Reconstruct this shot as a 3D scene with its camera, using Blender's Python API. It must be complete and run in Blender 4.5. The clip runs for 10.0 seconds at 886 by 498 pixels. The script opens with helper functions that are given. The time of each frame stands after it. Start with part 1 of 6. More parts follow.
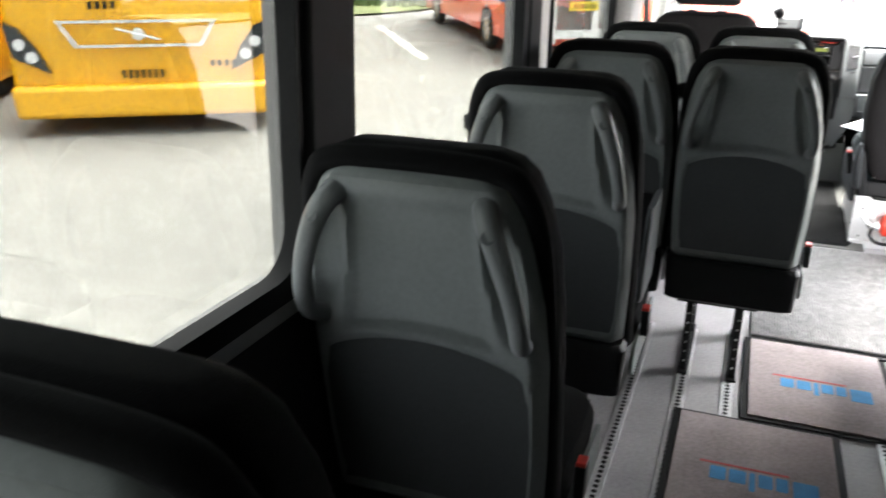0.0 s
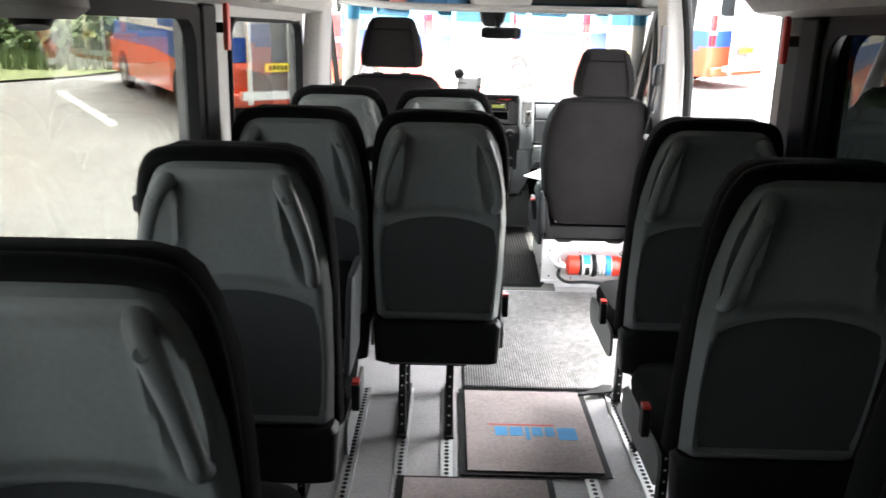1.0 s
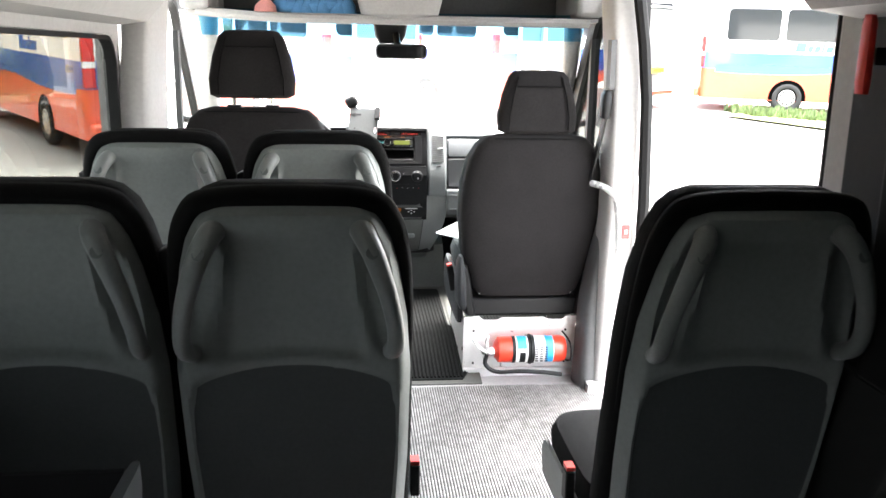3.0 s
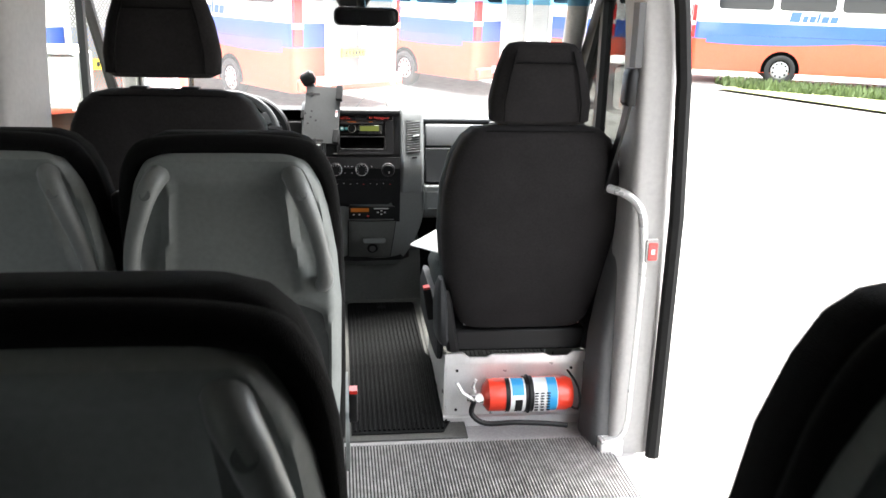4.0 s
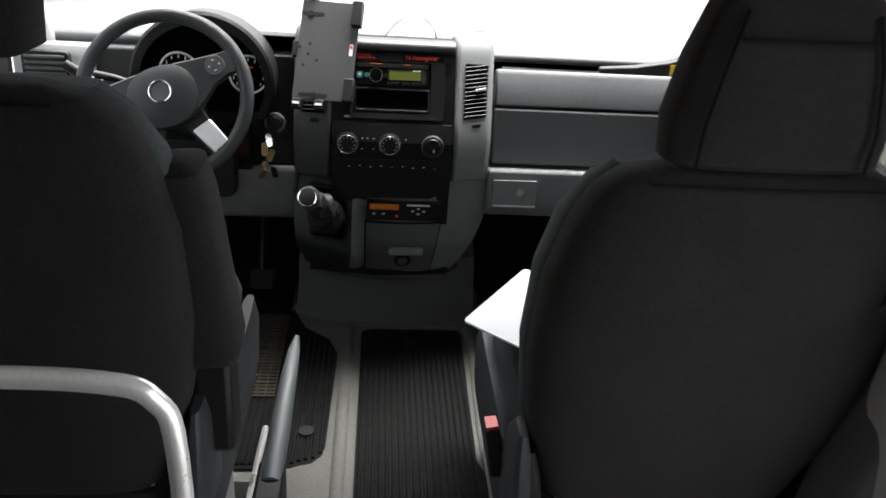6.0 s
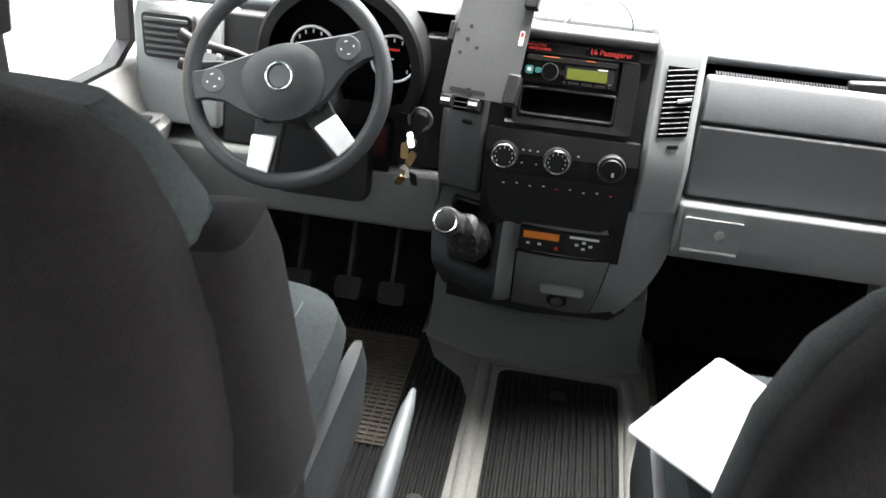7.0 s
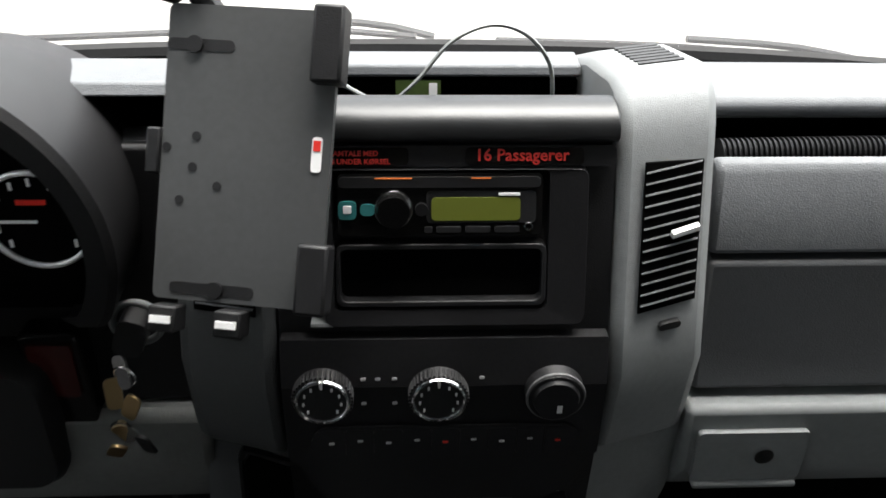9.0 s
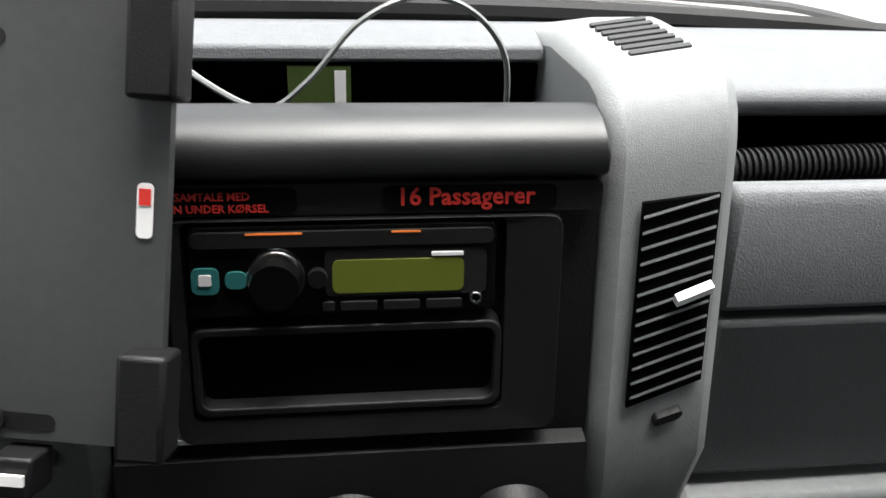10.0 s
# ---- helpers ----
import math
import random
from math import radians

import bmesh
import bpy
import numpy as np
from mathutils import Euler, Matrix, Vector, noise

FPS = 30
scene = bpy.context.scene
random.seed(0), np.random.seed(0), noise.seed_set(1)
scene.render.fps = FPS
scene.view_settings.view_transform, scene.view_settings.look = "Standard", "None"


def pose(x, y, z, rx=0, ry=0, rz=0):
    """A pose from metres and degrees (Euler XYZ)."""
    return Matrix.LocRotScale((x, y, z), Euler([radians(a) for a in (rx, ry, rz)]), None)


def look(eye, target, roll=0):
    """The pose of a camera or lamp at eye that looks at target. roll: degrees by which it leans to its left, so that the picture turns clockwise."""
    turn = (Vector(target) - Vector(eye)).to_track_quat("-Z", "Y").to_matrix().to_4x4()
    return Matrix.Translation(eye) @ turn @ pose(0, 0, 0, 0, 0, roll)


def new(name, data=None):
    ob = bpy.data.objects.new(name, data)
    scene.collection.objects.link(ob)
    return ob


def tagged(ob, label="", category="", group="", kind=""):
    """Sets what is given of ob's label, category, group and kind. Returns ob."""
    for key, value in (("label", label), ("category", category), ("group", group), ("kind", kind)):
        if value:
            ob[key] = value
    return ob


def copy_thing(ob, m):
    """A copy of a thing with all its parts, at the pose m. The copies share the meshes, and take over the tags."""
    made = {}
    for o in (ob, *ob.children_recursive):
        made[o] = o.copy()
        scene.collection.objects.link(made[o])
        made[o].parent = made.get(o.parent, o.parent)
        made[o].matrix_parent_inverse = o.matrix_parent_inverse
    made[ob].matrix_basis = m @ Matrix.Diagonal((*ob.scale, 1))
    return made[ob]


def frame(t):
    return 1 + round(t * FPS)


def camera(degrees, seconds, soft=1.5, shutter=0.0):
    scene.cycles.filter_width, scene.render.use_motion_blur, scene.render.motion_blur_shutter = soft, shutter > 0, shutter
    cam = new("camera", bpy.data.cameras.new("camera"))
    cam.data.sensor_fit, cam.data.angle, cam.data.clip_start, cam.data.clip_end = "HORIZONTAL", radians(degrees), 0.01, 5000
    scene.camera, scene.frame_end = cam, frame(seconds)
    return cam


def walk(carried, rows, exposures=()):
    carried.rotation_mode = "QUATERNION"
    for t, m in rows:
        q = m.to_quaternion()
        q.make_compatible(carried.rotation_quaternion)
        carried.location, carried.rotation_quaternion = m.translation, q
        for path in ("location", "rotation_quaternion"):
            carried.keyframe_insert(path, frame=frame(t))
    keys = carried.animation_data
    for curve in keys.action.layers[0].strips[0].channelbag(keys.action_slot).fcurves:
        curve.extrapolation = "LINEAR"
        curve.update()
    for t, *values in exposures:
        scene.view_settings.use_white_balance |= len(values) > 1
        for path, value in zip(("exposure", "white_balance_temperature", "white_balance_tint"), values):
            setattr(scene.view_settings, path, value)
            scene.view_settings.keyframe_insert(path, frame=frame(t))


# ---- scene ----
cam = camera(56.1, 10.0, 1.5, 0.25)
PATH = [
    (0, (-0.1, -0.612, 1.361), (-0.746, 1.164, 0.708), 1.2),
    (0.5, (-0.098, -0.544, 1.382), (-0.378, 1.359, 0.836), 0.6),
    (1, (-0.067, -0.463, 1.373), (-0.072, 1.471, 0.864), 1.4),
    (1.5, (-0.023, -0.209, 1.368), (0.074, 1.727, 0.875), 0.8),
    (2, (0.022, 0.04, 1.369), (0.139, 1.982, 0.906), 0.4),
    (2.5, (0.029, 0.32, 1.351), (0.186, 2.261, 0.893), 0.7),
    (3, (0.029, 0.645, 1.356), (0.23, 2.581, 0.9), 1.0),
    (3.2, (0.067, 0.788, 1.346), (0.262, 2.724, 0.884), 0.4),
    (4.5, (0.128, 1.815, 1.359), (0.4, 3.713, 0.789), 2.0),
    (5, (0.166, 2.213, 1.37), (0.439, 4.103, 0.778), 1.8),
    (5.2, (0.19, 2.328, 1.371), (0.457, 4.222, 0.784), 2.1),
    (6.3, (0.19, 2.999, 1.433), (0.244, 4.773, 0.511), 3.8),
    (6.5, (0.164, 3.076, 1.403), (0.111, 4.846, 0.474), 3.4),
    (7, (0.199, 3.307, 1.372), (-0.016, 5.056, 0.425), 5.0),
    (7.5, (0.21, 3.59, 1.354), (-0.013, 5.335, 0.402), 5.7),
    (8, (0.176, 3.906, 1.328), (0.113, 5.661, 0.371), 5.7),
    (8.5, (0.19, 4.121, 1.311), (0.204, 5.867, 0.335), 5.1),
    (9, (0.19, 4.325, 1.27), (0.279, 6.028, 0.226), 1.1),
    (9.5, (0.199, 4.505, 1.253), (0.427, 6.153, 0.143), 3.1),
    (10, (0.22, 4.583, 1.221), (0.46, 6.188, 0.053), 3.6),
]
walk(cam, [(t, look(eye, target, roll)) for t, eye, target, roll in PATH],
     [(0.0, 4.95), (0.6, 4.7), (1.5, 4.95), (3.2, 5.0), (4.4, 3.05), (4.9, 2.3), (5.2, 2.2), (6.3, 3.6), (7.0, 4.3), (7.5, 4.2), (8.3, 3.2), (9.0, 2.65), (10.0, 2.5)])

# ---- light ----
SUN_EL, SUN_AZ = 74.0, 35.0
world = bpy.data.worlds.new("sky")
scene.world = world
world.use_nodes = True
wn = world.node_tree
sky = wn.nodes.new("ShaderNodeTexSky")
sky.sky_type, sky.sun_disc = "NISHITA", False
sky.sun_elevation, sky.sun_rotation = radians(SUN_EL), radians(SUN_AZ)
sky.air_density, sky.dust_density = 1.0, 6.0
hsv = wn.nodes.new("ShaderNodeHueSaturation")
hsv.inputs["Saturation"].default_value = 0.22
wn.links.new(sky.outputs[0], hsv.inputs["Color"])
wn.links.new(hsv.outputs[0], wn.nodes["Background"].inputs[0])
wn.nodes["Background"].inputs[1].default_value = 0.15
sun = new("sun", bpy.data.lights.new("sun", "SUN"))
sun.data.energy, sun.data.angle, sun.data.color = 1.25, radians(40), (1.0, 0.97, 0.93)
sun.matrix_world = look((6, 9, 20), (6 - 4 * math.sin(radians(SUN_AZ)), 9 - 4 * math.cos(radians(SUN_AZ)), 20 - 4 * math.tan(radians(SUN_EL))))


# ---- materials ----
def mat(name, color, rough=0.6, metal=0.0, scale=0.0, vary=0.25, bump=0.0, bscale=400.0, coat=0.0, object_random=0.0, spec=0.5):
    """A procedural surface: two scales of noise on the colour, fine relief."""
    m = bpy.data.materials.new(name)
    m.use_nodes = True
    nt = m.node_tree
    b = nt.nodes["Principled BSDF"]
    b.inputs["Roughness"].default_value, b.inputs["Metallic"].default_value = rough, metal
    b.inputs["Coat Weight"].default_value = coat
    b.inputs["Specular IOR Level"].default_value = spec
    b.inputs["Base Color"].default_value = (*color, 1)
    tc = nt.nodes.new("ShaderNodeTexCoord")
    if scale:
        n1, n2 = nt.nodes.new("ShaderNodeTexNoise"), nt.nodes.new("ShaderNodeTexNoise")
        n1.inputs["Scale"].default_value, n2.inputs["Scale"].default_value = scale, scale * 17
        n1.inputs["Detail"].default_value = 5
        mul = nt.nodes.new("ShaderNodeMath")
        mul.operation = "ADD"
        for n, i in ((n1, 0), (n2, 1)):
            nt.links.new(tc.outputs["Object"], n.inputs["Vector"])
            nt.links.new(n.outputs["Fac"], mul.inputs[i])
        ramp = nt.nodes.new("ShaderNodeValToRGB")
        lo, hi = 1 - vary, 1 + vary
        ramp.color_ramp.elements[0].position, ramp.color_ramp.elements[1].position = 0.3, 0.7
        ramp.color_ramp.elements[0].color = (*[c * lo for c in color], 1)
        ramp.color_ramp.elements[1].color = (*[min(1, c * hi) for c in color], 1)
        half = nt.nodes.new("ShaderNodeMath")
        half.operation = "MULTIPLY"
        half.inputs[1].default_value = 0.5
        nt.links.new(mul.outputs[0], half.inputs[0])
        nt.links.new(half.outputs[0], ramp.inputs[0])
        nt.links.new(ramp.outputs[0], b.inputs["Base Color"])
        mr = nt.nodes.new("ShaderNodeMapRange")
        mr.inputs["To Min"].default_value, mr.inputs["To Max"].default_value = max(0.02, rough - 0.1), min(1, rough + 0.1)
        nt.links.new(n1.outputs["Fac"], mr.inputs["Value"])
        nt.links.new(mr.outputs[0], b.inputs["Roughness"])
    if bump:
        nb = nt.nodes.new("ShaderNodeTexNoise")
        nb.inputs["Scale"].default_value, nb.inputs["Detail"].default_value = bscale, 3
        nt.links.new(tc.outputs["Object"], nb.inputs["Vector"])
        bp = nt.nodes.new("ShaderNodeBump")
        bp.inputs["Strength"].default_value, bp.inputs["Distance"].default_value = bump, 0.002
        nt.links.new(nb.outputs["Fac"], bp.inputs["Height"])
        nt.links.new(bp.outputs[0], b.inputs["Normal"])
    return m


def glow(name, color, power):
    m = mat(name, color, 0.4)
    b = m.node_tree.nodes["Principled BSDF"]
    b.inputs["Emission Color"].default_value, b.inputs["Emission Strength"].default_value = (*color, 1), power
    return m


def glass_mat(name, tint, rough=0.0, amount=0.02):
    """A clear pane: transparent with a thin gloss over it."""
    m = bpy.data.materials.new(name)
    m.use_nodes = True
    nt = m.node_tree
    nt.nodes.remove(nt.nodes["Principled BSDF"])
    tr, gl, mx = [nt.nodes.new("ShaderNode" + k) for k in ("BsdfTransparent", "BsdfGlossy", "MixShader")]
    tr.inputs[0].default_value = (*tint, 1)
    gl.inputs["Roughness"].default_value = rough
    mx.inputs[0].default_value = amount
    nt.links.new(tr.outputs[0], mx.inputs[1])
    nt.links.new(gl.outputs[0], mx.inputs[2])
    nt.links.new(mx.outputs[0], nt.nodes["Material Output"].inputs[0])
    return m


def fabric(name, color, line=0.0):
    m = mat(name, color, 0.95, scale=9, vary=0.3, bump=0.8, bscale=700, spec=0.08)
    nt = m.node_tree
    b = nt.nodes["Principled BSDF"]
    b.inputs["Sheen Weight"].default_value = 0.02
    return m


M_SHELL = mat("seat_shell_plastic", (0.175, 0.19, 0.183), 0.5, scale=6, vary=0.12, bump=0.25, bscale=700)
M_SHELL2 = mat("seat_panel_plastic", (0.095, 0.105, 0.102), 0.5, scale=6, vary=0.15, bump=0.3, bscale=600)
M_LOWER = mat("seat_lower_plastic", (0.052, 0.057, 0.056), 0.5, scale=8, vary=0.15, bump=0.35, bscale=700, spec=0.3)
M_BLACKFAB = fabric("black_upholstery", (0.005, 0.005, 0.005))
M_GREYFAB = fabric("charcoal_upholstery", (0.0165, 0.0153, 0.0157))
M_STRIPE = fabric("driver_seat_cloth", (0.036, 0.042, 0.043))
M_HANDLE = mat("grab_handle_plastic", (0.16, 0.17, 0.165), 0.38, scale=10, vary=0.1, bump=0.15, bscale=900)
M_BLACK = mat("black_plastic", (0.006, 0.006, 0.0065), 0.5, scale=12, vary=0.3, bump=0.2, bscale=700, spec=0.3)
M_RUBBER = mat("black_rubber", (0.008, 0.008, 0.008), 0.7, scale=10, vary=0.3, spec=0.2)
M_RED = mat("red_plastic", (0.62, 0.03, 0.02), 0.35, scale=20, vary=0.1)
M_STEEL = mat("brushed_steel", (0.8, 0.8, 0.79), 0.3, 0.55, scale=14, vary=0.12, bump=0.1, bscale=250)
M_ALU = mat("aluminium", (0.78, 0.78, 0.78), 0.4, 0.65, scale=25, vary=0.15)
M_CHROME = mat("chrome", (0.8, 0.8, 0.8), 0.12, 1.0)
M_VINYL = mat("grey_vinyl_floor", (0.36, 0.35, 0.35), 0.42, scale=5, vary=0.22, bump=0.15, bscale=300)
M_RIB = mat("ribbed_rubber_mat", (0.22, 0.215, 0.21), 0.6, scale=2.2, vary=0.65, bump=0.3, bscale=90)
M_CARPET = mat("brown_grey_carpet", (0.33, 0.285, 0.28), 0.95, scale=5, vary=0.25, bump=1.0, bscale=500, spec=0.1)
M_CABMAT = mat("black_cab_mat", (0.0075, 0.0078, 0.0078), 0.85, scale=4, vary=0.8, bump=0.5, bscale=350, spec=0.08)
M_HEEL = mat("worn_brown_rubber", (0.026, 0.021, 0.016), 0.7, scale=9, vary=0.8, bump=0.6, bscale=120, spec=0.3)
M_CABMOULD = mat("cab_floor_moulding", (0.07, 0.07, 0.064), 0.75, scale=7, vary=0.25, bump=0.3)
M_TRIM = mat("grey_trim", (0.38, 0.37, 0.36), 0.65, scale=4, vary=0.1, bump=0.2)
M_DOORTRIM = mat("door_trim", (0.24, 0.235, 0.23), 0.65, scale=4, vary=0.12, bump=0.25)
M_TRIMDK = mat("dark_grey_trim", (0.085, 0.085, 0.087), 0.6, scale=5, vary=0.15, bump=0.3)
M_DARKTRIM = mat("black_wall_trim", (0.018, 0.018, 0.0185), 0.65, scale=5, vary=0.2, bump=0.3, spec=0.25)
M_FOOT = mat("console_foot_plastic", (0.1, 0.105, 0.1), 0.6, scale=6, vary=0.15, bump=0.3)
M_HEADLINER = mat("headliner", (0.36, 0.35, 0.34), 0.9, scale=6, vary=0.1, bump=0.5, bscale=600)
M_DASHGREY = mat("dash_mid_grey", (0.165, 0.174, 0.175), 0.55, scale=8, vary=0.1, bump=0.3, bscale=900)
M_DASHDK = mat("dash_dark_grey", (0.047, 0.05, 0.053), 0.5, scale=8, vary=0.1, bump=0.25, bscale=550)
# darker copy of the dash grey, shade put into the colour
M_DASHSHADED = mat("dash_grey_shaded", (0.045, 0.048, 0.049), 0.5, scale=8, vary=0.1, bump=0.4, bscale=600)
M_DASHTOP = mat("dash_top_grey", (0.098, 0.103, 0.108), 0.5, scale=6, vary=0.12, bump=0.4, bscale=600, spec=0.25)
M_PIANO = mat("black_satin", (0.008, 0.008, 0.0086), 0.42, scale=15, vary=0.3, bump=0.1, bscale=700, spec=0.22)
M_ROLL = mat("satin_black_roll", (0.007, 0.0075, 0.008), 0.38, scale=12, vary=0.15, bump=0.06, bscale=500, spec=0.32)
M_GLOSS = mat("black_gloss", (0.003, 0.003, 0.003), 0.2, spec=0.2)
# near-black: recess shade put into the colour, also plain black for dials and joints
M_SHADEBLACK = mat("shade_black", (0.0015, 0.0015, 0.0015), 0.95, spec=0.02)
M_LCD = glow("olive_display", (0.065, 0.077, 0.008), 0.04)
M_ORANGE = glow("amber_display", (0.22, 0.065, 0.005), 0.03)
# emissive stand-in for an amber reflection, not a lamp
M_AMBERGLINT = glow("amber_reflection", (0.4, 0.1, 0.02), 0.12)
M_TEAL = mat("teal_button", (0.02, 0.12, 0.12), 0.35)
M_REDINK = mat("red_print", (0.42, 0.02, 0.015), 0.5)
M_WHITEINK = mat("white_print", (0.6, 0.6, 0.6), 0.5)
M_WHITE = mat("white_paper", (0.82, 0.82, 0.82), 0.8)
M_WHITEPL = mat("white_plastic", (0.75, 0.75, 0.74), 0.4)
M_BLUEINK = mat("blue_print", (0.06, 0.25, 0.5), 0.9, scale=20, vary=0.3)
M_REDCARPET = mat("red_carpet_print", (0.5, 0.09, 0.09), 0.9, scale=20, vary=0.2)
M_EXT = mat("extinguisher_red", (0.72, 0.045, 0.02), 0.3, scale=8, vary=0.08, coat=0.3)
M_LABELBLUE = mat("label_blue", (0.03, 0.3, 0.62), 0.4)
M_HOLDER = mat("holder_metal", (0.05, 0.052, 0.052), 0.42, 0.2, scale=8, vary=0.12)
M_WHEEL = mat("wheel_leather", (0.024, 0.026, 0.028), 0.45, scale=10, vary=0.15, bump=0.25, bscale=700, spec=0.3)
M_BOOT = mat("creased_leather", (0.007, 0.0073, 0.0076), 0.5, scale=14, vary=0.25, bump=0.4, bscale=300, spec=0.4)
M_LEVER = mat("lever_grey", (0.07, 0.078, 0.083), 0.5, scale=10, vary=0.1)
M_MIRROR = mat("mirror_glass", (0.85, 0.85, 0.85), 0.02, 1.0)
M_DARKRED = mat("dark_red_window", (0.03, 0.004, 0.003), 0.25)
M_BRASS = mat("brass_key", (0.5, 0.36, 0.18), 0.3, 1.0)
M_GLASS = glass_mat("window_glass", (0.9, 0.92, 0.9))
M_GREYGLASS = glass_mat("grey_tinted_glass", (0.34, 0.35, 0.34), 0.0, 0.05)
M_TINTED = glass_mat("tinted_glass", (0.04, 0.046, 0.046), 0.0, 0.05)
M_SCREEN = glass_mat("windscreen_glass", (0.93, 0.95, 0.94))
# translucent dust film mixed into the pane to imitate veiling glare
nt_ = M_SCREEN.node_tree
veil_, mx_, nz_, mr_ = [nt_.nodes.new("ShaderNode" + k) for k in ("BsdfTranslucent", "MixShader", "TexNoise", "MapRange")]
nz_.inputs["Scale"].default_value, mr_.inputs["To Min"].default_value, mr_.inputs["To Max"].default_value = 3.0, 0.018, 0.034
veil_.inputs[0].default_value = (0.9, 0.9, 0.9, 1)
nt_.links.new(nz_.outputs["Fac"], mr_.inputs["Value"])
nt_.links.new(mr_.outputs[0], mx_.inputs[0])
nt_.links.new(nt_.nodes["Mix Shader"].outputs[0], mx_.inputs[1])
nt_.links.new(veil_.outputs[0], mx_.inputs[2])
nt_.links.new(mx_.outputs[0], nt_.nodes["Material Output"].inputs[0])
M_BLUEBAND = glass_mat("windscreen_shade_band", (0.25, 0.6, 0.85))
M_ACRYL = glass_mat("clear_acrylic", (0.8, 0.85, 0.84), 0.05, 0.12)
M_BLUECLOTH = mat("blue_cloth", (0.1, 0.27, 0.5), 0.9, scale=15, vary=0.3, bump=0.8, bscale=120)
M_PINK = mat("pink_cloth", (0.65, 0.28, 0.25), 0.9, scale=15, vary=0.3)
M_GREENBOOK = mat("green_booklet", (0.045, 0.075, 0.012), 0.6, scale=15, vary=0.15)
# outdoors
M_ASPHALT = mat("worn_asphalt", (0.165, 0.16, 0.148), 0.9, scale=0.35, vary=0.35, bump=0.6, bscale=60)
M_GRASS = mat("grass_ground", (0.13, 0.15, 0.055), 0.95, scale=1.5, vary=0.5, bump=1.0, bscale=40)
M_LEAF = mat("leaf_green", (0.085, 0.125, 0.04), 0.7, scale=2.0, vary=0.6)
M_BARK = mat("bark", (0.12, 0.09, 0.07), 0.9, scale=5, vary=0.4)
M_PAINTLINE = mat("road_paint", (0.6, 0.6, 0.58), 0.8, scale=9, vary=0.3)
M_BUSWHITE = mat("bus_white_paint", (0.78, 0.78, 0.77), 0.35, scale=1.5, vary=0.06, coat=0.4)
M_BUSBLUE = mat("bus_blue_paint", (0.03, 0.1, 0.42), 0.35, scale=1.5, vary=0.08, coat=0.4)
M_BUSORANGE = mat("bus_orange_paint", (0.70, 0.095, 0.04), 0.35, scale=1.5, vary=0.1, coat=0.4)
M_BUSYELLOW = mat("bus_yellow_paint", (0.85, 0.42, 0.01), 0.35, scale=1.5, vary=0.06, coat=0.4)
M_TAIL = mat("tail_lamp_red", (0.55, 0.02, 0.02), 0.2, coat=0.5)
M_TYRE = mat("tyre_rubber", (0.02, 0.02, 0.02), 0.8, scale=6, vary=0.4)
M_RIMS = mat("wheel_cover_silver", (0.5, 0.5, 0.5), 0.4, 0.6, scale=6, vary=0.1)
M_BUSGLASS = mat("bus_dark_glass", (0.02, 0.023, 0.025), 0.08, coat=0.3)
M_MESH = mat("galvanised_mesh", (0.2, 0.2, 0.195), 0.5, 0.4, scale=6, vary=0.2)
M_PLATE = mat("yellow_plate", (0.75, 0.55, 0.03), 0.5)
M_LAMP = mat("clear_lamp", (0.7, 0.7, 0.7), 0.15, coat=0.5)


# ---- mesh helpers ----
def part(name, bm, material, parent=None, label="", smooth=True, bevel=0.0):
    """Links a bmesh as one mesh object under a thing or a part."""
    bmesh.ops.recalc_face_normals(bm, faces=bm.faces)
    me = bpy.data.meshes.new(name)
    bm.to_mesh(me)
    bm.free()
    for p in me.polygons:
        p.use_smooth = smooth
    if smooth:
        me.set_sharp_from_angle(angle=radians(38))
    if material:
        me.materials.append(material)
    ob = new(name, me)
    if bevel:
        b = ob.modifiers.new("bevel", "BEVEL")
        b.width, b.segments, b.limit_method, b.angle_limit = bevel, 2, "ANGLE", radians(40)
    if parent:
        ob.parent = parent
    if label:
        ob["label"] = label
    return ob


def thing(name, label, category, group="", kind=""):
    return tagged(new(name), label, category, group, kind)


def solid(name, bm, material, label, category="", group="", kind="", bevel=0.0, smooth=True):
    return tagged(part(name, bm, material, None, "", smooth, bevel), label, category, group, kind)


def box(lo, hi, bm=None):
    bm = bm or bmesh.new()
    v = [bm.verts.new((x, y, z)) for x in (lo[0], hi[0]) for y in (lo[1], hi[1]) for z in (lo[2], hi[2])]
    for f in ((0, 1, 3, 2), (4, 6, 7, 5), (0, 4, 5, 1), (2, 3, 7, 6), (0, 2, 6, 4), (1, 5, 7, 3)):
        bm.faces.new([v[i] for i in f])
    return bm


def rings(loops, bm=None, closed=False, caps=True):
    """Skin a list of equal loops of points."""
    bm = bm or bmesh.new()
    vs = [[bm.verts.new(p) for p in loop] for loop in loops]
    n = len(vs[0])
    for i in range(len(vs) if closed else len(vs) - 1):
        a, b = vs[i], vs[(i + 1) % len(vs)]
        for j in range(n):
            bm.faces.new((a[j], a[(j + 1) % n], b[(j + 1) % n], b[j]))
    if caps and not closed:
        bm.faces.new(vs[0][::-1])
        bm.faces.new(vs[-1])
    return bm


def sup(a, e):
    c, s = math.cos(a), math.sin(a)
    return math.copysign(abs(c) ** (2 / e), c), math.copysign(abs(s) ** (2 / e), s)


def loft(rows, n=28, e=3.5, bm=None):
    """Rounded body from rows (z, cx, cy, half width, half depth)."""
    loops = []
    for z, cx, cy, w, d in rows:
        loops.append([(cx + w * sup(2 * math.pi * k / n, e)[0], cy + d * sup(2 * math.pi * k / n, e)[1], z) for k in range(n)])
    return rings(loops, bm)


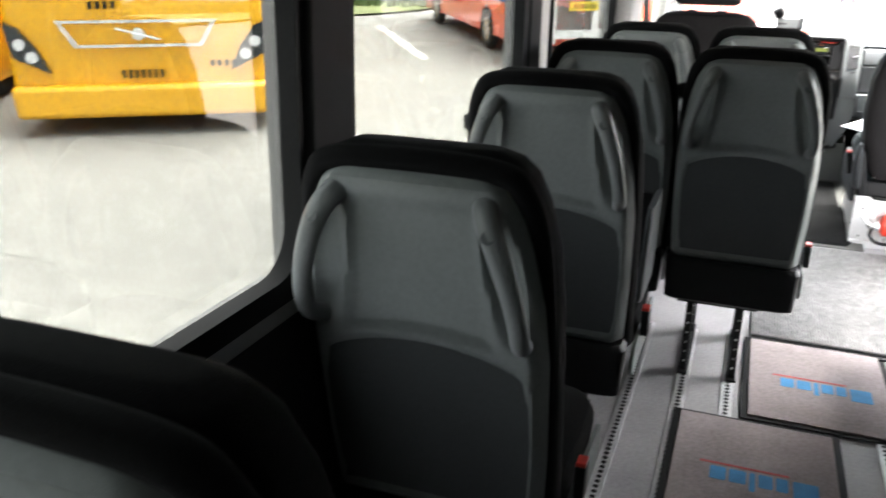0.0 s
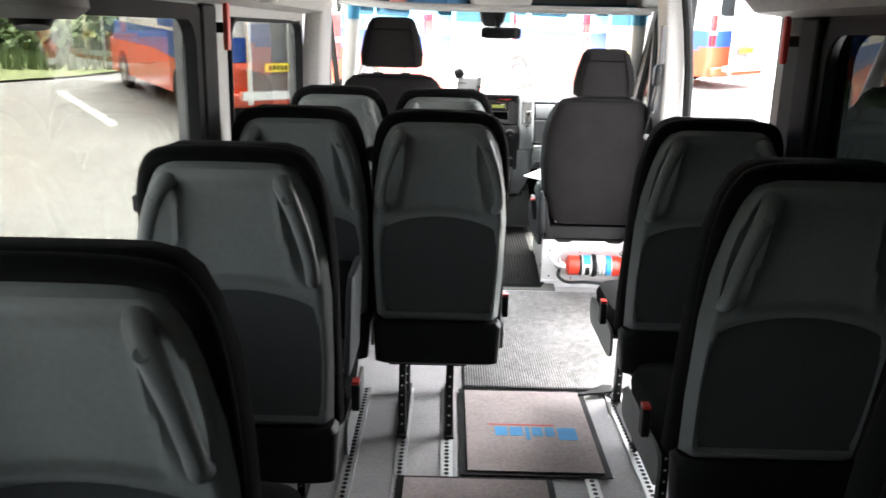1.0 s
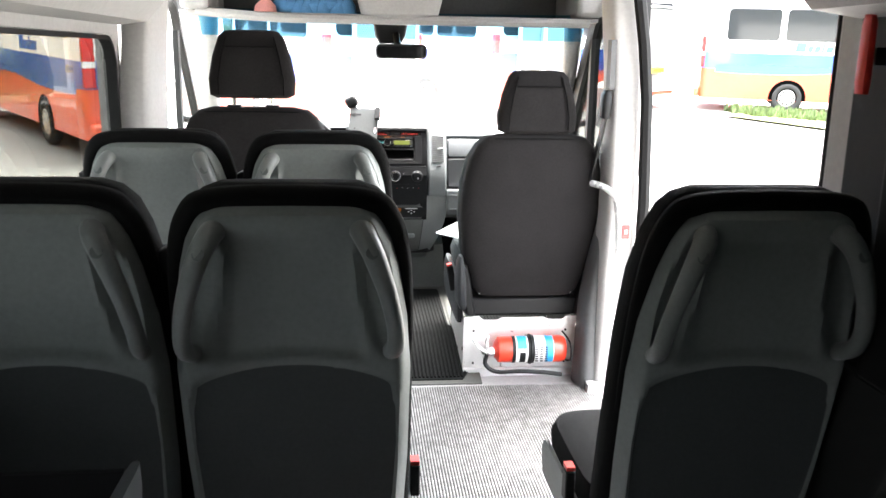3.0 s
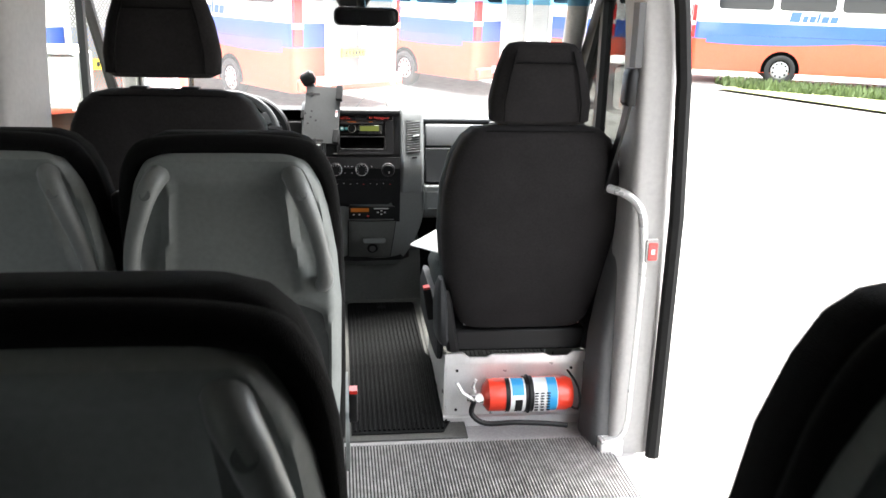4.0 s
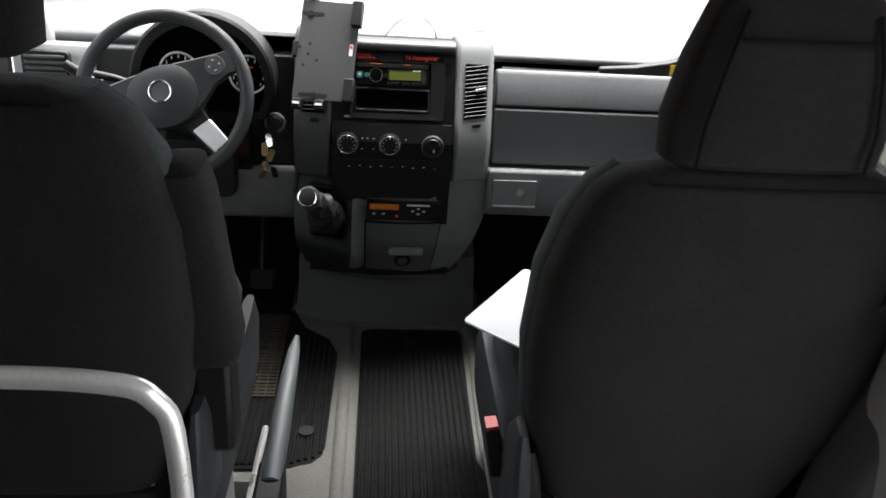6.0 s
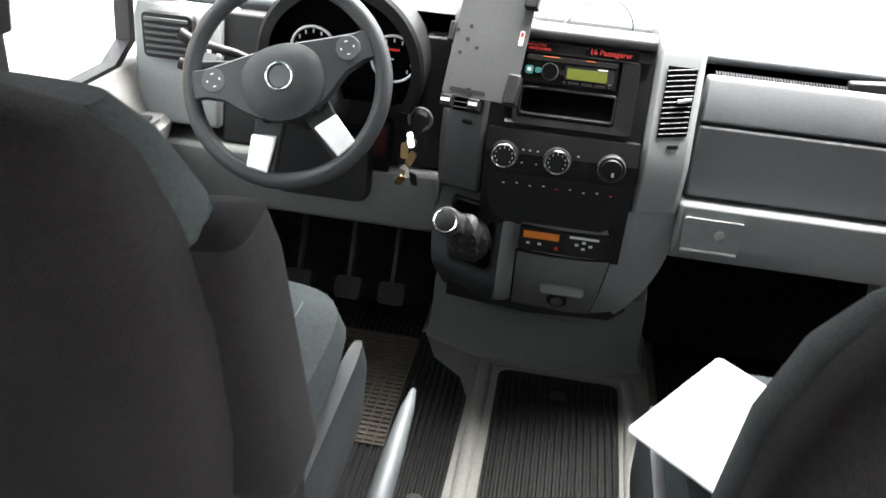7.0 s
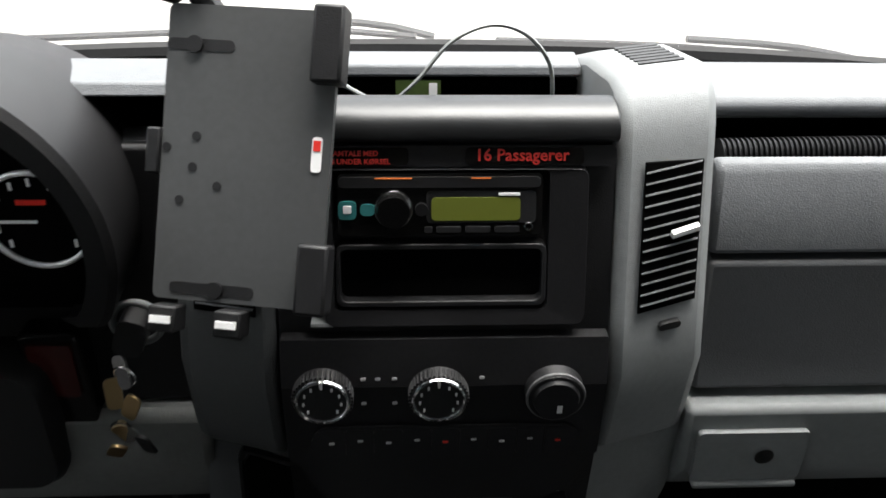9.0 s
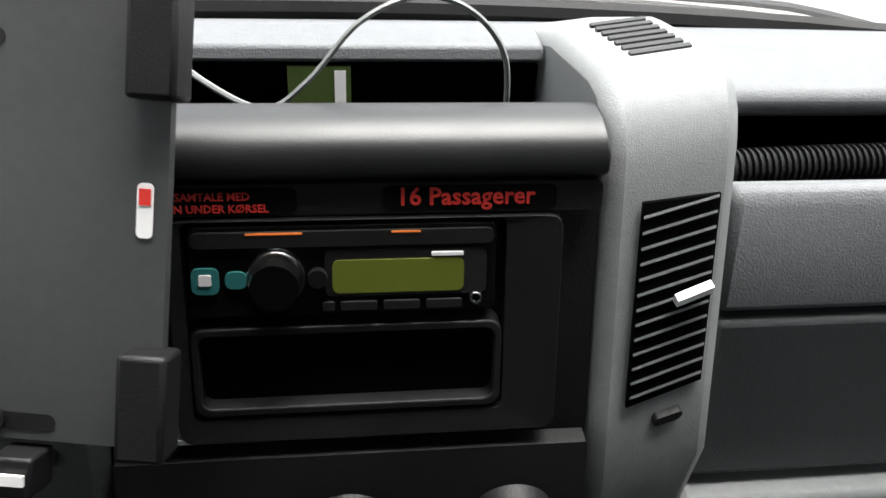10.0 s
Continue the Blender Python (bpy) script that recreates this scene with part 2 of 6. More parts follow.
def tube(pts, r, n=10, bm=None, smooth_steps=0):
    pts = [Vector(p) for p in pts]
    if smooth_steps:
        out = []
        for i in range(len(pts) - 1):
            p0, p1, p2, p3 = pts[max(i - 1, 0)], pts[i], pts[i + 1], pts[min(i + 2, len(pts) - 1)]
            for k in range(smooth_steps):
                t = k / smooth_steps
                out.append(0.5 * ((2 * p1) + (p2 - p0) * t + (2 * p0 - 5 * p1 + 4 * p2 - p3) * t * t + (3 * p1 - p0 - 3 * p2 + p3) * t ** 3))
        pts = out + [pts[-1]]
    loops, side = [], None
    for i, p in enumerate(pts):
        d = (pts[min(i + 1, len(pts) - 1)] - pts[max(i - 1, 0)]).normalized()
        if side is None:
            side = d.orthogonal().normalized()
        side = (side - d * side.dot(d)).normalized()
        up = d.cross(side)
        rr = r[i] if isinstance(r, (list, tuple)) else r
        loops.append([p + rr * (math.cos(2 * math.pi * k / n) * side + math.sin(2 * math.pi * k / n) * up) for k in range(n)])
    return rings(loops, bm)


def prism(outline, lo, hi, axis="x", bm=None):
    """Extrude a closed outline along an axis; outline in the other two axes' order."""
    put = {"x": lambda a, u, v: (a, u, v), "y": lambda a, u, v: (u, a, v), "z": lambda a, u, v: (u, v, a)}[axis]
    return rings([[put(a, u, v) for u, v in outline] for a in (lo, hi)], bm)


def rrect(cu, cv, w, h, r, k=5):
    """Rounded rectangle outline round (cu, cv)."""
    out = []
    for sx, sy, a0 in ((1, 1, 0), (-1, 1, 90), (-1, -1, 180), (1, -1, 270)):
        for i in range(k + 1):
            a = radians(a0 + 90 * i / k)
            out.append((cu + sx * (w / 2 - r) + r * math.cos(a), cv + sy * (h / 2 - r) + r * math.sin(a)))
    return out


def frame_ring(outer, inner, lo, hi, axis="x"):
    """A hollow frame between two outlines of equal count."""
    put = {"x": lambda a, u, v: (a, u, v), "y": lambda a, u, v: (u, a, v), "z": lambda a, u, v: (u, v, a)}[axis]
    loops = [[put(a, u, v) for u, v in o] for o, a in ((outer, lo), (outer, hi), (inner, hi), (inner, lo))]
    return rings(loops, closed=True)


def disc(c, axis, r, h, n=24, bm=None, r2=None):
    c, axis = Vector(c), Vector(axis).normalized()
    s = axis.orthogonal().normalized()
    u = axis.cross(s)
    loops = []
    for a, rr in ((0, r), (h, r if r2 is None else r2)):
        loops.append([c + axis * a + rr * (math.cos(2 * math.pi * k / n) * s + math.sin(2 * math.pi * k / n) * u) for k in range(n)])
    return rings(loops, bm)


def torus(c, axis, R, r, n=48, k=12):
    c, axis = Vector(c), Vector(axis).normalized()
    s = axis.orthogonal().normalized()
    u = axis.cross(s)
    loops = []
    for i in range(n):
        a = 2 * math.pi * i / n
        d = math.cos(a) * s + math.sin(a) * u
        loops.append([c + d * (R + r * math.cos(2 * math.pi * j / k)) + axis * r * math.sin(2 * math.pi * j / k) for j in range(k)])
    return rings(loops, closed=True)


def move(bm, m):
    bm.transform(m)
    return bm


def words(name, text, size, m, material, parent, thick=0.0004):
    """Lettering in the built-in font as a thin mesh."""
    cu = bpy.data.curves.new(name, "FONT")
    cu.body, cu.size, cu.extrude, cu.resolution_u, cu.offset = text, size, thick, 2, size * 0.018
    tmp = bpy.data.objects.new(name, cu)
    me = bpy.data.meshes.new_from_object(tmp)
    bpy.data.objects.remove(tmp)
    me.materials.append(material)
    ob = new(name, me)
    ob.matrix_local = m
    if parent:
        ob.parent = parent
    return ob


# ---- the bus: floor, walls, roof ----
XL, XR, ROOF = -0.77, 0.95, 1.78
solid("floor", box((-0.86, -2.0, -0.08), (1.08, 5.75, 0.0)), M_VINYL, "grey vinyl bus floor, scuffed", "floor", kind="structure")


def rail(x, y0, y1):
    t = thing("floor_rail", "aluminium seat rail with punched slots let into the floor", "seat rail", "seat rails")
    part("channel", box((x - 0.02, y0, 0.0), (x + 0.02, y1, 0.006)), M_ALU, t)
    bm = bmesh.new()
    y = y0 + 0.02
    while y < y1 - 0.02:
        disc((x, y, 0.0062), (0, 0, 1), 0.008, 0.0012, 8, bm)
        y += 0.025
    tagged(part("slot", bm, M_BLACK, t, "dark slots"), kind="stuff")


for x in (-0.36, -0.195, -0.045, 0.415, 0.59):
    rail(x, -1.2, 2.57)

# left wall with three windows
WIN_L = [(-1.2, 0.54), (0.71, 1.88), (2.23, 3.54)]
Z0, Z1 = 0.86, 1.40


def wall_side(name, x_in, x_out, spans, y0, y1, zt=ROOF):
    bm = bmesh.new()
    lo, hi = min(x_in, x_out), max(x_in, x_out)
    box((lo, y0, 0.0), (hi, y1, Z0), bm)
    box((lo, y0, Z1), (hi, y1, zt), bm)
    edges = [y0] + [v for s in spans for v in s] + [y1]
    for a, b in zip(edges[0::2], edges[1::2]):
        if b - a > 0.01:
            box((lo, a, Z0), (hi, b, Z1), bm)
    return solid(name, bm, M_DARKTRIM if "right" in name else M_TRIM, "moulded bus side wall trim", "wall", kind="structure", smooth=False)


wall_side("wall_left", XL, -0.825, WIN_L, -1.9, 3.62)
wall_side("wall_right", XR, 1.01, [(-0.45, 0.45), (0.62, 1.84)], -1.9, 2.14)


def side_window(name, x, y0, y1, side, glass, wide=0.05):
    t = thing(name, "fixed bus side window in a black rubber frame", "window", kind="structure")
    cy, cz, w, h = (y0 + y1) / 2, (Z0 + Z1) / 2, y1 - y0, Z1 - Z0
    part("window_frame", frame_ring(rrect(cy, cz, w + wide, h + min(wide, 0.05), 0.09), rrect(cy, cz, w - 0.03, h - 0.03, 0.08), x - 0.012, x + 0.022 * -side), M_RUBBER, t, "black rubber seal")
    p = part("pane", prism(rrect(cy, cz, w, h, 0.08), x - 0.003 - 0.02 * -side, x + 0.003 - 0.02 * -side), glass, t, "clear glass")
    p.visible_shadow = glass is M_TINTED


for i, (a, b) in enumerate(WIN_L):
    side_window("window_%d" % (i + 1), XL - 0.01, a, b, -1, M_GREYGLASS, -0.006 if i == 2 else 0.15)
for i, (a, b) in enumerate([(-0.45, 0.45), (0.62, 1.84)]):
    side_window("window_%d" % (i + 4), XR + 0.01, a, b, 1, M_TINTED)

# dark lower lining, a little proud of the walls
solid("wainscot_left", box((XL + 0.001, -1.9, 0.02), (XL + 0.006, 3.5, 0.80)), M_DARKTRIM, "dark grey plastic lower wall lining", "wall lining", kind="structure", bevel=0.006)
solid("wainscot_right", box((XR - 0.02, -1.9, 0.02), (XR, 2.10, 0.80)), M_DARKTRIM, "dark grey plastic lower wall lining", "wall lining", kind="structure", bevel=0.006)
# black pillar covers
for name, x0, x1, y0, y1 in (("pillar_cover_1", XL + 0.002, XL + 0.024, 0.545, 0.70), ("pillar_cover_2", XL + 0.002, XL + 0.02, 1.91, 2.05),
                             ("pillar_cover_3", XR - 0.03, XR - 0.002, 1.86, 1.98), ("pillar_cover_4", XR - 0.03, XR - 0.002, 0.47, 0.60)):
    solid(name, box((x0, y0, 0.80), (x1, y1, 1.43)), M_RUBBER, "black window pillar cover", "pillar", kind="structure", bevel=0.01)
# rear end is never in view; its windows are added to light the seat backs
rw = bmesh.new()
for x0, x1, z0, z1 in ((-0.86, 1.08, 0.0, 0.80), (-0.86, 1.08, 1.55, ROOF), (-0.86, -0.66, 0.8, 1.55), (0.04, 0.17, 0.8, 1.55), (0.88, 1.08, 0.8, 1.55)):
    box((x0, -2.0, z0), (x1, -1.94, z1), rw)
solid("wall_rear", rw, M_TRIM, "unseen grey rear doors with two windows added for light", "wall", kind="structure", smooth=False)
for i, (x0, x1) in enumerate(((-0.66, 0.04), (0.17, 0.88))):
    t_ = thing("window_%d" % (i + 6), "unseen rear door window added for light", "window", kind="structure")
    # left pane is paler glass, to let more light onto the left seats
    p_ = part("pane", box((x0, -1.975, 0.8), (x1, -1.97, 1.55)), M_TINTED if i else M_GREYGLASS, t_)
solid("ceiling", box((-0.86, -2.0, ROOF), (1.2, 4.6, ROOF + 0.06)), M_HEADLINER, "light grey headliner", "ceiling", kind="structure")

# ducts above the windows
for name, x0, x1, y1 in (("roof_duct_left", -0.77, -0.56, 3.6), ("roof_duct_right", 0.73, 0.95, 2.14)):
    s = 1 if x0 > 0 else -1
    a, b = (x1, x0) if s > 0 else (x0, x1)
    solid(name, prism([(a, 1.43), (a + (b - a) * 0.5, 1.445), (b, 1.56), (b, 1.70), (a, 1.74)], -1.9, y1, "y"), M_TRIM, "grey overhead air duct along the windows", "duct", kind="structure", bevel=0.015)


def spot_lamp(x, y):
    t = thing("reading_lamp", "small white reading lamp under the overhead duct", "lamp", "reading lamps")
    part("housing", move(disc((0, 0, 0), (0, 0, -1), 0.038, 0.02, 20, None, 0.03), pose(x, y, 1.462)), M_WHITEPL, t)
    part("lens", disc((x, y, 1.4419), (0, 0, -1), 0.02, 0.004, 16), M_LAMP, t, "clear lens")


for x, y in ((-0.6, 0.9), (-0.6, 1.25), (-0.6, 2.05), (0.83, 1.15)):
    spot_lamp(x, y)

pod = thing("roof_nozzle", "pale grey air nozzle pod under the overhead duct", "air nozzle")
part("pod", loft([(1.375, -0.60, 0.62, 0.05, 0.06), (1.39, -0.60, 0.62, 0.066, 0.075), (1.44, -0.61, 0.62, 0.07, 0.08), (1.455, -0.61, 0.62, 0.06, 0.07)], 20, 3), M_TRIM, pod)
part("nozzle", disc((-0.585, 0.60, 1.376), (0.1, -0.2, -1), 0.028, 0.012, 16, None, 0.02), M_BLACK, pod)
fs_ = thing("floor_strap", "black strap end lying on the floor by the seat leg", "strap")
part("webbing", prism([(0.46, 2.50), (0.60, 2.54), (0.61, 2.60), (0.57, 2.60)], 0.018, 0.026, "z"), M_BLACK, fs_)

# front right of the saloon: door opening, door post and B pillar
solid("door_post", box((0.965, 2.145, 0.0), (1.03, 2.24, ROOF)), M_TRIM, "grey door post beside the sliding door", "pillar", kind="structure", bevel=0.012)
solid("door_post_seal", tube([(0.985, 2.255, 0.0), (0.985, 2.255, 1.7)], 0.014, 8), M_RUBBER, "black rubber door seal", "seal", kind="structure")
solid("door_header", box((0.99, 2.24, 1.62), (1.1, 3.75, ROOF)), M_TRIM, "grey header over the sliding door", "header", kind="structure")
solid("pillar_right", loft([(0.0, 1.06, 3.86, 0.075, 0.10), (0.5, 1.062, 3.86, 0.068, 0.10), (0.75, 1.065, 3.86, 0.06, 0.09), (1.3, 1.06, 3.88, 0.06, 0.09), (1.78, 1.03, 3.93, 0.06, 0.09)], e=5), M_TRIM, "grey pillar between cab and sliding door", "pillar", kind="structure")
solid("pillar_lining", loft([(0.0, 0.985, 3.88, 0.05, 0.10), (0.35, 1.0, 3.9, 0.05, 0.09), (0.75, 1.045, 3.93, 0.025, 0.08), (0.95, 1.06, 3.93, 0.02, 0.06)], e=4), M_TRIMDK, "dark plastic foot of the pillar", "pillar lining", kind="structure")
solid("pillar_seal", tube([(1.128, 3.74, 0.0), (1.132, 3.74, 0.8), (1.118, 3.75, 1.2), (1.098, 3.76, 1.4), (1.055, 3.79, 1.7)], 0.024, 8), M_RUBBER, "black rubber door seal", "seal", kind="structure")

# cab side walls: left door, right door
def cab_door(name, x, side):
    t = thing(name, "grey cab door with a clear window and pull handle", "door", kind="structure")
    s = side
    part("door_panel", box((min(x, x + 0.09 * s), 3.95, 0.0), (max(x, x + 0.09 * s), 5.12, 0.88)), M_TRIM, t, bevel=0.03)
    part("hinge_panel", box((min(x - 0.01 * s, x + 0.09 * s), 5.125, 0.0), (max(x - 0.01 * s, x + 0.09 * s), 5.62, 0.84)), M_TRIM, t, bevel=0.01)
    part("armrest", loft([(0.60, x - 0.05 * s, 4.5, 0.05, 0.30), (0.64, x - 0.05 * s, 4.5, 0.06, 0.32), (0.72, x - 0.03 * s, 4.5, 0.05, 0.32), (0.74, x - 0.02 * s, 4.5, 0.02, 0.3)]), M_TRIM, t)
    part("grip", tube([(x - 0.06 * s, 4.55, 0.62), (x - 0.085 * s, 4.62, 0.74), (x - 0.085 * s, 4.78, 0.76), (x - 0.05 * s, 4.86, 0.66)], 0.016, 8, None, 5), M_BLACK, t, "black door grip")
    part("window_frame", frame_ring([(3.95, 0.88), (5.05, 0.88), (5.10, 0.95), (4.62, 1.56), (4.45, 1.62), (3.95, 1.62)], [(4.03, 0.93), (4.9, 0.93), (4.94, 0.98), (4.56, 1.50), (4.42, 1.55), (4.03, 1.55)], x, x + 0.05 * s), M_BLACK, t, "black window surround")
    part("post", box((min(x, x + 0.04 * s), 4.60, 0.93), (max(x, x + 0.04 * s), 4.635, 1.44)), M_BLACK, t)
    g = part("pane", prism([(4.0, 0.92), (4.92, 0.92), (4.94, 0.98), (4.58, 1.52), (4.0, 1.56)], x + 0.02 * s, x + 0.025 * s), M_GREYGLASS, t, "clear glass")
    g.visible_shadow = False
    return t




def driver_door():
    t = thing("door_1", "grey driver door with a sloping sill ledge and black pull recess", "door", kind="structure")
    part("door_panel", prism([(-0.80, 0.10), (-0.735, 0.10), (-0.728, 0.40), (-0.735, 0.66), (-0.755, 0.745), (-0.775, 0.795), (-0.85, 0.80), (-0.85, 0.10)], 3.95, 5.12, "y"), M_DOORTRIM, t, "light grey moulded panel", bevel=0.01)
    part("sill_panel", box((-0.85, 3.95, 0.0), (-0.72, 5.5, 0.098)), M_TRIMDK, t, "dark step edge")
    part("hinge_panel", prism([(5.125, 0.10), (5.60, 0.10), (5.60, 0.82), (5.40, 0.80), (5.20, 0.72), (5.125, 0.70)], -0.85, -0.735, "x"), M_DOORTRIM, t, "light grey kick panel", bevel=0.015)
    part("arm_ledge", loft([(0.575, -0.725, 4.60, 0.02, 0.38), (0.60, -0.715, 4.62, 0.035, 0.42), (0.665, -0.712, 4.64, 0.04, 0.44), (0.682, -0.715, 4.64, 0.03, 0.43)], 28, 5), M_DOORTRIM, t, "arm ledge")
    sw = part("switch_plate", prism(rrect(-0.705, 4.93, 0.05, 0.14, 0.012), 0.6825, 0.6895, "z"), M_TRIMDK, t, "window switch plate")
    for k in range(3):
        part("switch", box((-0.722, 4.885 + 0.035 * k, 0.690), (-0.69, 4.908 + 0.035 * k, 0.697)), M_BLACK, sw, bevel=0.002)
    ro = [(4.74, 0.36), (4.99, 0.49), (5.04, 0.52), (5.045, 0.62), (5.02, 0.64), (4.84, 0.60), (4.70, 0.46)]
    ri = [(4.77, 0.405), (4.98, 0.513), (5.015, 0.535), (5.02, 0.605), (5.0, 0.617), (4.855, 0.58), (4.745, 0.465)]
    part("pull_frame", frame_ring(ro, ri, -0.736, -0.712), M_BLACK, t, "black pull frame", bevel=0.004)
    part("pull_recess", prism(ri, -0.734, -0.7255, "x"), M_TRIMDK, t)
    part("release_lever", box((-0.725, 4.93, 0.56), (-0.716, 5.0, 0.60)), M_DOORTRIM, t, bevel=0.004)
    part("window_frame", frame_ring([(3.95, 0.785), (5.0, 0.785), (5.09, 0.83), (5.10, 0.95), (4.62, 1.56), (4.45, 1.62), (3.95, 1.62)], [(3.98, 0.80), (4.99, 0.80), (5.065, 0.838), (5.075, 0.945), (4.60, 1.54), (4.44, 1.59), (3.98, 1.59)], -0.81, -0.775), M_BLACK, t, "black window surround")
    part("post", box((-0.80, 4.60, 0.81), (-0.775, 4.635, 1.44)), M_BLACK, t)
    g = part("pane", prism([(4.0, 0.805), (5.0, 0.805), (5.06, 0.95), (4.58, 1.52), (4.0, 1.56)], -0.797, -0.792), M_GLASS, t, "clear glass")
    g.visible_shadow = False


driver_door()
cab_door("door_2", 1.13, 1)
solid("pillar_left", loft([(0.0, -0.74, 3.72, 0.06, 0.17), (0.85, -0.74, 3.72, 0.06, 0.17), (1.3, -0.72, 3.74, 0.05, 0.16), (1.78, -0.69, 3.78, 0.05, 0.15)], e=6), M_TRIM, "grey pillar behind the driver door", "pillar", kind="structure")
# A pillars
for name, x, s in (("pillar_front_left", -0.70, -1), ("pillar_front_right", 1.11, 1)):
    solid(name, tube([(x + 0.05 * s, 5.25, 0.85), (x, 4.95, 1.20), (x - 0.05 * s, 4.68, 1.50), (x - 0.1 * s, 4.5, 1.72)], 0.045, 10, None, 4), M_TRIM, "grey windscreen pillar", "pillar", kind="structure")

# windscreen
wsc = thing("windscreen", "curved clear windscreen with a blue shade band", "windscreen", kind="structure")


def ws_grid(z0, z1, n=14):
    bm = bmesh.new()
    grid = []
    for j in range(5):
        z = z0 + (z1 - z0) * j / 4
        row = []
        for i in range(n + 1):
            u = i / n * 2 - 1
            y = 5.72 - (z - 0.80) * 1.42 - 0.16 * u * u
            row.append(bm.verts.new((0.205 + (0.95 - 0.1 * (z - 0.8)) * u, y, z)))
        grid.append(row)
    for j in range(4):
        for i in range(n):
            bm.faces.new((grid[j][i], grid[j][i + 1], grid[j + 1][i + 1], grid[j + 1][i]))
    return bm


pane = part("pane", ws_grid(0.74, 1.425), M_SCREEN, wsc)
band = part("shade_band", ws_grid(1.4252, 1.54), M_BLUEBAND, wsc, "blue tinted band")
pane.visible_shadow = band.visible_shadow = False

# roof front: shelf with pockets over the windscreen
shelf = thing("overhead_shelf", "light grey overhead shelf above the windscreen with two dark pockets", "shelf", kind="structure")
part("lip", tube([(-0.66, 4.42, 1.52), (-0.3, 4.40, 1.497), (0.2, 4.39, 1.497), (0.7, 4.40, 1.497), (1.06, 4.42, 1.5)], 0.02, 8, None, 4), M_HEADLINER, shelf)
part("tray", box((-0.70, 4.41, 1.505), (1.10, 4.9, 1.52)), M_HEADLINER, shelf)
part("back", box((-0.70, 4.85, 1.525), (1.10, 4.9, ROOF)), M_TRIMDK, shelf, "shade-painted pocket lining")
part("centre_console", loft([(1.50, 0.215, 4.5, 0.10, 0.12), (1.52, 0.215, 4.5, 0.17, 0.16), (1.6, 0.215, 4.5, 0.19, 0.17), (ROOF - 0.005, 0.215, 4.5, 0.24, 0.18)], e=4), M_HEADLINER, shelf)
part("end_left", box((-0.72, 4.38, 1.525), (-0.6, 4.84, ROOF - 0.003)), M_HEADLINER, shelf, bevel=0.02)
part("end_right", box((1.0, 4.38, 1.525), (1.12, 4.84, ROOF - 0.003)), M_HEADLINER, shelf, bevel=0.02)
part("dome_lamp", loft([(1.478, 0.205, 4.45, 0.06, 0.03), (1.485, 0.205, 4.45, 0.1, 0.04), (1.499, 0.205, 4.45, 0.11, 0.05)], e=3), M_LAMP, shelf, "white dome lamp")
solid("roof_front", box((-0.9, 4.6, ROOF), (1.3, 5.0, ROOF + 0.05)), M_HEADLINER, "headliner over the cab", "ceiling", kind="structure")
solid("roof_brow", prism([(4.905, 1.545), (4.93, 1.545), (4.99, 1.80), (4.905, ROOF - 0.001)], -0.9, 1.3, "x"), M_TRIMDK, "roof edge above the windscreen", "roof edge", kind="structure")
cl = bmesh.new()
for k in range(9):
    a = random.random()
    loft([(1.522, -0.30 + 0.035 * k, 4.50 + 0.05 * a, 0.045, 0.05), (1.545 + 0.03 * a, -0.30 + 0.035 * k, 4.52, 0.04, 0.04), (1.58 + 0.02 * a, -0.29 + 0.035 * k, 4.53, 0.012, 0.02)], 10, 2.2, cl)
solid("cloth", cl, M_BLUECLOTH, "crumpled blue cloth in the overhead pocket", "cloth", kind="stuff")
solid("cap", loft([(1.522, -0.37, 4.47, 0.05, 0.05), (1.55, -0.37, 4.48, 0.045, 0.045), (1.58, -0.37, 4.49, 0.015, 0.02)], 14, 2.2), M_PINK, "pink cloth bundle in the overhead pocket", "cloth")
mir = thing("rear_view_mirror", "interior rear view mirror on a black stem", "mirror")
part("stem", tube([(0.205, 4.62, 1.50), (0.205, 4.60, 1.44), (0.21, 4.53, 1.39)], 0.016, 8, None, 3), M_BLACK, mir)
part("housing", move(prism(rrect(0, 0, 0.23, 0.062, 0.02), -0.012, 0.012, "y"), pose(0.225, 4.5, 1.365, 8, 0, -6)), M_BLACK, mir)
part("glass", move(prism(rrect(0, 0, 0.215, 0.05, 0.017), -0.016, -0.0125, "y"), pose(0.225, 4.5, 1.365, 8, 0, -6)), M_MIRROR, mir, "mirror glass")
part("sensor_box", loft([(1.40, 0.18, 4.66, 0.05, 0.03), (1.43, 0.18, 4.65, 0.07, 0.04), (1.49, 0.18, 4.60, 0.08, 0.05)]), M_BLACK, mir)


# ---- bus seats ----
def lean(z):
    return -0.2 * (z - 0.45)


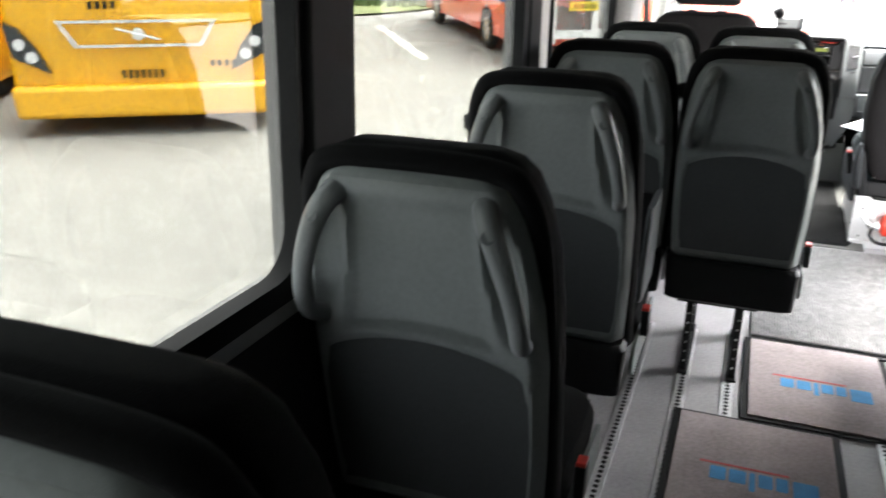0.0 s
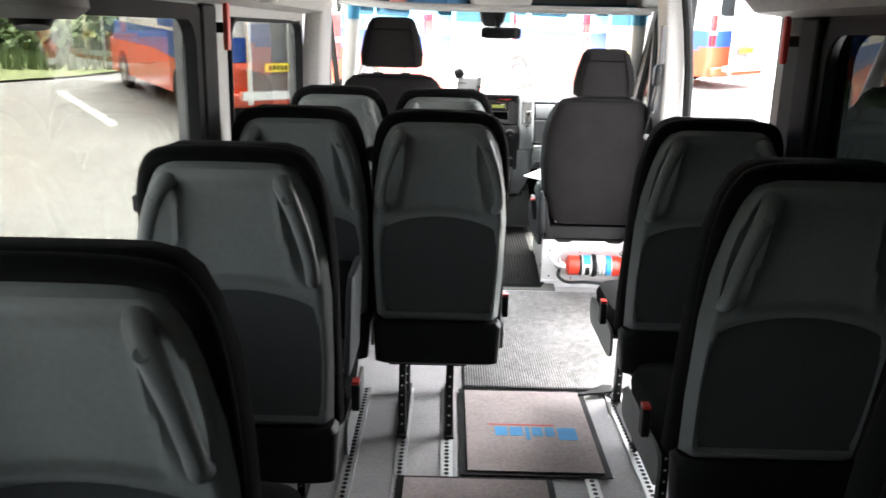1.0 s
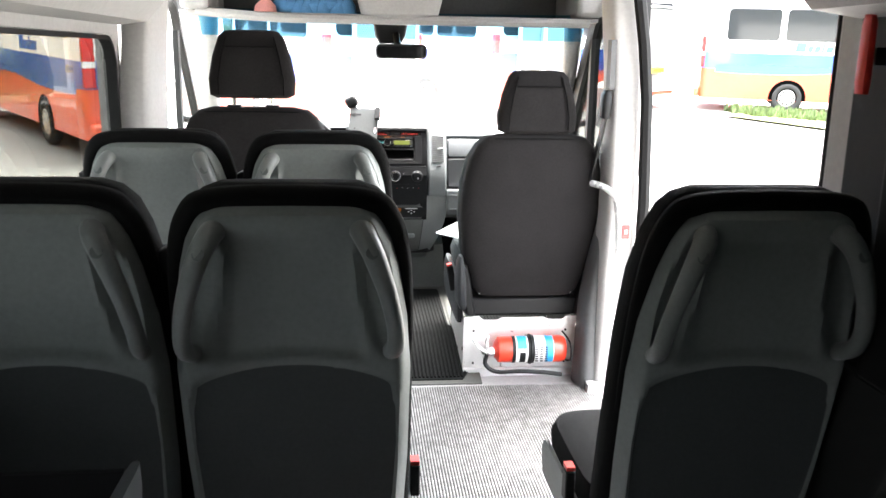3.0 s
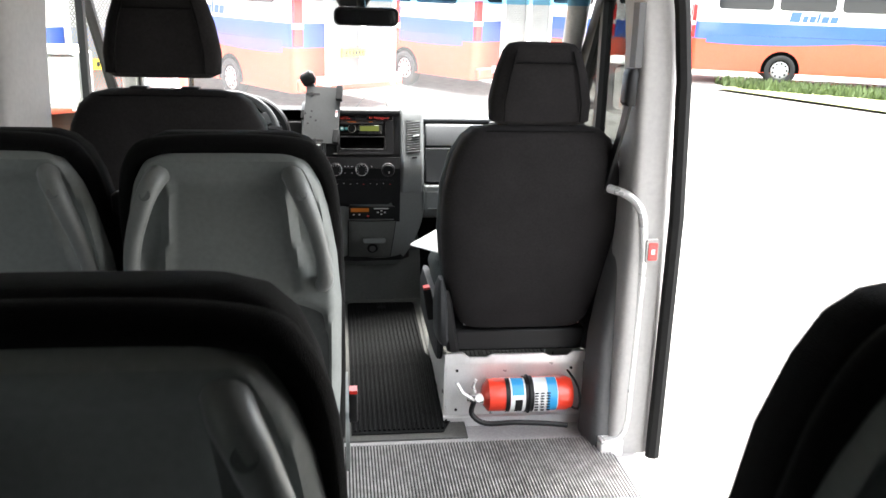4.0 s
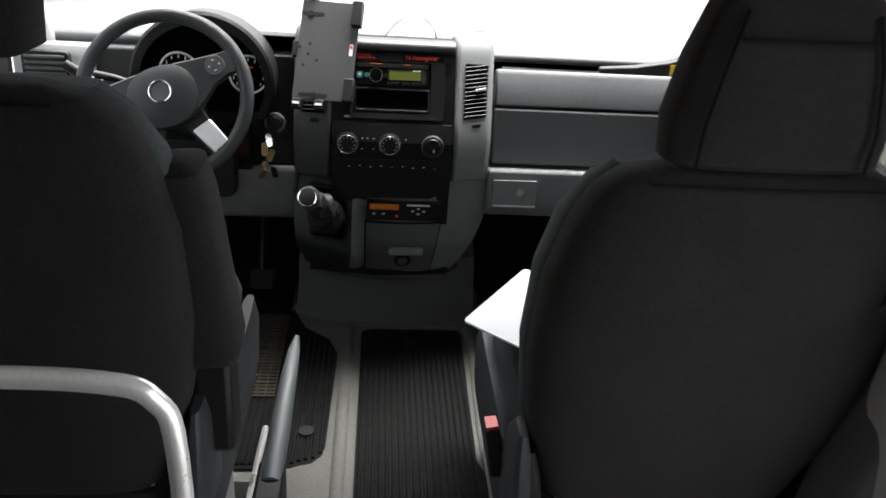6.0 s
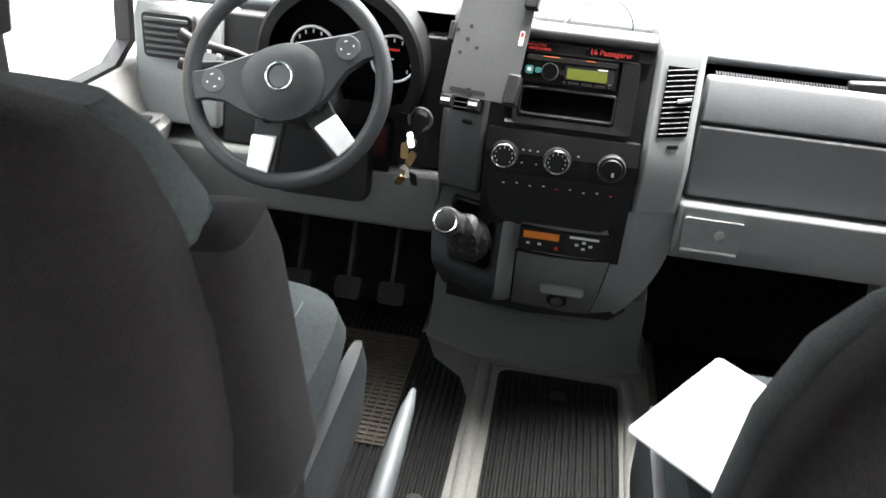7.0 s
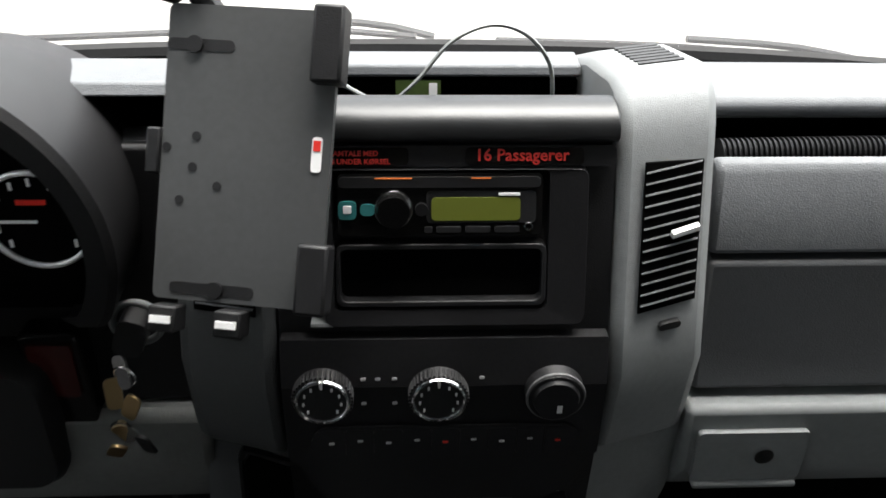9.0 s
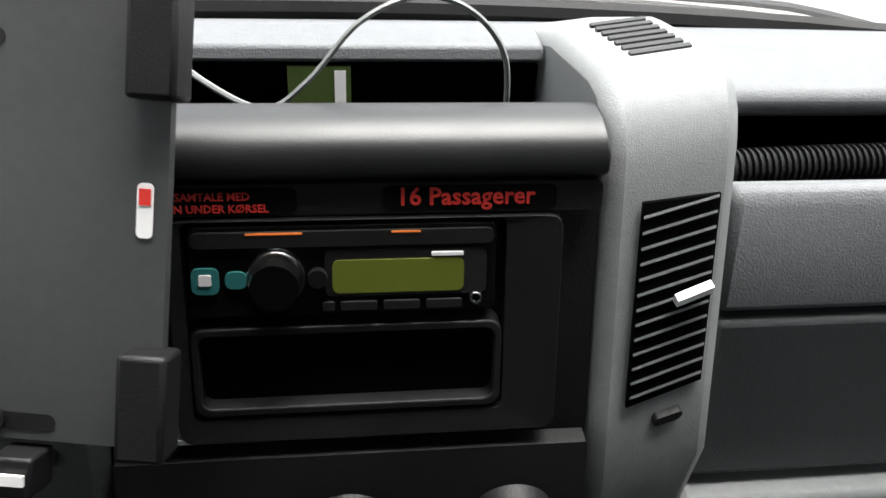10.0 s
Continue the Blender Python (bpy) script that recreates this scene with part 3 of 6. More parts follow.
def bus_seat(name="bus_seat", gs=-1):
    t = thing(name, "bus seat with grey plastic back shell, black upholstery and grab handles", "seat", "bus seats")
    up = [(0.40, 0.195, 0.05), (0.42, 0.215, 0.06), (0.6, 0.217, 0.06), (0.85, 0.216, 0.062), (0.98, 0.208, 0.062), (1.06, 0.19, 0.06), (1.105, 0.172, 0.054), (1.128, 0.15, 0.044), (1.14, 0.12, 0.025)]
    part("upholstery", loft([(z, 0, lean(z) + 0.098, w, d * 0.95) for z, w, d in up], 36, 4), M_BLACKFAB, t)
    side_ = [(0.204, 0.062, 0.70, 0.004), (0.203, 0.056, 0.82, 0.010), (0.197, 0.048, 0.93, 0.016), (0.186, 0.042, 1.03, 0.019), (0.166, 0.037, 1.09, 0.020), (0.13, 0.034, 1.117, 0.020)]
    path_ = [(-a, lean(c) + b, c, r) for a, b, c, r in side_] + [(0.0, lean(1.12) + 0.034, 1.124, 0.020)] + [(a, lean(c) + b, c, r) for a, b, c, r in side_[::-1]]
    rr_ = []
    for a, b in zip(path_, path_[1:]):
        rr_ += [a[3] + (b[3] - a[3]) * k / 5 for k in range(5)]
    part("top_cover", tube([p[:3] for p in path_], rr_ + [path_[-1][3]], 10, None, 5), M_BLACKFAB, t, "black stretch cover round the top edge")
    wt = [(0.44, 0.185), (0.452, 0.2), (0.6, 0.207), (0.8, 0.209), (0.86, 0.204), (0.93, 0.199), (1.0, 0.19), (1.05, 0.178), (1.085, 0.16), (1.104, 0.14), (1.114, 0.112)]

    def lerp(tab, z):
        for (a, wa), (b, wb) in zip(tab, tab[1:]):
            if z <= b:
                k = max(0.0, (z - a) / (b - a))
                return wa + (wb - wa) * k
        return tab[-1][1]

    def ramp(x, a, b):
        k = min(1.0, max(0.0, (x - a) / (b - a)))
        return k * k * (3 - 2 * k)

    def arch_top(x):
        return 0.762 + 0.062 * math.sqrt(max(0.0, 1 - (x / 0.188) ** 2))

    def in_lower(x, z):
        """How far inside the sunk lower panel, in metres."""
        side = lerp([(0.44, 0.172), (0.52, 0.186), (0.64, 0.192), (0.72, 0.190), (0.78, 0.178), (0.83, 0.15)], z) - abs(x)
        low = z - (0.468 + 0.5 * max(0.0, abs(x) - 0.15))
        return min(side, arch_top(x) - z, low)

    def proud(x, z):
        """Relief of the shell's back: rolled rim, sunk panels, scooped handle wells."""
        w = lerp(wt, z)
        d = 0.024 - 0.04 * ramp(abs(x), w - 0.028, w + 0.004) ** 1.5 - 0.03 * ramp(z, 1.09, 1.118) ** 1.5 - 0.02 * ramp(-z, -0.462, -0.44)
        d -= 0.0095 * ramp(in_lower(x, z), 0.0, 0.011)
        up = min(lerp([(0.80, 0.135), (0.92, 0.118), (1.0, 0.110), (1.07, 0.104)], z) - abs(x), 1.068 - z, z - arch_top(x) - 0.012)
        d -= 0.0065 * ramp(up, 0.0, 0.012)
        cx = lerp([(0.82, 0.164), (0.90, 0.157), (0.98, 0.144), (1.06, 0.128)], z)
        e = ((abs(x) - cx) / 0.030) ** 2 + ((z - 0.95) / 0.115) ** 2
        d -= 0.018 * ramp(1.25 - e, 0.0, 1.0)
        return d

    xs = [math.sin(math.pi * (k / 44 - 0.5)) * 0.35 + (k / 22 - 1) * 0.65 for k in range(45)]
    zs = [0.44 + (1.114 - 0.44) * k / 76 for k in range(77)]
    bm = bmesh.new()
    grid = [[bm.verts.new((x * lerp(wt, z), lean(z) + 0.022 - proud(x * lerp(wt, z), z), z)) for x in xs] for z in zs]
    for a, b in zip(grid, grid[1:]):
        for i in range(44):
            bm.faces.new((a[i], a[i + 1], b[i + 1], b[i]))
    part("back_shell", bm, M_SHELL, t, "grey moulded plastic shell")
    side_tab = [(0.44, 0.172), (0.52, 0.186), (0.64, 0.192), (0.72, 0.190), (0.78, 0.178), (0.83, 0.15)]
    bm = bmesh.new()
    grid = []
    for j in range(41):
        row = []
        for i in range(33):
            u = (i / 16 - 1)
            z = 0.478 + (arch_top(u * 0.178) - 0.009 - 0.478) * j / 40
            x = u * (lerp(side_tab, z) - 0.009)
            row.append(bm.verts.new((x, lean(z) + 0.0205 - proud(x, z), z + 0.03 * max(0.0, abs(u) - 0.85) * (1 - j / 40))))
        grid.append(row)
    for a, b in zip(grid, grid[1:]):
        for i in range(32):
            bm.faces.new((a[i], a[i + 1], b[i + 1], b[i]))
    part("lower_panel", bm, M_LOWER, t, "darker sunk lower back panel")

    def slab(outline, d0, d1, e_in=0.008):
        bm = bmesh.new()
        cu, cv = sum(u for u, v in outline) / len(outline), sum(v for u, v in outline) / len(outline)
        loops = [[(u, lean(v) + d0, v) for u, v in outline],
                 [(u, lean(v) + d1 + 0.002, v) for u, v in outline],
                 [(u + math.copysign(min(e_in, abs(cu - u)), cu - u), lean(v) + d1, v + math.copysign(min(e_in, abs(cv - v)), cv - v)) for u, v in outline]]
        return rings(loops, bm)

    for s in (-1, 1):
        pts = [(s * 0.116, lean(1.07) + 0.016, 1.074), (s * 0.126, lean(1.055) - 0.018, 1.062), (s * 0.142, lean(1.025) - 0.036, 1.03), (s * 0.164, lean(0.965) - 0.044, 0.965), (s * 0.177, lean(0.905) - 0.042, 0.902), (s * 0.178, lean(0.86) - 0.03, 0.862), (s * 0.172, lean(0.838) + 0.008, 0.840)]
        rad = [0.0205, 0.020, 0.0185, 0.0160, 0.0150, 0.0155, 0.0165]
        fine = []
        for a, b in zip(rad, rad[1:]):
            fine += [a + (b - a) * k / 5 for k in range(5)]
        h = part("grab_handle", tube(pts, fine + [rad[-1]], 14, None, 5), M_HANDLE, t, "grey moulded grab handle")
        part("screw_cap", disc((s * 0.137, lean(1.042) - 0.0475, 1.041), (s * 0.15, -1, 0.3), 0.0105, 0.002, 16), M_SHELL2, h)
    part("base_cover", loft([(0.295, 0, 0.03, 0.185, 0.03), (0.305, 0, 0.03, 0.205, 0.045), (0.43, 0, 0.035, 0.212, 0.05), (0.445, 0, 0.035, 0.2, 0.04)], 28, 6), M_BLACK, t)
    part("cover_notch", slab([(-0.1, 0.315), (0.1, 0.315), (0.085, 0.335), (0.0, 0.343), (-0.085, 0.335)], 0.02, 0.013), M_SHELL2, t)
    cu = [(0.36, 0.19, 0.2), (0.375, 0.212, 0.225), (0.43, 0.217, 0.235), (0.455, 0.205, 0.225), (0.468, 0.17, 0.19)]
    part("cushion", loft([(z, 0, 0.33, w, d) for z, w, d in cu], 32, 5), M_BLACKFAB, t)
    for s in (-1, 1):
        part("side_cover", move(prism(rrect(0.30, 0.36, 0.42, 0.1, 0.04), s * 0.2175, s * 0.226, "x"), pose(0, 0, 0)), M_SHELL, t, "grey plastic side cover")
    part("crossbar", box((-0.16, 0.05, 0.27), (0.10, 0.09, 0.295)), M_BLACK, t)
    part("crossbar", box((-0.16, 0.40, 0.27), (0.10, 0.44, 0.355)), M_BLACK, t)
    for x in (-0.115, 0.048):
        for y in (0.07, 0.42):
            leg = part("leg", box((x - 0.012, y - 0.02, 0.012), (x + 0.012, y + 0.02, 0.27)), M_BLACK, t, "black steel leg", bevel=0.003)
            bm = bmesh.new()
            for k in range(6):
                disc((x, y - 0.0202, 0.05 + 0.036 * k), (0, -1, 0), 0.004, 0.001, 8, bm)
            tagged(part("perforation", bm, M_ALU, leg), kind="stuff")
        part("foot_rail", box((x - 0.017, 0.03, 0.006), (x + 0.017, 0.48, 0.013)), M_BLACK, t)
    bx = -gs * 0.236
    part("buckle", box((bx - 0.011, 0.19, 0.40), (bx + 0.011, 0.225, 0.475)), M_BLACK, t, bevel=0.004)
    part("buckle_button", box((bx - 0.0095, 0.192, 0.4755), (bx + 0.0095, 0.223, 0.484)), M_RED, t, "red belt release button")
    part("belt_guide", loft([(0.975, gs * 0.212, -0.02, 0.008, 0.02), (0.985, gs * 0.218, -0.02, 0.013, 0.025), (1.015, gs * 0.218, -0.02, 0.013, 0.025), (1.022, gs * 0.212, -0.02, 0.007, 0.02)], 12), M_BLACK, t, "black shoulder belt guide")
    bs = bmesh.new()
    rings([[(gs * 0.19 + 0.023 * s + dx, 0.145 + 0.0, z) for s, dx in ((-1, 0), (1, 0))] + [(gs * 0.19 + 0.023 * s + 0, 0.147, z) for s in (1, -1)] for z in (0.48, 0.75, 1.03)], bs)
    part("belt", bs, M_BLACK, t, "black seat belt")
    return t


SEATS = [(-0.55, -0.15, -0.05), (-0.552, 0.60, -0.04), (-0.53, 1.37, -0.012), (-0.522, 2.14, 0), (-0.087, 2.12, 0), (-0.522, 3.09, 0), (-0.085, 3.07, 0), (0.722, 2.07, 0), (0.68, 1.24, 0), (0.68, 0.46, 0)]
first = bus_seat()
first.matrix_basis = pose(*SEATS[0])
mirrored = bus_seat(gs=1)
mirrored.matrix_basis = pose(SEATS[-1][0], SEATS[-1][1], 0)
for x, y, r in SEATS[1:-1]:
    copy_thing(mirrored if x > 0.3 else first, pose(x, y, r))


# ---- cab seats ----
def cab_seat(name, label, x, y, posts):
    t = thing(name, label, "seat", "cab seats")
    bk = [(0.36, 0.20, 0.05), (0.39, 0.225, 0.065), (0.55, 0.275, 0.075), (0.7, 0.292, 0.08), (0.85, 0.288, 0.08), (0.95, 0.265, 0.075), (1.01, 0.235, 0.065), (1.04, 0.20, 0.05), (1.052, 0.15, 0.03)]
    part("backrest", loft([(z, 0, -0.16 * (z - 0.4) + 0.08, w, d) for z, w, d in bk], 36, 3.6), M_GREYFAB, t)
    part("front_cloth", loft([(z, 0, -0.16 * (z - 0.4) + 0.125, w + 0.006 * (z < 1.0), d * 0.75) for z, w, d in bk[1:-1]], 36, 3.6), M_STRIPE, t, "grey cloth front of the backrest")
    part("seam", tube([(x_, -0.16 * (z_ - 0.4) + 0.08 - d_, z_) for x_, d_, z_ in ((-0.17, 0.046, 1.035), (-0.09, 0.0545, 1.037), (0.0, 0.056, 1.037), (0.09, 0.0545, 1.037), (0.17, 0.046, 1.035))], 0.0025, 6, None, 3), M_BLACKFAB, t, "stitched seam")
    hy = -0.16 * 0.75 + 0.09
    z0 = 1.055 + (0.03 if posts else 0.0)
    hd = [(z0, 0.13, 0.03), (z0 + 0.012, 0.155, 0.045), (z0 + 0.07, 0.158, 0.052), (z0 + 0.15, 0.142, 0.052), (z0 + 0.22, 0.118, 0.045), (z0 + 0.24, 0.1, 0.034), (z0 + 0.246, 0.07, 0.015)]
    h = part("headrest", loft([(z, 0, hy, w, d) for z, w, d in hd], 32, 4), M_GREYFAB, t)
    for s in (-1, 1):
        part("piping", tube([(s * 0.118, hy - 0.053, z0 + 0.012), (s * 0.118, hy - 0.057, z0 + 0.07), (s * 0.104, hy - 0.056, z0 + 0.15), (s * 0.086, hy - 0.048, z0 + 0.22)], 0.003, 6), M_BLACKFAB, h)
    part("piping", tube([(-0.09, hy - 0.054, z0 + 0.185), (0.09, hy - 0.054, z0 + 0.185)], 0.003, 6), M_BLACKFAB, h)
    for s in (-1, 1):
        part("post", tube([(s * 0.07, hy, 1.03), (s * 0.07, hy, z0 + 0.03)], 0.008, 8), M_CHROME, t, "chrome headrest post")
        part("post_sleeve", box((s * 0.07 - 0.025, hy - 0.02, 1.045), (s * 0.07 + 0.025, hy + 0.02, 1.06)), M_BLACK, t, bevel=0.004)
    cu = [(0.36, 0.22, 0.22), (0.38, 0.26, 0.255), (0.46, 0.275, 0.265), (0.5, 0.26, 0.255), (0.515, 0.2, 0.2)]
    part("cushion", loft([(z, 0, 0.40, w, d) for z, w, d in cu], 36, 4.5), M_STRIPE, t, "grey striped cloth cushion")
    st = bmesh.new()
    for k in range(16):
        xx = -0.2 + 0.026 * k
        tube([(xx, 0.2, 0.514), (xx + 0.004, 0.4, 0.5158), (xx, 0.57, 0.514)], 0.0011, 5, st)
    part("stripes", st, M_LEVER, t, "pale woven stripes")
    for s in (-1, 1):
        part("recliner", loft([(0.28, s * 0.235, 0.07, 0.022, 0.05), (0.35, s * 0.25, 0.07, 0.024, 0.06), (0.45, s * 0.262, 0.06, 0.02, 0.045), (0.5, s * 0.268, 0.05, 0.012, 0.03)], 14), M_BLACK, t)
        part("side_valance", loft([(0.22, s * 0.272, 0.36, 0.014, 0.25), (0.26, s * 0.275, 0.36, 0.02, 0.28), (0.36, s * 0.277, 0.36, 0.021, 0.285), (0.405, s * 0.272, 0.38, 0.014, 0.26)], 24, 4), M_WHEEL, t, "dark grey plastic side valance")
        part("pivot_cover", loft([(0.30, s * 0.262, 0.09, 0.018, 0.06), (0.33, s * 0.272, 0.09, 0.024, 0.085), (0.42, s * 0.277, 0.08, 0.022, 0.08), (0.50, s * 0.281, 0.06, 0.016, 0.055), (0.535, s * 0.281, 0.05, 0.008, 0.03)], 18, 3), M_WHEEL, t, "dark grey recliner cover")
    part("bottom_bar", tube([(-0.2, 0.06, 0.37), (0.2, 0.06, 0.37)], 0.008, 8), M_STEEL, t)
    part("seat_pan", box((-0.23, 0.06, 0.265), (0.23, 0.62, 0.345)), M_BLACK, t, bevel=0.01)
    t.matrix_basis = pose(x, y, 0)
    return t


pas = cab_seat("cab_passenger_seat", "charcoal fabric front passenger seat with a low headrest", 0.735, 3.96, False)
drv = cab_seat("cab_driver_seat", "charcoal fabric driver seat with raised headrest and folded armrest", -0.36, 3.82, True)
drv.matrix_basis = pose(-0.36, 3.88, 0.10)
part("armrest", move(loft([(0.0, 0, 0, 0.04, 0.045), (0.02, 0, 0, 0.048, 0.055), (0.28, 0, 0.0, 0.046, 0.055), (0.33, 0, 0, 0.04, 0.045), (0.34, 0, 0, 0.02, 0.02)], 20, 4), pose(0.303, 0.10, 0.60, 8, -5, 0)), M_GREYFAB, drv, "folded-up armrest")
part("armrest_bracket", box((0.27, 0.07, 0.42), (0.33, 0.15, 0.60)), M_BLACK, drv, bevel=0.01)

# base boxes of the cab seats
def seat_box(name, x, y, label):
    t = thing(name, label, "seat box")
    part("front_panel", box((-0.235, 0.0, 0.03), (0.235, 0.006, 0.235)), M_STEEL, t)
    part("side", box((-0.243, 0.0, 0.0), (-0.236, 0.5, 0.255)), M_STEEL, t)
    part("side", box((0.236, 0.0, 0.0), (0.243, 0.5, 0.255)), M_STEEL, t)
    up = [(-0.243, 0.232), (0.243, 0.232), (0.243, 0.27), (0.2, 0.272), (0.18, 0.255), (0.12, 0.255), (0.1, 0.265), (-0.08, 0.265), (-0.1, 0.255), (-0.16, 0.255), (-0.18, 0.272), (-0.243, 0.27)]
    part("top_rail", prism(up, -0.012, -0.001, "y"), M_ALU, t, "pressed white metal rail")
    part("bottom_rail", prism([(-0.012, 0.001), (-0.002, 0.001), (-0.002, 0.04), (-0.012, 0.034)], -0.243, 0.243, "x"), M_ALU, t)
    bm = bmesh.new()
    for u in (-0.2, 0.2):
        for v in (0.06, 0.205):
            disc((u, -0.0005, v), (0, -1, 0), 0.005, 0.003, 10, bm)
    tagged(part("screw_set", bm, M_BLACK, t), kind="stuff")
    t.matrix_basis = pose(x, y, 0)
    return t


seat_box("seat_box", 0.715, 4.0, "bare metal box carrying the passenger seat")
seat_box("seat_box", -0.36, 3.86, "bare metal box carrying the driver seat")

# fire extinguisher
ex = thing("fire_extinguisher", "red fire extinguisher strapped to the metal seat box", "fire extinguisher")
ex_m = pose(0.755, 3.93, 0.145, 0, 90, 0)
part("cylinder", move(loft([(-0.165, 0, 0, 0.016, 0.016), (-0.16, 0, 0, 0.035, 0.035), (-0.145, 0, 0, 0.055, 0.055), (0.12, 0, 0, 0.058, 0.058), (0.14, 0, 0, 0.05, 0.05), (0.147, 0, 0, 0.03, 0.03)], 28, 2), ex_m), M_EXT, ex)
for z0, z1, a0, a1, m_, nm in ((-0.075, 0.085, 150, 300, M_WHITEPL, "label_plate"), (-0.09, -0.076, 150, 300, M_BLACK, "label_band"), (-0.07, -0.03, 152, 220, M_LABELBLUE, "label_patch"), (0.05, 0.083, 152, 290, M_LABELBLUE, "label_patch"), (-0.06, -0.035, 235, 290, M_BLACK, "label_patch")):
    r0 = 0.0585 if nm != "label_patch" else 0.0592
    lp = [[(r * math.cos(radians(a0 - 60 + (a1 - a0) * k / 12)), r * math.sin(radians(a0 - 60 + (a1 - a0) * k / 12)), z) for k in range(13)] for r, z in ((r0, z0), (r0, z1))]
    bm = bmesh.new()
    vs = [[bm.verts.new(p) for p in l] for l in lp]
    for k in range(12):
        bm.faces.new((vs[0][k], vs[0][k + 1], vs[1][k + 1], vs[1][k]))
    part(nm, move(bm, ex_m @ pose(0, 0, 0, 0, 0, 90)), m_, ex)
wt = bmesh.new()
for k in range(7):
    for r in range(3):
        box((0.76 + 0.02 * r, 3.8695, 0.11 + 0.01 * k), (0.772 + 0.02 * r, 3.8705, 0.115 + 0.01 * k), wt)
part("print_bars", wt, M_BLACK, ex)
part("strap", torus((0.745, 3.93, 0.145), (1, 0, 0), 0.061, 0.004), M_BLACK, ex, "black strap")
part("strap_band", move(loft([(-0.014, 0, 0, 0.0605, 0.0605), (0.014, 0, 0, 0.0605, 0.0605)], 28, 2), pose(0.745, 3.93, 0.145, 0, 90, 0)), M_BLACK, ex)
part("valve", tube([(0.60, 3.915, 0.135), (0.565, 3.915, 0.137), (0.545, 3.91, 0.145)], 0.014, 10), M_CHROME, ex, "chrome valve")
part("gauge", disc((0.575, 3.893, 0.155), (0, -1, 0), 0.014, 0.01, 16), M_WHITEPL, ex)
part("lever", tube([(0.56, 3.905, 0.14), (0.52, 3.9, 0.17), (0.50, 3.9, 0.205)], 0.007, 8), M_STEEL, ex)
part("lever", tube([(0.57, 3.905, 0.15), (0.555, 3.9, 0.19), (0.565, 3.9, 0.215)], 0.006, 8), M_STEEL, ex)
part("hose", tube([(0.56, 3.905, 0.13), (0.555, 3.90, 0.09), (0.60, 3.89, 0.06), (0.70, 3.885, 0.062), (0.80, 3.885, 0.055), (0.88, 3.885, 0.045)], 0.009, 8, None, 5), M_BLACK, ex, "black hose")
part("wire_cradle", tube([(0.9, 3.99, 0.20), (0.905, 3.87, 0.19), (0.905, 3.855, 0.12), (0.9, 3.99, 0.08)], 0.004, 6, None, 3), M_BLACK, ex)

# grab rails
gr = thing("door_grab_rail", "polished steel grab rail beside the sliding door", "grab rail")
part("tube", tube([(0.955, 3.86, 0.865), (0.995, 3.80, 0.855), (1.03, 3.78, 0.82), (1.045, 3.77, 0.74), (1.05, 3.77, 0.6), (1.045, 3.77, 0.25), (1.04, 3.77, 0.1), (1.01, 3.77, 0.05), (0.97, 3.77, 0.04)], 0.0135, 12, None, 5), M_STEEL, gr)
part("flange", box((0.955, 3.745, 0.0), (1.03, 3.79, 0.055)), M_STEEL, gr, bevel=0.004)
gr2 = thing("driver_grab_rail", "satin steel rail behind the driver seat", "grab rail")
part("tube", tube([(-0.68, 3.66, 0.857), (-0.3, 3.66, 0.862), (-0.12, 3.66, 0.857), (-0.06, 3.66, 0.832), (-0.04, 3.66, 0.75), (-0.04, 3.66, 0.4), (-0.04, 3.66, 0.0)], 0.0135, 12, None, 5), M_STEEL, gr2)
part("flange", disc((-0.04, 3.66, 0.001), (0, 0, 1), 0.032, 0.006, 20), M_STEEL, gr2)
# stop button on the pillar
sb = thing("door_button", "red door button in a pale surround", "button")
part("surround", prism(rrect(1.07, 0.69, 0.04, 0.075, 0.008), 3.748, 3.762, "y"), M_TRIM, sb)
part("button", prism(rrect(1.07, 0.69, 0.028, 0.055, 0.004), 3.744, 3.7475, "y"), M_TAIL, sb, "dark red push button")
part("symbol", box((1.064, 3.7425, 0.682), (1.076, 3.7437, 0.698)), M_WHITEINK, sb)
# seat belt at the pillar
bt = thing("cab_seat_belt", "black seat belt hanging from its pillar guide", "seat belt")
part("slide_rail", box((0.985, 3.80, 1.235), (1.005, 3.85, 1.42)), M_TRIMDK, bt, "dark slotted height rail")
part("guide", loft([(1.125, 0.978, 3.81, 0.014, 0.026), (1.135, 0.975, 3.81, 0.018, 0.032), (1.215, 0.98, 3.815, 0.018, 0.032), (1.232, 0.985, 3.82, 0.012, 0.024)], 16, 4), M_BLACK, bt, "black belt guide")
strap = bmesh.new()
rings([[(x - 0.004, y - 0.022, z), (x + 0.004, y - 0.022, z), (x + 0.004, y + 0.022, z), (x - 0.004, y + 0.022, z)] for x, y, z in ((0.978, 3.80, 1.15), (0.972, 3.835, 1.05), (0.963, 3.88, 0.94), (0.955, 3.93, 0.82), (0.95, 3.96, 0.72))], strap)
part("webbing", strap, M_BLACK, bt, "black webbing")


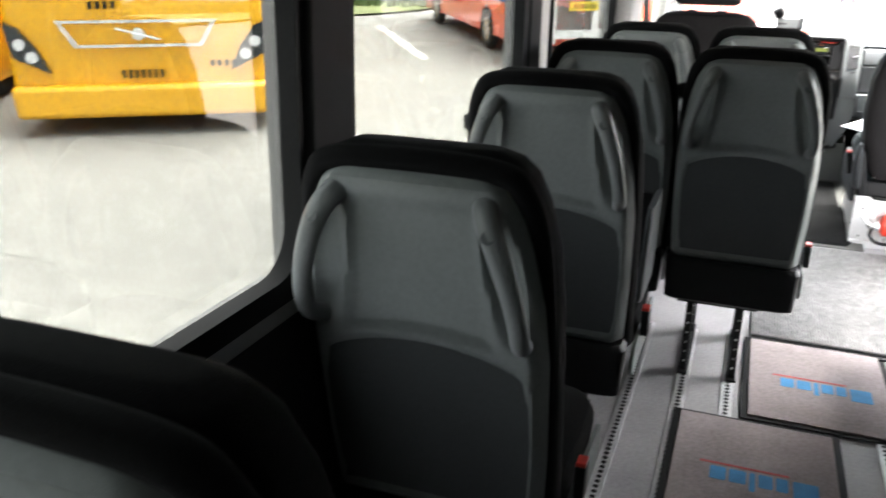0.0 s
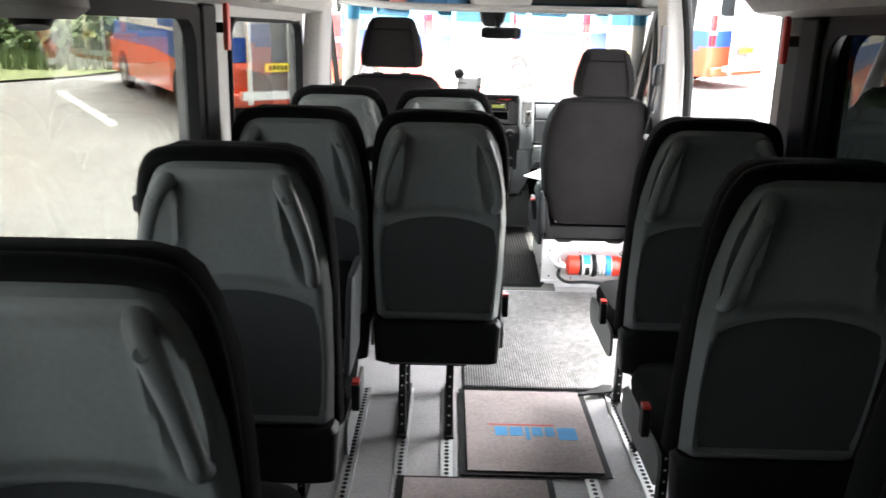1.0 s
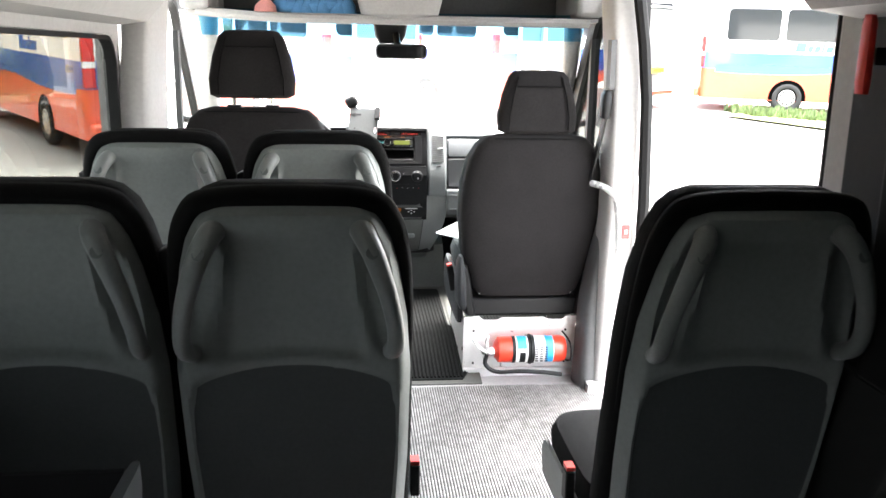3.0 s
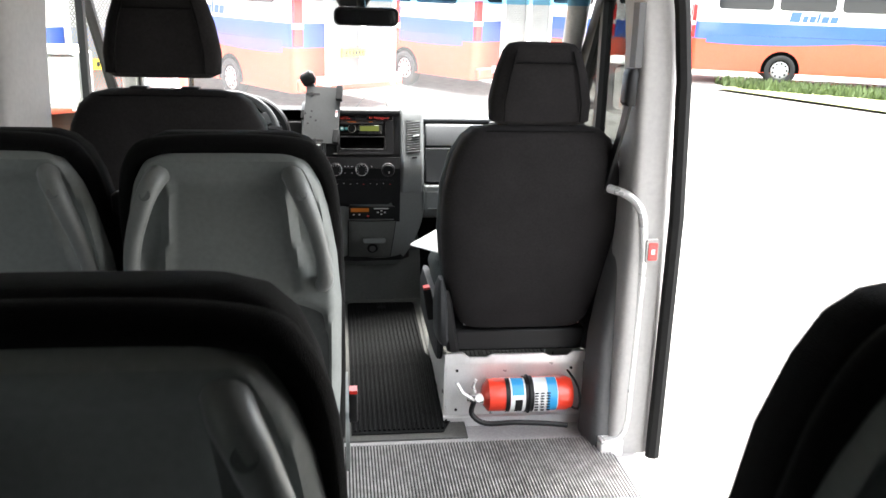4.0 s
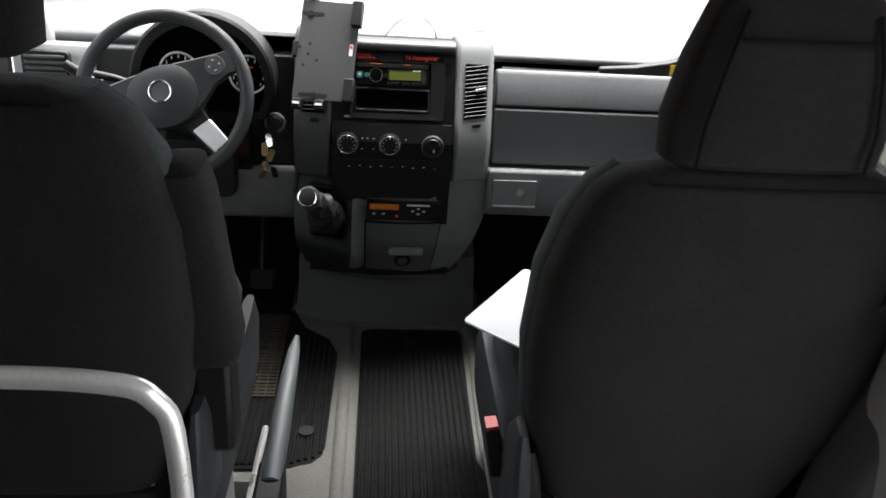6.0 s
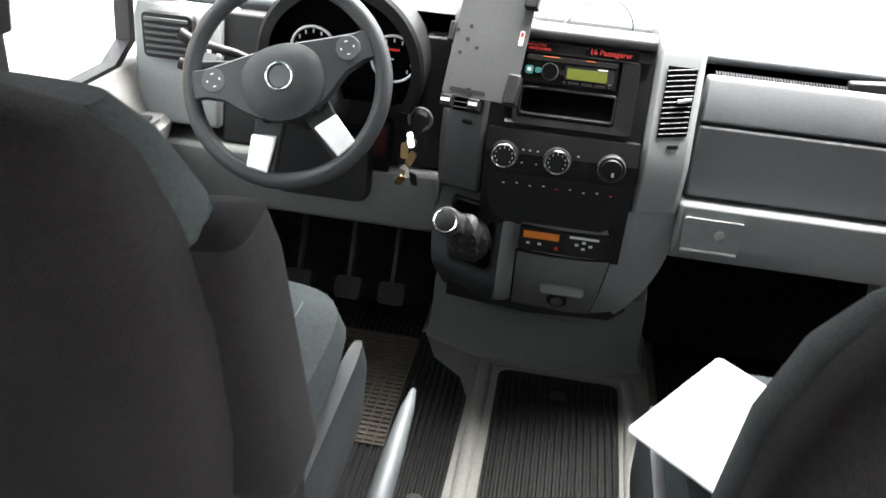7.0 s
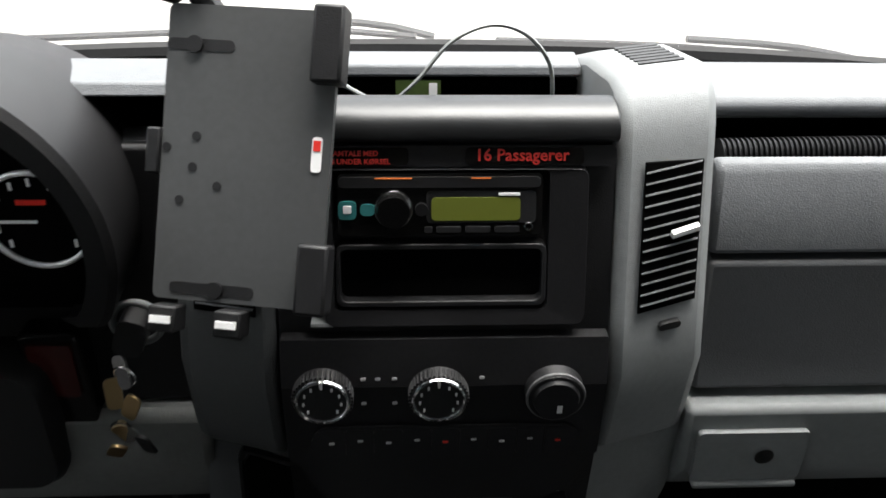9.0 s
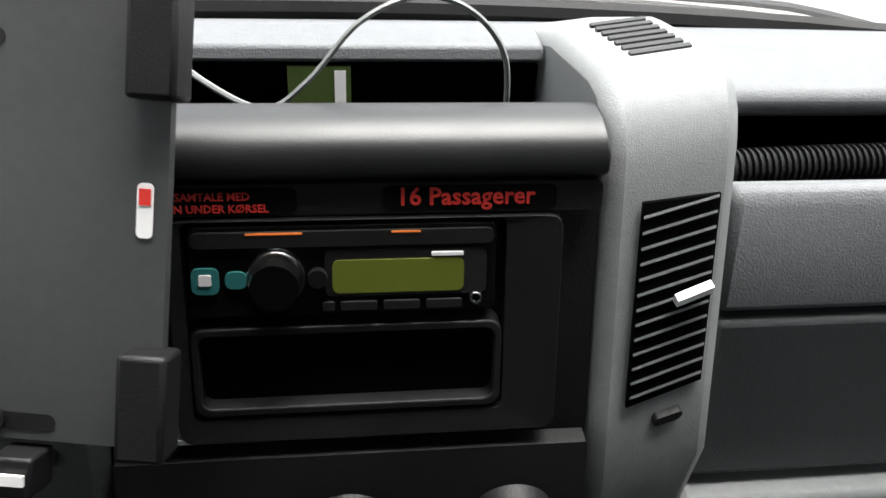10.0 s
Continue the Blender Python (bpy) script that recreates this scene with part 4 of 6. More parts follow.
def hammer(x, y, s):
    t = thing("emergency_hammer", "red emergency hammer in a bracket on the window pillar", "hammer", "emergency hammers")
    part("handle", loft([(1.30, x, y, 0.008, 0.013), (1.32, x, y, 0.010, 0.015), (1.42, x, y, 0.009, 0.014), (1.44, x, y, 0.006, 0.01)], 12), M_RED, t)
    part("head", loft([(1.44, x, y, 0.012, 0.026), (1.455, x, y, 0.013, 0.03), (1.47, x, y, 0.012, 0.026)], 12), M_RED, t)
    part("tip", disc((x, y - 0.03, 1.455), (0, -1, 0), 0.008, 0.012, 10, None, 0.002), M_STEEL, t)
    part("bracket", box((min(x + 0.006 * s, x + 0.034 * s), y - 0.02, 1.35), (max(x + 0.006 * s, x + 0.034 * s), y + 0.02, 1.38)), M_BLACK, t)


hammer(XL + 0.035, 2.10, -1)
hammer(XR - 0.035, 2.06, 1)

# ---- floor coverings ----
rb = thing("ribbed_floor_mat", "worn grey ribbed rubber mat in the doorway", "floor mat")
part("base", box((0.02, 2.58, 0.0065), (1.0, 3.86, 0.010)), M_TYRE, rb)
bm = bmesh.new()
for k in range(96):
    x = 0.026 + k * 0.0101
    box((x, 2.585, 0.0101), (x + 0.005, 3.855, 0.0165), bm)
tagged(part("ribs", bm, M_RIB, rb, smooth=False), kind="stuff")


def carpet(x0, x1, y0, y1, group):
    t = thing("entrance_mat", "brown-grey carpet mat with blue lettering shapes and a red line", "floor mat", group)
    part("rubber_edge", box((x0, y0, 0.0065), (x1, y1, 0.010)), M_RUBBER, t)
    part("carpet_surface", box((x0 + 0.022, y0 + 0.018, 0.0105), (x1 - 0.022, y1 - 0.018, 0.016)), M_CARPET, t, bevel=0.002)
    w = x1 - x0
    bm = bmesh.new()
    for k, (dx, ww, hh) in enumerate(((0.0, 0.066, 0.09), (0.078, 0.032, 0.066), (0.118, 0.038, 0.066), (0.164, 0.016, 0.094), (0.188, 0.046, 0.066), (0.242, 0.044, 0.066))):
        xx = x1 - 0.075 - dx - ww
        yc = (y0 + y1) / 2 - 0.0
        rings([[(u, v, z) for u, v in rrect(xx + ww / 2, yc - hh / 2, ww, hh, 0.006, 3)] for z in (0.0163, 0.0168)], bm)
    tagged(part("lettering_shape", bm, M_BLUEINK, t, "blue lettering shapes"), kind="stuff")
    part("red_line", box((x0 + 0.10, (y0 + y1) / 2 + 0.012, 0.0163), (x1 - 0.15, (y0 + y1) / 2 + 0.022, 0.0168)), M_REDCARPET, t, "red underline")


carpet(0.0, 0.485, 1.91, 2.56, "entrance mats")
carpet(-0.2, 0.29, 1.27, 1.895, "entrance mats")

# ---- cab floor ----
solid("cab_floor_moulding", prism([(3.90, 0.001), (3.90, 0.006), (4.36, 0.076), (5.40, 0.076), (5.40, 0.001)], -0.08, 0.545, "x"), M_CABMOULD, "grey moulded cab floor", "floor", kind="structure", bevel=0.006)
solid("driver_footwell", prism([(4.36, 0.001), (4.40, 0.070), (5.40, 0.070), (5.40, 0.001)], -0.72, -0.081, "x"), M_CABMOULD, "grey moulded floor of the driver footwell", "floor", kind="structure")
solid("passenger_footwell", box((0.546, 4.36, 0.001), (1.10, 5.40, 0.05)), M_CABMOULD, "grey moulded floor of the passenger footwell", "floor", kind="structure")


def cab_z(y):
    """Height of the cab floor: it ramps up behind the seats."""
    return 0.006 + 0.070 * min(1.0, max(0.0, (y - 3.90) / 0.46))


def cab_mat(outlines, y_from, z_add=0.0, pitch=0.0165):
    """A ribbed mat that follows the floor; ribs run fore and aft."""
    t = thing("cab_mat", "black ribbed rubber cab mat, dusty", "floor mat", "cab mats")
    sheet, bm = bmesh.new(), bmesh.new()
    for outline in outlines:
        rings([[(x, y, cab_z(y) + z_add + dz) for x, y in outline] for dz in (0.001, 0.005)], sheet)
        x0, x1 = min(p[0] for p in outline), max(p[0] for p in outline)
        x = x0 + 0.012
        while x < x1 - 0.012:
            cross = sorted(a[1] + (b[1] - a[1]) * (x - a[0]) / (b[0] - a[0]) for a, b in zip(outline, outline[1:] + outline[:1]) if (a[0] - x) * (b[0] - x) < 0)
            for ya, yb in zip(cross[0::2], cross[1::2]):
                ya, yb = (ya if abs(ya - 4.36) < 0.001 else ya + 0.014), (yb if abs(yb - 4.36) < 0.001 else yb - 0.014)
                if yb - ya > 0.03:
                    rings([[(x - 0.0052, y, cab_z(y) + z_add + 0.005), (x + 0.0052, y, cab_z(y) + z_add + 0.005), (x + 0.003, y, cab_z(y) + z_add + 0.0105), (x - 0.003, y, cab_z(y) + z_add + 0.0105)] for y in (ya, yb)], bm)
            x += pitch
    part("sheet", sheet, M_CABMAT, t)
    tagged(part("ribs", bm, M_CABMAT, t, smooth=False), kind="stuff")
    part("fastener", disc((*y_from, cab_z(y_from[1]) + z_add + 0.009), (0, 0, 1), 0.02, 0.005, 20), M_RUBBER, t, "round fastener")
    return t


cab_mat([[(0.155, 3.93), (0.465, 3.93), (0.50, 4.0), (0.50, 4.33), (0.49, 4.36), (0.155, 4.36)], [(0.155, 4.36), (0.49, 4.36), (0.455, 4.47), (0.462, 5.03)] + [(0.442 + 0.02 * math.cos(radians(a)), 5.06 + 0.03 * math.sin(radians(a))) for a in (0, 30, 60, 90)] + [(0.185 - 0.03 * math.sin(radians(a)), 5.06 + 0.03 * math.cos(radians(a))) for a in (0, 30, 60, 90)]], (0.31, 5.0))
dm = cab_mat([[(-0.62, 4.42), (0.0, 4.44)] + [(0.02 + 0.06 * math.sin(radians(a)), 4.52 - 0.07 * math.cos(radians(a))) for a in (0, 30, 60, 90)] + [(0.088, 4.95), (0.06, 5.03), (-0.02, 5.10), (-0.06, 5.2), (-0.07, 5.34), (-0.62, 5.34)]], (0.028, 4.575), -0.004)
cab_mat([[(0.57, 4.40), (1.08, 4.40), (1.08, 5.36), (0.57, 5.36)]], (0.80, 4.6), -0.024)
hp = part("heel_pad", box((-0.37, 4.72, 0.0835), (-0.07, 5.16, 0.0855)), M_HEEL, dm, "worn brown heel pad")
bm = bmesh.new()
for i in range(12):
    for j in range(26):
        box((-0.362 + 0.0245 * i, 4.728 + 0.0166 * j, 0.0856), (-0.343 + 0.0245 * i, 4.737 + 0.0166 * j, 0.0895), bm)
tagged(part("pad_block", bm, M_HEEL, hp, smooth=False), kind="stuff")
# raised rims of the moulding between and beside the mats
for nm, pts_, r_ in (("floor_rim_centre", [(0.116, 3.98, 0.02), (0.116, 4.36, 0.079), (0.116, 4.9, 0.079), (0.118, 5.11, 0.079)], 0.017),
                     ("floor_rim_right", [(0.524, 4.02, 0.03), (0.527, 4.30, 0.074), (0.484, 4.46, 0.079), (0.492, 5.0, 0.079), (0.485, 5.11, 0.079)], 0.017),
                     ("floor_rim_front", [(0.118, 5.115, 0.079), (0.3, 5.122, 0.079), (0.485, 5.115, 0.079)], 0.015)):
    bm = tube(pts_, r_, 12, None, 4)
    for v in bm.verts:
        v.co.z = cab_z(v.co.y) + (v.co.z - cab_z(v.co.y)) * 0.55
    solid(nm, bm, M_CABMOULD, "raised grey rim of the cab floor", "floor rim", kind="structure")
# bulkhead and toe board
solid("bulkhead", box((-0.80, 5.5, 0.0), (1.18, 5.6, 0.80)), M_CABMAT, "dark bulkhead under the dashboard", "bulkhead", kind="structure")
solid("toe_board", prism([(5.34, 0.07), (5.5, 0.07), (5.5, 0.37)], -0.70, 1.12, "x"), M_CABMAT, "dark carpeted toe board", "toe board", kind="structure")
pd = thing("pedals", "black rubber foot pedals", "pedals")
for x in (-0.42, -0.28, -0.16):
    part("pedal", move(prism(rrect(0, 0, 0.07, 0.06, 0.01), -0.008, 0.008, "y"), pose(x, 5.18, 0.2, -35)), M_RUBBER, pd)
    part("arm", tube([(x, 5.19, 0.2), (x, 5.28, 0.4), (x, 5.4, 0.5)], 0.009, 6), M_BLACK, pd)


# ---- dashboard ----
def fy(z):
    """Depth of the centre stack's face at height z."""
    return 4.94 + max(0.0, z - 0.74) * 0.36 + max(0.0, 0.62 - z) * 0.08


dash = thing("dashboard", "two-tone grey van dashboard with a black centre stack", "dashboard")
# right half
part("glove_upper", prism([(5.095, 0.86), (5.088, 0.911), (5.07, 0.917), (5.057, 0.906), (5.038, 0.822), (5.30, 0.822), (5.30, 0.86)], 0.502, 1.12, "x"), M_DASHTOP, dash, bevel=0.006)
part("glove_face", prism([(5.036, 0.816), (5.02, 0.70), (5.01, 0.665), (5.30, 0.665), (5.30, 0.816)], 0.502, 1.12, "x"), M_DASHDK, dash, bevel=0.006)
part("glove_lower", prism([(4.99, 0.655), (4.985, 0.57), (5.02, 0.51), (5.1, 0.485), (5.30, 0.485), (5.30, 0.655)], 0.495, 1.12, "x"), M_DASHGREY, dash, bevel=0.008)
part("pocket_face_left", prism([(5.105, 0.812), (5.098, 0.86), (5.10, 0.905), (5.112, 0.918), (5.135, 0.922), (5.16, 0.915), (5.16, 0.812)], -0.125, -0.036, "x"), M_DASHTOP, dash, "grey face under a shade-painted pocket", bevel=0.004)
# back of the left pocket, its shade painted as near-black
part("pocket_void_left", box((-0.125, 5.165, 0.90), (-0.036, 5.175, 0.965)), M_SHADEBLACK, dash, "shade-painted pocket")
part("pocket_rim_left", prism([(5.11, 0.966), (5.12, 0.978), (5.2, 0.975), (5.24, 0.945), (5.24, 0.93), (5.18, 0.964)], -0.17, -0.036, "x"), M_DASHTOP, dash, bevel=0.003)
db = part("indicator_box", prism(rrect(-0.185, 0.672, 0.066, 0.13, 0.012), 5.03, 5.062, "y"), M_GLOSS, dash, "black box with a dark red window", bevel=0.004)
part("indicator_window", prism(rrect(-0.185, 0.69, 0.046, 0.07, 0.004), 5.0265, 5.0295, "y"), M_DARKRED, db)
for k in range(5):
    part("louvre", box((1.005, 5.012, 0.832 + 0.018 * k), (1.095, 5.0195, 0.838 + 0.018 * k)), M_DASHGREY, dash)
lt = part("glove_latch", prism(rrect(0.572, 0.592, 0.125, 0.072, 0.006), 4.981, 4.995, "y"), M_DASHGREY, dash)
part("latch_key", disc((0.586, 4.981, 0.596), (0, -1, 0), 0.011, 0.004, 16), M_CHROME, lt, "chrome lock")
part("latch_lip", box((0.512, 4.975, 0.548), (0.632, 4.989, 0.556)), M_DASHGREY, lt, bevel=0.003)
part("top_pad_right", prism([(5.20, 0.905), (5.19, 0.917), (5.20, 0.932), (5.29, 0.935), (5.58, 0.845), (5.58, 0.7), (5.31, 0.7), (5.31, 0.9)], 0.50, 1.13, "x"), M_DASHTOP, dash, bevel=0.01)
# right pocket floor and back carry the pocket's shade in their colour
part("pocket_floor", box((0.505, 5.096, 0.8605), (1.12, 5.298, 0.866)), M_SHADEBLACK, dash)
part("pocket_back", box((0.505, 5.27, 0.8665), (1.12, 5.283, 0.918)), M_SHADEBLACK, dash)
part("vent_end_right", prism(rrect(1.05, 0.87, 0.10, 0.11, 0.015), 5.02, 5.05, "y"), M_BLACK, dash)
# left half
part("top_pad_left", prism([(5.24, 0.86), (5.20, 0.925), (5.22, 0.943), (5.30, 0.938), (5.58, 0.845), (5.58, 0.7), (5.24, 0.7)], -0.76, -0.03, "x"), M_DASHTOP, dash, bevel=0.01)
part("left_face", prism([(5.08, 0.93), (5.06, 0.90), (5.04, 0.66), (5.24, 0.66), (5.24, 0.90)], -0.76, -0.56, "x"), M_DASHGREY, dash, bevel=0.008)
part("column_face", prism([(5.10, 0.92), (5.08, 0.80), (5.05, 0.627), (5.24, 0.627), (5.24, 0.90)], -0.56, -0.035, "x"), M_BLACK, dash, bevel=0.006)
# knee panel takes the darker foot grey, shade of the lower left painted in
part("knee_panel", prism([(5.03, 0.625), (5.02, 0.56), (5.06, 0.46), (5.24, 0.44), (5.24, 0.625)], -0.76, -0.03, "x"), M_FOOT, dash, bevel=0.012)
vl = part("left_vent", prism(rrect(-0.668, 0.865, 0.118, 0.10, 0.012), 5.036, 5.058, "y"), M_BLACK, dash)
for k in range(6):
    part("louvre", box((-0.718, 5.028, 0.826 + 0.0148 * k), (-0.618, 5.0352, 0.832 + 0.0148 * k)), M_DASHDK, vl)
# instrument cluster
cl_ = thing("instrument_cluster", "hooded instrument cluster with black dials", "instrument cluster")
hood = []
for y, w, h in ((4.99, 0.177, 0.140), (4.997, 0.184, 0.146), (5.1, 0.182, 0.139), (5.24, 0.165, 0.105)):
    hood.append((y, w, h))
bm = bmesh.new()
lp = []
for y, w, h in hood + [(yy, ww - 0.02, hh - 0.02) for yy, ww, hh in hood[::-1]]:
    lp.append([(-0.265 + w * math.cos(radians(a)), y, 0.86 + h * max(-0.6, math.sin(radians(a)) * 1.25)) for a in range(-40, 221, 5)])
vs = [[bm.verts.new(p) for p in l] for l in lp]
for i in range(len(vs)):
    a, b = vs[i], vs[(i + 1) % len(vs)]
    for j in range(len(a) - 1):
        bm.faces.new((a[j], a[j + 1], b[j + 1], b[j]))
part("hood", bm, M_BLACK, cl_, "matt black hood")
part("backplate", prism([(-0.265 + 0.172 * math.cos(radians(a)), 0.86 + 0.13 * max(-0.6, math.sin(radians(a)) * 1.25)) for a in range(-40, 221, 10)], 5.016, 5.03, "y"), M_SHADEBLACK, cl_)
for x, r in ((-0.325, 0.049), (-0.15, 0.049)):
    g = part("dial", disc((x, 5.014, 0.885), (0, -1, 0), r, 0.004, 32), M_SHADEBLACK, cl_)
    part("dial_ring", torus((x, 5.009, 0.885), (0, -1, 0), r, 0.003), M_ALU, g, "bright bezel")
    tk = bmesh.new()
    for k in range(11):
        a = radians(-40 + 26 * k)
        c = Vector((x - math.cos(a) * (r - 0.01), 5.0095, 0.885 + math.sin(a) * (r - 0.01)))
        box(c - Vector((0.0015, 0.0005, 0.004)), c + Vector((0.0015, 0.0005, 0.004)), tk)
    part("scale_marks", tk, M_WHITEINK, g)
    part("needle", box((x - r + 0.012, 5.007, 0.883), (x, 5.008, 0.886)), M_WHITEINK, g)
part("warning_light", box((-0.165, 5.0075, 0.902), (-0.138, 5.009, 0.907)), M_RED, cl_, "red warning text bar")

# steering wheel
st = thing("steering_wheel", "black three-spoke steering wheel with a round emblem", "steering wheel")
WM = pose(-0.307, 4.778, 0.883, -25, 0, 0) @ pose(0, 0, 0, 0, -20, 0)
part("rim", move(torus((0, 0, 0), (0, -1, 0), 0.188, 0.0165, 64, 14), WM), M_WHEEL, st)
cov = [(0.08 * sup(2 * math.pi * k / 32, 2.3)[0], 0.0 + (0.066 if math.sin(2 * math.pi * k / 32) > 0 else 0.078) * sup(2 * math.pi * k / 32, 2.3)[1]) for k in range(32)]
part("airbag_cover", move(rings([[(u * k, y, v * k) for u, v in cov] for y, k in ((0.02, 1.0), (-0.022, 1.0), (-0.028, 0.975), (-0.035, 0.8), (-0.039, 0.5), (-0.040, 0.15))]), WM), M_WHEEL, st)
em = part("emblem_ring", move(torus((0, -0.0405, 0.004), (0, -1, 0), 0.0245, 0.0026, 36, 8), WM), M_CHROME, st, "plain chrome ring emblem")
part("emblem_disc", move(disc((0, -0.037, 0.004), (0, -1, 0), 0.0225, 0.0035, 28, None, 0.02), WM), M_LEVER, em)
for s in (-1, 1):
    wing = [(s * u, v) for u, v in ((0.04, 0.062), (0.10, 0.058), (0.150, 0.056), (0.178, 0.060), (0.183, 0.035), (0.181, 0.004), (0.16, 0.002), (0.12, -0.014), (0.085, -0.045), (0.05, -0.07))]
    wc = (s * 0.11, 0.02)
    part("spoke", move(rings([[(wc[0] + (u - wc[0]) * k, y - 0.014 * (1 - min(1, abs(u) / 0.19)), wc[1] + (v - wc[1]) * k) for u, v in wing] for y, k in ((0.016, 0.92), (0.008, 1.0), (-0.008, 1.0), (-0.014, 0.9))]), WM), M_WHEEL, st, "side spoke")
    low = [(s * u, v) for u, v in ((0.012, -0.06), (0.07, -0.045), (0.078, -0.075), (0.110, -0.150), (0.118, -0.162), (0.072, -0.182), (0.06, -0.168), (0.03, -0.10))]
    part("lower_spoke", move(prism(low, -0.008, 0.014, "y"), WM), M_BLACK, st, "black lower spoke", bevel=0.004)
    part("spoke_insert", move(rings([[(s * u, y, v) for u, v in ((0.036, -0.098), (0.083, -0.083), (0.108, -0.142), (0.070, -0.163))] for y in (-0.006, -0.0165)]), WM), M_ALU, st, "silver spoke insert", bevel=0.004)
    kp = part("key_pad", move(disc((s * 0.132, -0.0155, 0.03), (0, -1, 0), 0.0245, 0.0045, 28, None, 0.022), WM), M_DASHDK, st, "round key pad")
    bm = bmesh.new()
    for u, v, a_, b_ in ((0.0, 0.012, 0.006, 0.002), (0.0, -0.012, 0.006, 0.002), (0.012, 0.0, 0.003, 0.004), (-0.012, 0.0, 0.003, 0.004)):
        box((s * 0.132 + u - a_ / 2, -0.0208, 0.03 + v - b_ / 2), (s * 0.132 + u + a_ / 2, -0.0202, 0.03 + v + b_ / 2), bm)
    part("key_symbols", move(bm, WM), M_WHITEINK, kp)
part("column", tube([(-0.313, 4.80, 0.87), (-0.313, 5.1, 0.74)], 0.055, 14), M_WHEEL, st)
part("column_shroud", rings([[(-0.31 + (u + 0.31) * k, y, 0.625 + (v - 0.625) * k) for u, v in rrect(-0.31, 0.625, 0.24, 0.17, 0.035)] for y, k in ((5.07, 1.0), (5.012, 1.0), (5.0, 0.94))]), M_BLACK, st, "black shroud under the column")
for x_, z_, e_ in ((-0.53, 0.905, 0.925), (-0.535, 0.855, 0.862)):
    part("stalk", tube([(-0.36, 4.90, 0.86), (-0.45, 4.885, (0.86 + z_) / 2 + 0.01), (x_, 4.875, z_), (x_ - 0.03, 4.872, e_)], [0.008, 0.009, 0.014, 0.012], 10), M_BLACK, st, "black column stalk")
    bm = bmesh.new()
    for k in range(3):
        box((x_ + 0.012 + 0.02 * k, 4.857, z_ - 0.004 - 0.006 * k), (x_ + 0.02 + 0.02 * k, 4.8595, z_ + 0.002 - 0.006 * k), bm)
    part("stalk_symbols", bm, M_WHITEINK, st)

# centre stack body
PROF = [(4.962, 0.618), (4.95, 0.66), (4.94, 0.74), (4.9616, 0.80), (5.0138, 0.945), (5.021, 0.963), (5.031, 0.98), (5.046, 0.993), (5.065, 1.001), (5.09, 1.002), (5.2, 0.982), (5.36, 0.922), (5.42, 0.893), (5.42, 0.618)]
stack = thing("centre_stack", "black centre stack between two grey vent columns", "centre console")
BODY = [(fy(0.5) + 0.012, 0.5), (fy(0.62) + 0.012, 0.62), (fy(0.74) + 0.012, 0.74), (fy(0.955) + 0.012, 0.955), (5.068, 0.955), (5.068, 0.89), (5.25, 0.89), (5.25, 0.5)]
part("core", prism(BODY, 0.068, 0.386, "x"), M_BLACK, stack)
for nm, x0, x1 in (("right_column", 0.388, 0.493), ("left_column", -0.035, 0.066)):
    # left column takes the shaded grey: less light reaches that side
    c = part(nm, prism(PROF, x0, x1, "x"), M_DASHGREY if x0 > 0 else M_DASHSHADED, stack, "grey vent column", bevel=0.013)
    xa, xb = (0.415, 0.473) if x0 > 0 else (-0.012, 0.046)
    o = [(xa - 0.002, 0.80), (xb + 0.002, 0.803), (xb + 0.003, 0.932), (xa - 0.001, 0.937)]
    # opening is a near-black plate: the duct's shade is in its colour
    v = part("vent_well", rings([[(u, fy(w) - 0.002, w) for u, w in o], [(u, fy(w) - 0.0045, w) for u, w in o]]), M_SHADEBLACK, c, "vent opening, shade in its colour")
    for k in range(13):
        z = 0.807 + 0.0101 * k
        part("louvre", rings([[(x, fy(z) - dy, z + dz + 0.004 * (x - xa) / 0.058) for dy, dz in ((0.0047, 0.0), (0.0062, -0.0008), (0.0064, 0.0), (0.005, 0.0012))] for x in (xa, xb)]), M_DASHDK, c)
    part("vent_slider", rings([[(x, fy(0.872) - dy, 0.872 + dz + 0.15 * (x - xa - 0.03)) for dy, dz in ((0.008, -0.003), (0.016, -0.002), (0.016, 0.003), (0.008, 0.003))] for x in (xa + 0.028, xb - 0.002)]), M_ALU, c, "bright vent slider")
    part("vent_wheel", prism(rrect(xa + 0.034, 0.782, 0.024, 0.008, 0.0038, 4), fy(0.782) - 0.0055, fy(0.782) + 0.004, "y"), M_BLACK, c, "small knurled vent wheel")
    gr_ = bmesh.new()
    for k in range(7):
        box((xa + 0.004, 5.09 + 0.016 * k, 1.0 - 0.00275 * k), (xb - 0.004, 5.096 + 0.016 * k, 1.0035 - 0.00275 * k), gr_)
    part("top_grille", gr_, M_BLACK, c)
    k_ = 0.33 if x0 > 0 else -0.33
    for o_ in (c, *c.children):
        for w_ in o_.data.vertices:
            w_.co.y += 0.010 + k_ * (w_.co.x - (0.41 if x0 > 0 else 0.04))
# rolled upper edge and the tray behind it
roll = [(5.02, 0.957), (5.013, 0.963), (5.015, 0.974), (5.024, 0.983), (5.04, 0.988), (5.058, 0.988), (5.068, 0.985), (5.068, 0.957)]
part("top_roll", prism(roll, 0.068, 0.386, "x"), M_ROLL, stack, "satin dark roll", bevel=0.002)
# tray floor and wall are near-black, shade of the deep tray painted in
part("tray_floor", box((0.068, 5.07, 0.8905), (0.386, 5.25, 0.894)), M_SHADEBLACK, stack)
